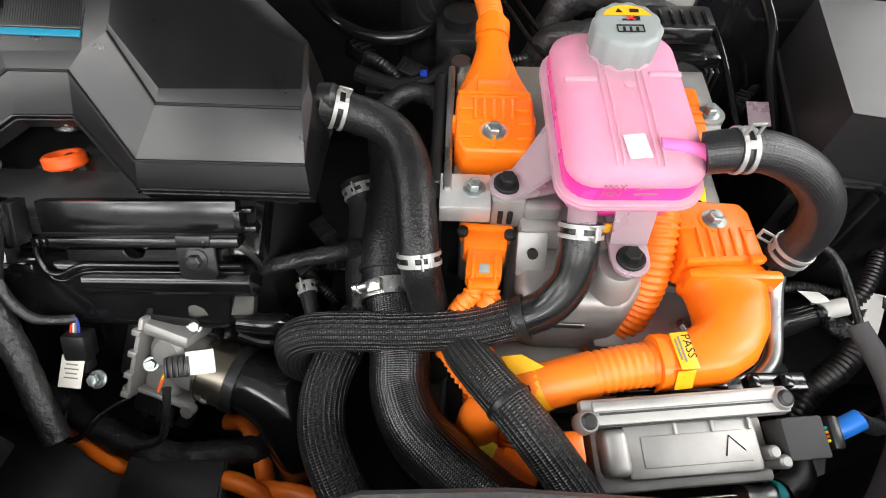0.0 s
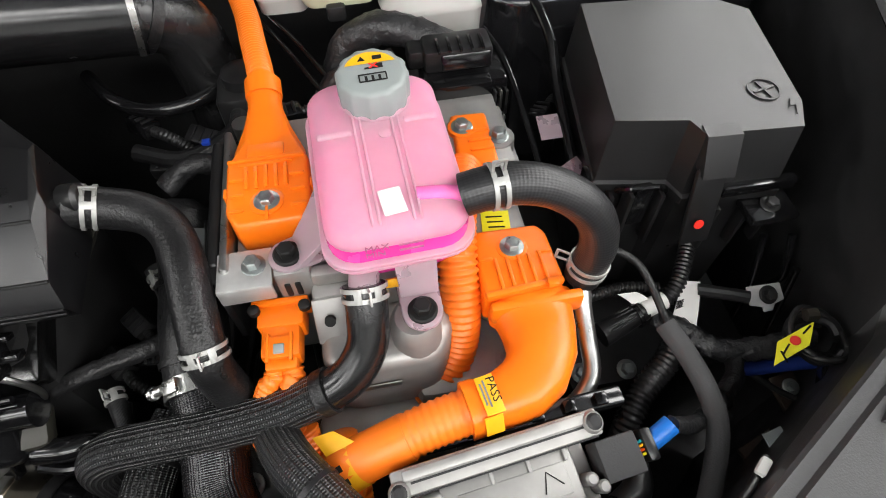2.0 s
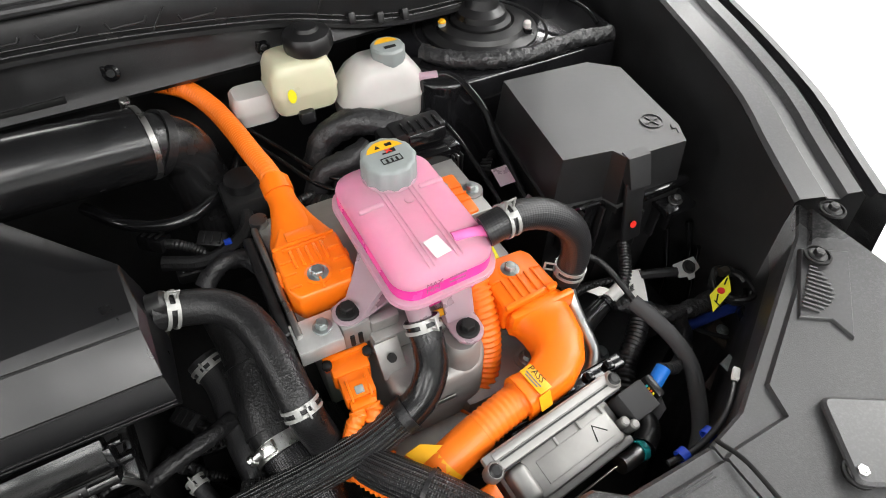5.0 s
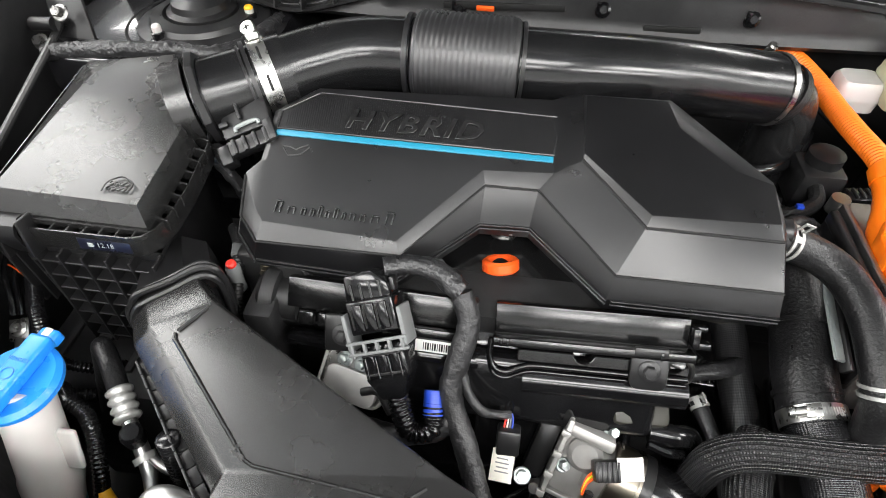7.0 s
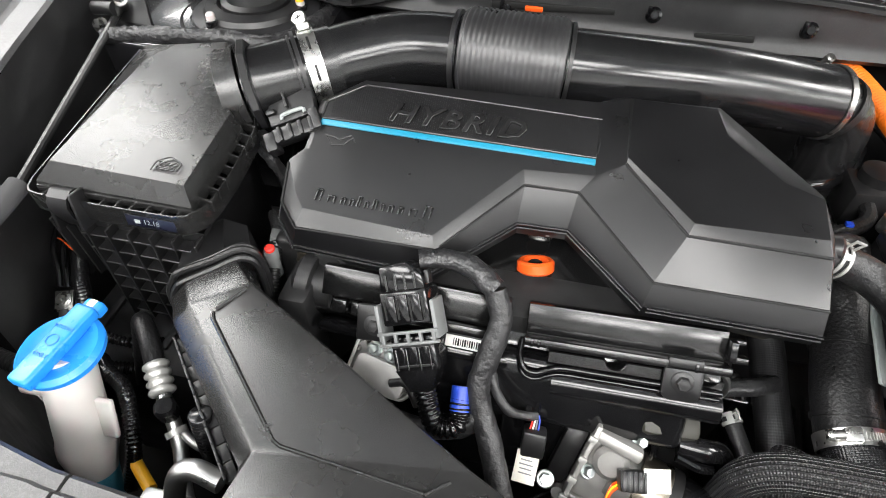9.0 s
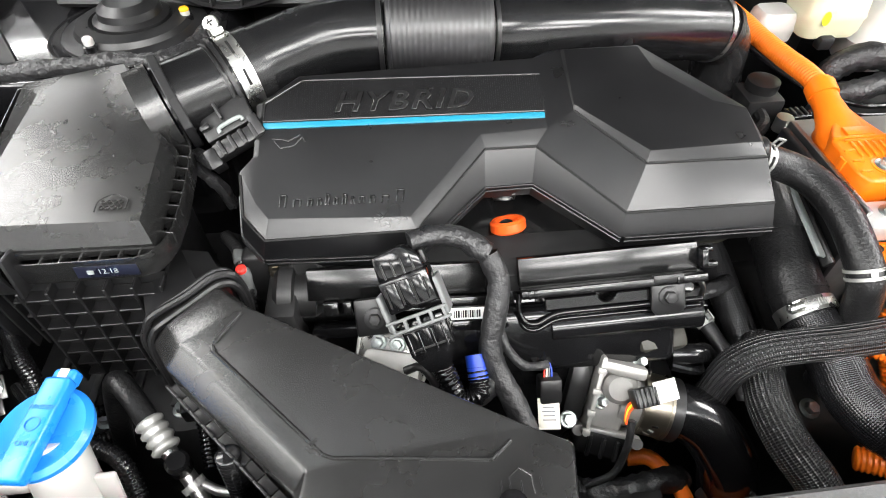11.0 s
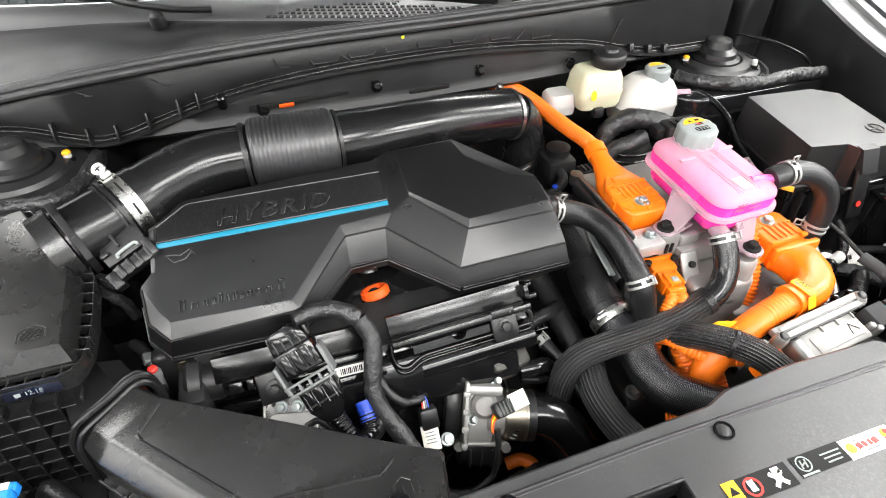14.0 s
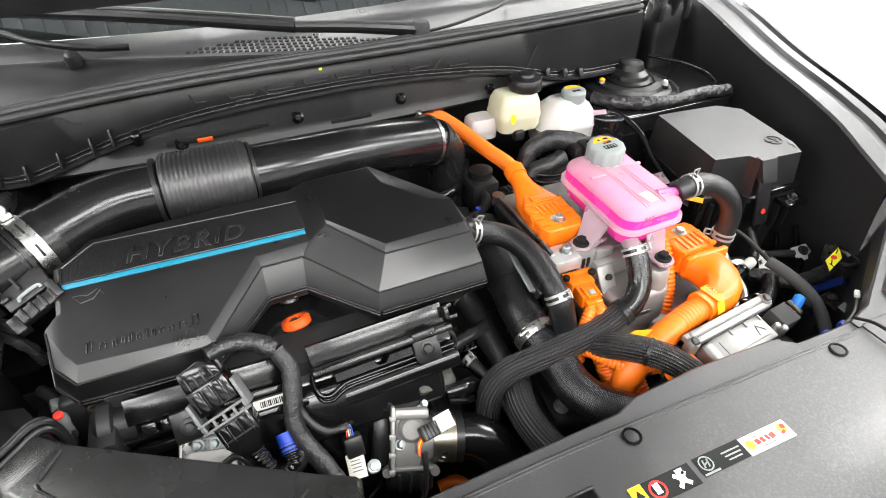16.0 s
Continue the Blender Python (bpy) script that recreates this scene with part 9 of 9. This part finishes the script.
# bright cover plate left of the plug
mt_ = thing("thermostat_cover", (-0.475, 0.272, 0.805), "bright steel cover plate with two bolts", "cover plate")
MP = Matrix.Translation((-0.474, 0.264, 0.822)) @ pose(0, 0, 0, 38, 0, -14)
bm = bmesh.new()
prism(bm, rounded(-0.034, 0.034, -0.024, 0.024, 0.010, 4), 0, 0.004, 0.001, 0, 2, MP)
part("plate", bm, CLAMP, mt_, "bright plate")
rim = [MP @ V(x, y, 0.005) for x, y in rounded(-0.033, 0.033, -0.023, 0.023, 0.010, 4)]
bm = bmesh.new()
tube(bm, rim + rim[:1], 0.0016, 8, smooth_line=False)
part("plate_rim", bm, SILVER, mt_, "raised bright rim")
bm = bmesh.new()
prism(bm, rounded(-0.026, 0.028, -0.024, 0.006, 0.008, 4), 0.004, 0.012, 0.003, 0, 2, MP)
part("raised_part", bm, ALU, mt_)
for k in (-0.014, 0.004):
    bm = bmesh.new()
    bolt(bm, MP @ V(k, 0.012, 0.004), MP.to_3x3() @ V(0, 0, 1), 0.0078, 0.005, 0.006)
    part("plate_bolt", bm, BOLT, mt_)
hose("thin_rubber_line", [MP @ V(0.015, -0.01, 0.012), MP @ V(0.03, -0.004, 0.014), MP @ V(0.045, -0.02, 0.005)], 0.004, RUBBER, "thin black rubber line on the plate", "pipe")
st_ = thing("hose_stub", (-0.565, 0.262, 0.83), "short black hose with bright clamp", "hose")
bm = bmesh.new()
tube(bm, [(-0.585, 0.285, 0.825), (-0.566, 0.268, 0.822), (-0.550, 0.255, 0.815)], 0.0095, 12, 0.004)
part("tube", bm, RUBBER, st_)
bm = bmesh.new()
spring_clamp(bm, (-0.564, 0.266, 0.8215), (0.75, -0.6, -0.25), 0.0098, (0, -0.3, 1), 0.009)
part("hose_clamp", bm, CLAMP, st_, "bright steel spring clamp")

# ---- throttle body ----
th = thing("throttle", (-0.235, 0.24, 0.72), "cast aluminium throttle body with plug and steel clamp", "throttle body")
TA = V(1, -0.30, -0.12).normalized()
TN = TA.cross(V(0.1, 0.66, 0.75)).normalized()
TY = TN.cross(TA).normalized()
TB = Matrix((TA, TY, TN)).transposed().to_4x4()
TC = Matrix.Translation((-0.257, 0.244, 0.745)) @ TB
bm = bmesh.new()
box(bm, TC @ V(0, 0.004, -0.010), (0.036, 0.072, 0.044), 0.006, TB, 3)
box(bm, TC @ V(0.002, 0.038, 0.002), (0.046, 0.013, 0.050), 0.004, TB)
lathe(bm, [(0.017, -0.02), (0.017, 0.018), (0.012, 0.022)], TC @ Matrix.Translation((0.004, 0.018, 0.0)), 20)
part("casting", bm, ALU, th, "cast aluminium housing")
bm = bmesh.new()
box(bm, TC @ V(-0.020, 0.006, 0.002), (0.005, 0.084, 0.056), 0.002, TB)
for k in (-0.03, -0.01, 0.012, 0.034):
    box(bm, TC @ V(-0.021, k, 0.030), (0.008, 0.006, 0.006), 0.001, TB)
part("gasket_flange", bm, ALU, th, "bright notched flange")
bm = bmesh.new()
box(bm, TC @ V(-0.034, 0.004, -0.008), (0.022, 0.066, 0.040), 0.006, TB)
part("spacer", bm, BLACK, th, "black plastic spacer")
bm = bmesh.new()
tube(bm, [TC @ V(0.010, 0, -0.012), TC @ V(0.034, 0, -0.012)], 0.028, 28, 0.01)
part("bore", bm, ALU, th)
bm = bmesh.new()
tube(bm, [TC @ V(0.032, 0, -0.012), TC @ V(0.062, 0, -0.012)], 0.0325, 36, 0.006)
part("clamp_ring", bm, BRONZE, th, "wide steel clamp ring", sharp=50)
for k in (0.034, 0.060):
    bm = bmesh.new()
    band(bm, TC @ V(k, 0, -0.012), TA, 0.0326, 0.003, 0.0012)
    part("ring_bead", bm, BRONZE, th)
for a in (0.4, 1.3):
    part("ring_slot", box(bmesh.new(), TC @ V(0.047, 0.0326 * math.sin(a - 0.8), -0.012 + 0.0326 * math.cos(a - 0.8)), (0.006, 0.0022, 0.0012), 0, TB @ pose(0, 0, 0, -math.degrees(a - 0.8))), INK, th)
bm = bmesh.new()
box(bm, TC @ V(0.004, -0.046, -0.004), (0.058, 0.030, 0.030), 0.005, TB, 3)
for k in (-0.014, 0, 0.014):
    box(bm, TC @ V(0.004 + k, -0.050, 0.012), (0.004, 0.022, 0.004), 0.001, TB)
part("motor_cover", bm, BLACK, th, "black motor cover")
bm = bmesh.new()
box(bm, TC @ V(0.004, -0.031, 0.002), (0.060, 0.005, 0.032), 0.0015, TB)
for k in (-0.026, 0.034):
    lathe(bm, [(0.006, 0), (0.006, 0.010)], TC @ Matrix.Translation((k, -0.034, 0.010)), 12)
part("cover_rim", bm, ALU, th, "bright cover rim")
bm = bmesh.new()
PLG = Matrix.Translation((-0.233, 0.226, 0.775)) @ pose(0, 0, 0, 30, 0, 8)
pl = PLG.to_3x3().to_4x4()
box(bm, PLG @ V(0, 0, 0), (0.024, 0.019, 0.016), 0.002, pl)
for k in range(5):
    part("plug_rib", box(bmesh.new(), PLG @ V(-0.0095 + 0.0048 * k, 0, 0.0085), (0.0024, 0.018, 0.002), 0.0006, pl), BLACK, th)
part("plug", bm, BLACK, th, "black ribbed plug")
part("paper_tag", box(bmesh.new(), (-0.2125, 0.227, 0.783), (0.024, 0.021, 0.001), 0.0003, pose(0, 0, 0, 35, 0, 10)), WHITE, th, "white paper tag")
for k, mt in enumerate((REDOR, LEMON, REDOR)):
    bm = bmesh.new()
    tube(bm, [(-0.243, 0.220 + 0.003 * k, 0.769), (-0.249, 0.215 + 0.003 * k, 0.767), (-0.253, 0.207 + 0.002 * k, 0.76)], 0.0012, 6, 0.003)
    part("wire", bm, mt, th)
for x, y, z in ((-0.228, 0.262, 0.782), (-0.222, 0.215, 0.73), (-0.27, 0.235, 0.755)):
    bm = bmesh.new()
    bolt(bm, (x, y, z), (0.3, -0.5, 0.8), 0.0075, 0.005, 0.007)
    part("casting_bolt", bm, BOLT, th)
hose("thin_cable", [(-0.246, 0.21, 0.76), (-0.250, 0.195, 0.74), (-0.262, 0.180, 0.71), (-0.29, 0.175, 0.695)], 0.0038, TAPE, "thin taped cable at the throttle", "cable")
T2 = TC @ V(0.060, 0, -0.012)
root = hose("throttle_hose", [T2, T2 + TA * 0.025, T2 + TA * 0.045 + V(0.004, -0.010, -0.010), T2 + TA * 0.058 + V(0.008, -0.03, -0.03), T2 + TA * 0.062 + V(0.012, -0.045, -0.07)], 0.0305, GLOSS, "wide gloss black throttle hose bend", n=24)
for k in range(3):
    c = T2 + TA * (0.050 + 0.004 * k) + V(0.008, -0.030 - 0.012 * k, -0.006 - 0.018 * k)
    part("moulded_rib", box(bmesh.new(), c, (0.034, 0.006, 0.008), 0.003, pose(0, 0, 0, 40, 0, -25), 3), GLOSS, root)
part("hose_collar", (lambda b: (band(b, T2 + TA * 0.006, TA, 0.0305, 0.012, 0.003), b)[1])(bmesh.new()), BLACK, root, "black hose collar")
man = thing("vacuum_unit", (-0.215, 0.285, 0.79), "olive-black plastic vacuum unit with small pipes", "vacuum unit")
bm = bmesh.new()
box(bm, (-0.205, 0.288, 0.792), (0.060, 0.040, 0.028), 0.008, pose(0, 0, 0, 25, 12, 10))
part("body", bm, OLIVE, man)
bm = bmesh.new()
tube(bm, [(-0.19, 0.272, 0.775), (-0.165, 0.27, 0.775), (-0.148, 0.275, 0.765), (-0.135, 0.27, 0.74)], 0.011, 12, 0.005)
part("pipe", bm, GLOSS, man)
bm = bmesh.new()
tube(bm, [(-0.19, 0.262, 0.768), (-0.17, 0.257, 0.765), (-0.155, 0.26, 0.76)], 0.005, 10, 0.004)
part("pipe", bm, GLOSS, man)

# bonnet stay with foam grip
stay = thing("bonnet_stay", (-0.915, 0.60, 0.95), "thin steel bonnet stay with grey foam grip", "bonnet stay")
bm = bmesh.new()
S0, S1, S2 = V(-0.930, 0.603, 0.957), V(-0.847, 0.313, 0.934), V(-0.840, 0.20, 0.925)
tube(bm, [S0 + V(0.004, 0.022, 0.006), S0 + V(0.008, 0.012, 0.016), S0 + V(0.005, 0.004, 0.008), S0, S1], 0.0046, 10, 0.01)
part("rod", bm, ROD, stay, "thin bright steel rod")
bm = bmesh.new()
tube(bm, [S1, S1.lerp(S2, 0.04), S2], 0.0105, 14, 0.01)
part("foam_grip", bm, FOAM, stay, "grey foam grip")
bm = bmesh.new()
BM_ = Matrix.Translation((-0.918, 0.622, 0.952)) @ pose(0, 0, 0, 62, -20, 8)
prism(bm, [(-0.040, -0.062), (-0.014, -0.058), (0.024, -0.020), (0.032, 0.046), (0.010, 0.062), (-0.016, 0.050), (-0.030, 0.006)], -0.004, 0.002, 0.0015, 0, 2, BM_)
bmesh.ops.recalc_face_normals(bm, faces=bm.faces)
part("bracket", bm, BLACK, stay, "gloss black pressed bracket")
bm = bmesh.new()
tube(bm, [(-0.956, 0.606, 0.968), (-0.926, 0.606, 0.970)], 0.0085, 16, 0.01)
part("pivot_sleeve", bm, BLACK, stay, "gloss black pivot sleeve")
for at in ((-0.910, 0.606, 0.985), (-0.957, 0.606, 0.944)):
    bm = bmesh.new()
    bolt(bm, at, (0, -0.75, 0.65), 0.0105, 0.0068, 0.008)
    part("bracket_bolt", bm, CLAMP, stay, "dull steel bolt")

# earth terminal with four wires on the wing
root = thing("earth_terminal", (-0.876, 0.305, 0.74), "dull brass earth terminal with four black wires", "terminal")
bm = bmesh.new()
box(bm, (-0.876, 0.298, 0.752), (0.021, 0.025, 0.003), 0.001, pose(0, 0, 0, 30, 0, 20))
box(bm, (-0.870, 0.282, 0.743), (0.010, 0.018, 0.003), 0.001, pose(0, 0, 0, 30, 0, 20))
part("plate", bm, CLAMP, root, "dull tinned plate")
bm = bmesh.new()
bolt(bm, (-0.876, 0.298, 0.754), (0.1, -0.5, 0.85), 0.0095, 0.006, 0.006)
part("terminal_bolt", bm, STEEL, root)
for k in range(4):
    bm = bmesh.new()
    a = V(-0.890 + 0.009 * k, 0.312 + 0.002 * k, 0.758)
    tube(bm, [a, a + V(-0.004, 0.012, 0.012), a + V(-0.012 + 0.004 * k, 0.03, 0.036), a + V(-0.02, 0.06, 0.05)], 0.0038, 8, 0.005, taper=0.0028)
    part("wire", bm, GLOSS, root)
bm = bmesh.new()
tube(bm, [(-0.900, 0.352, 0.800), (-0.885, 0.345, 0.806), (-0.868, 0.338, 0.800)], 0.0010, 6, 0.004)
part("red_wire", bm, REDOR, root, "thin red wire")

move(root, -0.012, 0.006, 0.001)

# looms and lines between the cover, the inverter and the bulkhead
for k, (pts, r) in enumerate((
        ([(-0.463, 0.278, 0.67), (-0.391, 0.225, 0.672), (-0.32, 0.188, 0.67), (-0.261, 0.175, 0.668), (-0.203, 0.182, 0.665), (-0.17, 0.19, 0.65)], 0.014),
        ([(-0.10, 0.47, 0.84), (-0.075, 0.455, 0.85), (-0.05, 0.45, 0.846), (-0.03, 0.44, 0.83)], 0.011),
        ([(-0.09, 0.36, 0.775), (-0.115, 0.345, 0.785), (-0.15, 0.335, 0.785), (-0.185, 0.325, 0.78)], 0.0085))):
    hose("taped_loom", pts, r, TAPE, "black taped wiring loom deep in the bay", "wiring loom")
for pts, r in (([(-0.167, 0.651, 0.865), (-0.128, 0.595, 0.872), (-0.088, 0.571, 0.872), (-0.044, 0.577, 0.872), (-0.004, 0.617, 0.868), (0.02, 0.66, 0.87)], 0.0075),
               ([(0.02, 0.68, 0.90), (0.055, 0.62, 0.885), (0.10, 0.54, 0.875), (0.16, 0.53, 0.872)], 0.0032),
               ([(0.025, 0.69, 0.905), (0.065, 0.63, 0.888), (0.11, 0.55, 0.88), (0.17, 0.54, 0.878)], 0.0032),
               ([(0.262, 0.60, 0.90), (0.275, 0.56, 0.89), (0.282, 0.50, 0.87), (0.285, 0.44, 0.85)], 0.0035),
               ([(-0.21, 0.275, 0.70), (-0.318, 0.216, 0.70), (-0.347, 0.182, 0.695), (-0.366, 0.184, 0.69), (-0.368, 0.205, 0.70)], 0.003)):
    hose("thin_line", pts, r, GLOSS, "thin gloss black line", "pipe", group="thin lines", n=10)
hose("orange_lead", [(-0.40, 0.205, 0.655), (-0.362, 0.187, 0.66), (-0.334, 0.171, 0.662), (-0.303, 0.161, 0.66), (-0.26, 0.165, 0.65)], 0.008, ORANGET, "orange high-voltage lead deep behind the panel", "cable", group="orange leads")
hose("orange_lead", [(-0.225, 0.215, 0.655), (-0.203, 0.212, 0.66), (-0.190, 0.196, 0.66), (-0.176, 0.168, 0.655), (-0.172, 0.14, 0.63)], 0.009, ORANGET, "orange high-voltage lead deep behind the panel", "cable", group="orange leads")
low_unit = thing("low_control_unit", (-0.25, 0.15, 0.60), "dark grey control unit low behind the panel", "control unit")
bm = bmesh.new()
box(bm, (-0.255, 0.148, 0.655), (0.10, 0.05, 0.04), 0.005)
part("case", bm, LINER, low_unit)
part("rim", box(bmesh.new(), (-0.255, 0.148, 0.677), (0.094, 0.044, 0.004), 0.0015), BLACK, low_unit)
for k in range(3):
    bm = bmesh.new()
    a = V(-0.15 + 0.02 * k, 0.17 - 0.01 * k, 0.66)
    box(bm, a, (0.018, 0.016, 0.03), 0.004, pose(0, 0, 0, 15 * k, 10, 25))
    bolt(bm, a + V(0, -0.002, 0.015), (0, -0.2, 1), 0.007, 0.0045, 0.005)
    solo("bracket_lug", bm, ALU if k else DARK, "small bolted bracket low in the bay", "bracket", "small brackets")
# plug of the brake unit, with ribs and a lever
bm = bmesh.new()
box(bm, (0.225, 0.560, 0.905), (0.07, 0.034, 0.026), 0.005)
box(bm, (0.190, 0.565, 0.903), (0.03, 0.026, 0.022), 0.006)
part("unit_plug", bm, BLACK, blk, "black lever plug")
for k in range(5):
    part("plug_rib", box(bmesh.new(), (0.205 + 0.011 * k, 0.552, 0.9185), (0.003, 0.024, 0.003), 0.0008), GLOSS, blk)
part("plug_lever", box(bmesh.new(), (0.232, 0.541, 0.906), (0.05, 0.004, 0.016), 0.002, pose(0, 0, 0, -20)), GLOSS, blk)

# small pieces between the engine, the inverter and the bulkhead
rng = random.Random(12)
for k, (x, y, z) in enumerate(((-0.075, 0.515, 0.845), (-0.105, 0.575, 0.85), (-0.045, 0.555, 0.84), (0.045, 0.545, 0.865), (0.085, 0.535, 0.86), (0.31, 0.52, 0.84), (-0.135, 0.40, 0.745), (-0.115, 0.365, 0.735), (-0.155, 0.365, 0.735))):
    pl_ = thing("loom_connector", (x, y, z), "small black ribbed connector clipped to a loom", "connector", "loom connectors")
    a = rng.uniform(-60, 60)
    m = pose(0, 0, 0, rng.uniform(-15, 25), rng.uniform(-15, 15), a)
    part("shell", box(bmesh.new(), (x, y, z), (0.034, 0.020, 0.018), 0.003, m), GLOSS if k % 2 else BLACK, pl_)
    for j in range(3):
        part("shell_rib", box(bmesh.new(), V(x, y, z) + m @ V(-0.009 + 0.009 * j, 0, 0.0098), (0.003, 0.015, 0.0022), 0.0006, m), BLACK, pl_)
    bm = bmesh.new()
    e = V(x, y, z) + m @ V(0.017, 0, 0)
    d = (m @ V(1, 0, 0)).normalized()
    tube(bm, [e, e + d * 0.018 + V(0, 0, 0.002), e + d * 0.036 + V(0.004, 0.006, -0.012), e + d * 0.05 + V(0.006, 0.012, -0.04)], 0.0055, 10, ribs=(0.0036, 0.0012))
    part("lead", bm, BLACK, pl_, sharp=70)

# lines under the filter box
for pts, r in (([(-0.86, 0.30, 0.76), (-0.83, 0.275, 0.775), (-0.80, 0.262, 0.772), (-0.775, 0.268, 0.755), (-0.76, 0.29, 0.73)], 0.0055),
               ([(-0.845, 0.245, 0.745), (-0.815, 0.235, 0.752), (-0.785, 0.238, 0.748), (-0.755, 0.25, 0.735)], 0.0070),
               ([(-0.69, 0.29, 0.76), (-0.672, 0.265, 0.768), (-0.66, 0.24, 0.76), (-0.655, 0.21, 0.735)], 0.0075)):
    hose("corrugated_conduit", pts, r, GLOSS, "gloss black corrugated conduit under the filter box", "conduit", ribs=(0.0042, 0.0013))
bx = thing("support_bracket", (-0.67, 0.265, 0.75), "black bolted support bracket under the duct", "bracket")
part("block", box(bmesh.new(), (-0.662, 0.258, 0.775), (0.038, 0.026, 0.022), 0.004, pose(0, 0, 0, 0, 0, 12)), BLACK, bx)
bm = bmesh.new()
bolt(bm, (-0.662, 0.258, 0.786), (0, -0.2, 1), 0.010, 0.0068, 0.009)
part("bracket_bolt", bm, DARK, bx)

# brackets and lines between the filter box and the engine
eb = thing("engine_bracket", (-0.60, 0.31, 0.76), "black bolted bracket between filter box and engine", "bracket")
part("arm", box(bmesh.new(), (-0.600, 0.300, 0.815), (0.024, 0.060, 0.006), 0.002, pose(0, 0, 0, -12, 10, 12)), GLOSS, eb)
part("foot_plate", box(bmesh.new(), (-0.585, 0.335, 0.80), (0.034, 0.022, 0.020), 0.003, pose(0, 0, 0, 0, 0, 20)), DARK, eb)
for x, y, z in ((-0.604, 0.285, 0.815), (-0.596, 0.318, 0.822)):
    bm = bmesh.new()
    bolt(bm, (x, y, z), (0, -0.2, 1), 0.007, 0.0045, 0.005)
    part("bracket_bolt", bm, BRONZE, eb)
for pts, r in (([(-0.632, 0.345, 0.83), (-0.618, 0.318, 0.838), (-0.600, 0.295, 0.832), (-0.575, 0.282, 0.822), (-0.55, 0.276, 0.80)], 0.0045),
               ([(-0.640, 0.400, 0.86), (-0.622, 0.372, 0.866), (-0.612, 0.340, 0.858), (-0.606, 0.312, 0.838), (-0.60, 0.28, 0.79)], 0.0060),
               ([(-0.562, 0.290, 0.79), (-0.540, 0.270, 0.80), (-0.520, 0.252, 0.795), (-0.505, 0.235, 0.775)], 0.0050)):
    hose("corrugated_conduit", pts, r, BLACK, "thin corrugated conduit between filter box and engine", "conduit", ribs=(0.0036, 0.0011))
cc = thing("cable_clip", (-0.626, 0.36, 0.855), "grey cable clip on a conduit", "clip")
part("clip_body", box(bmesh.new(), (-0.6185, 0.362, 0.868), (0.012, 0.014, 0.010), 0.002, pose(0, 0, 0, 0, 20, 15)), LEVER, cc)

# dark clutter low in the bay
gear = thing("gearbox", (0.12, 0.30, 0.42), "dark gearbox casting deep in the bay", "gearbox")
bm = bmesh.new()
box(bm, (0.09, 0.33, 0.58), (0.30, 0.26, 0.26), 0.03, None, 3)
box(bm, (0.40, 0.42, 0.55), (0.22, 0.30, 0.25), 0.02)
part("casting", bm, DARK, gear)
for i in range(7):
    part("casting_rib", box(bmesh.new(), (-0.04 + 0.042 * i, 0.30, 0.713), (0.006, 0.18, 0.012), 0.002, pose(0, 0, 0, 0, 0, 8 * (i % 3) - 8)), DARK, gear)
for x, y in ((-0.03, 0.23), (0.05, 0.222), (0.14, 0.226), (0.20, 0.24), (0.31, 0.29), (0.36, 0.285)):
    bm = bmesh.new()
    bolt(bm, (x, y, 0.71 if x < 0.25 else 0.676), (0, -0.3, 1), 0.011, 0.007, 0.008)
    part("casting_bolt", bm, BOLT, gear)
rad = solo("radiator", box(bmesh.new(), (CX, 0.055, 0.62), (0.95, 0.03, 0.44), 0.004), DARK, "dark radiator behind the front panel", "radiator")
wh = thing("wheel_housing", (-0.775, 0.40, 0.47), "dark wheel housing under the filter box", "housing")
part("shell", box(bmesh.new(), (-0.775, 0.40, 0.60), (0.20, 0.30, 0.26), 0.02), DARK, wh)
for i in range(4):
    part("pressed_rib", box(bmesh.new(), (-0.84 + 0.044 * i, 0.39, 0.7315), (0.010, 0.22, 0.007), 0.003), DARK, wh)
for x, y in ((-0.86, 0.275), (-0.775, 0.272), (-0.70, 0.278)):
    bm = bmesh.new()
    bolt(bm, (x, y, 0.729), (0, 0, 1), 0.010, 0.0065, 0.007)
    part("housing_bolt", bm, BOLT, wh)
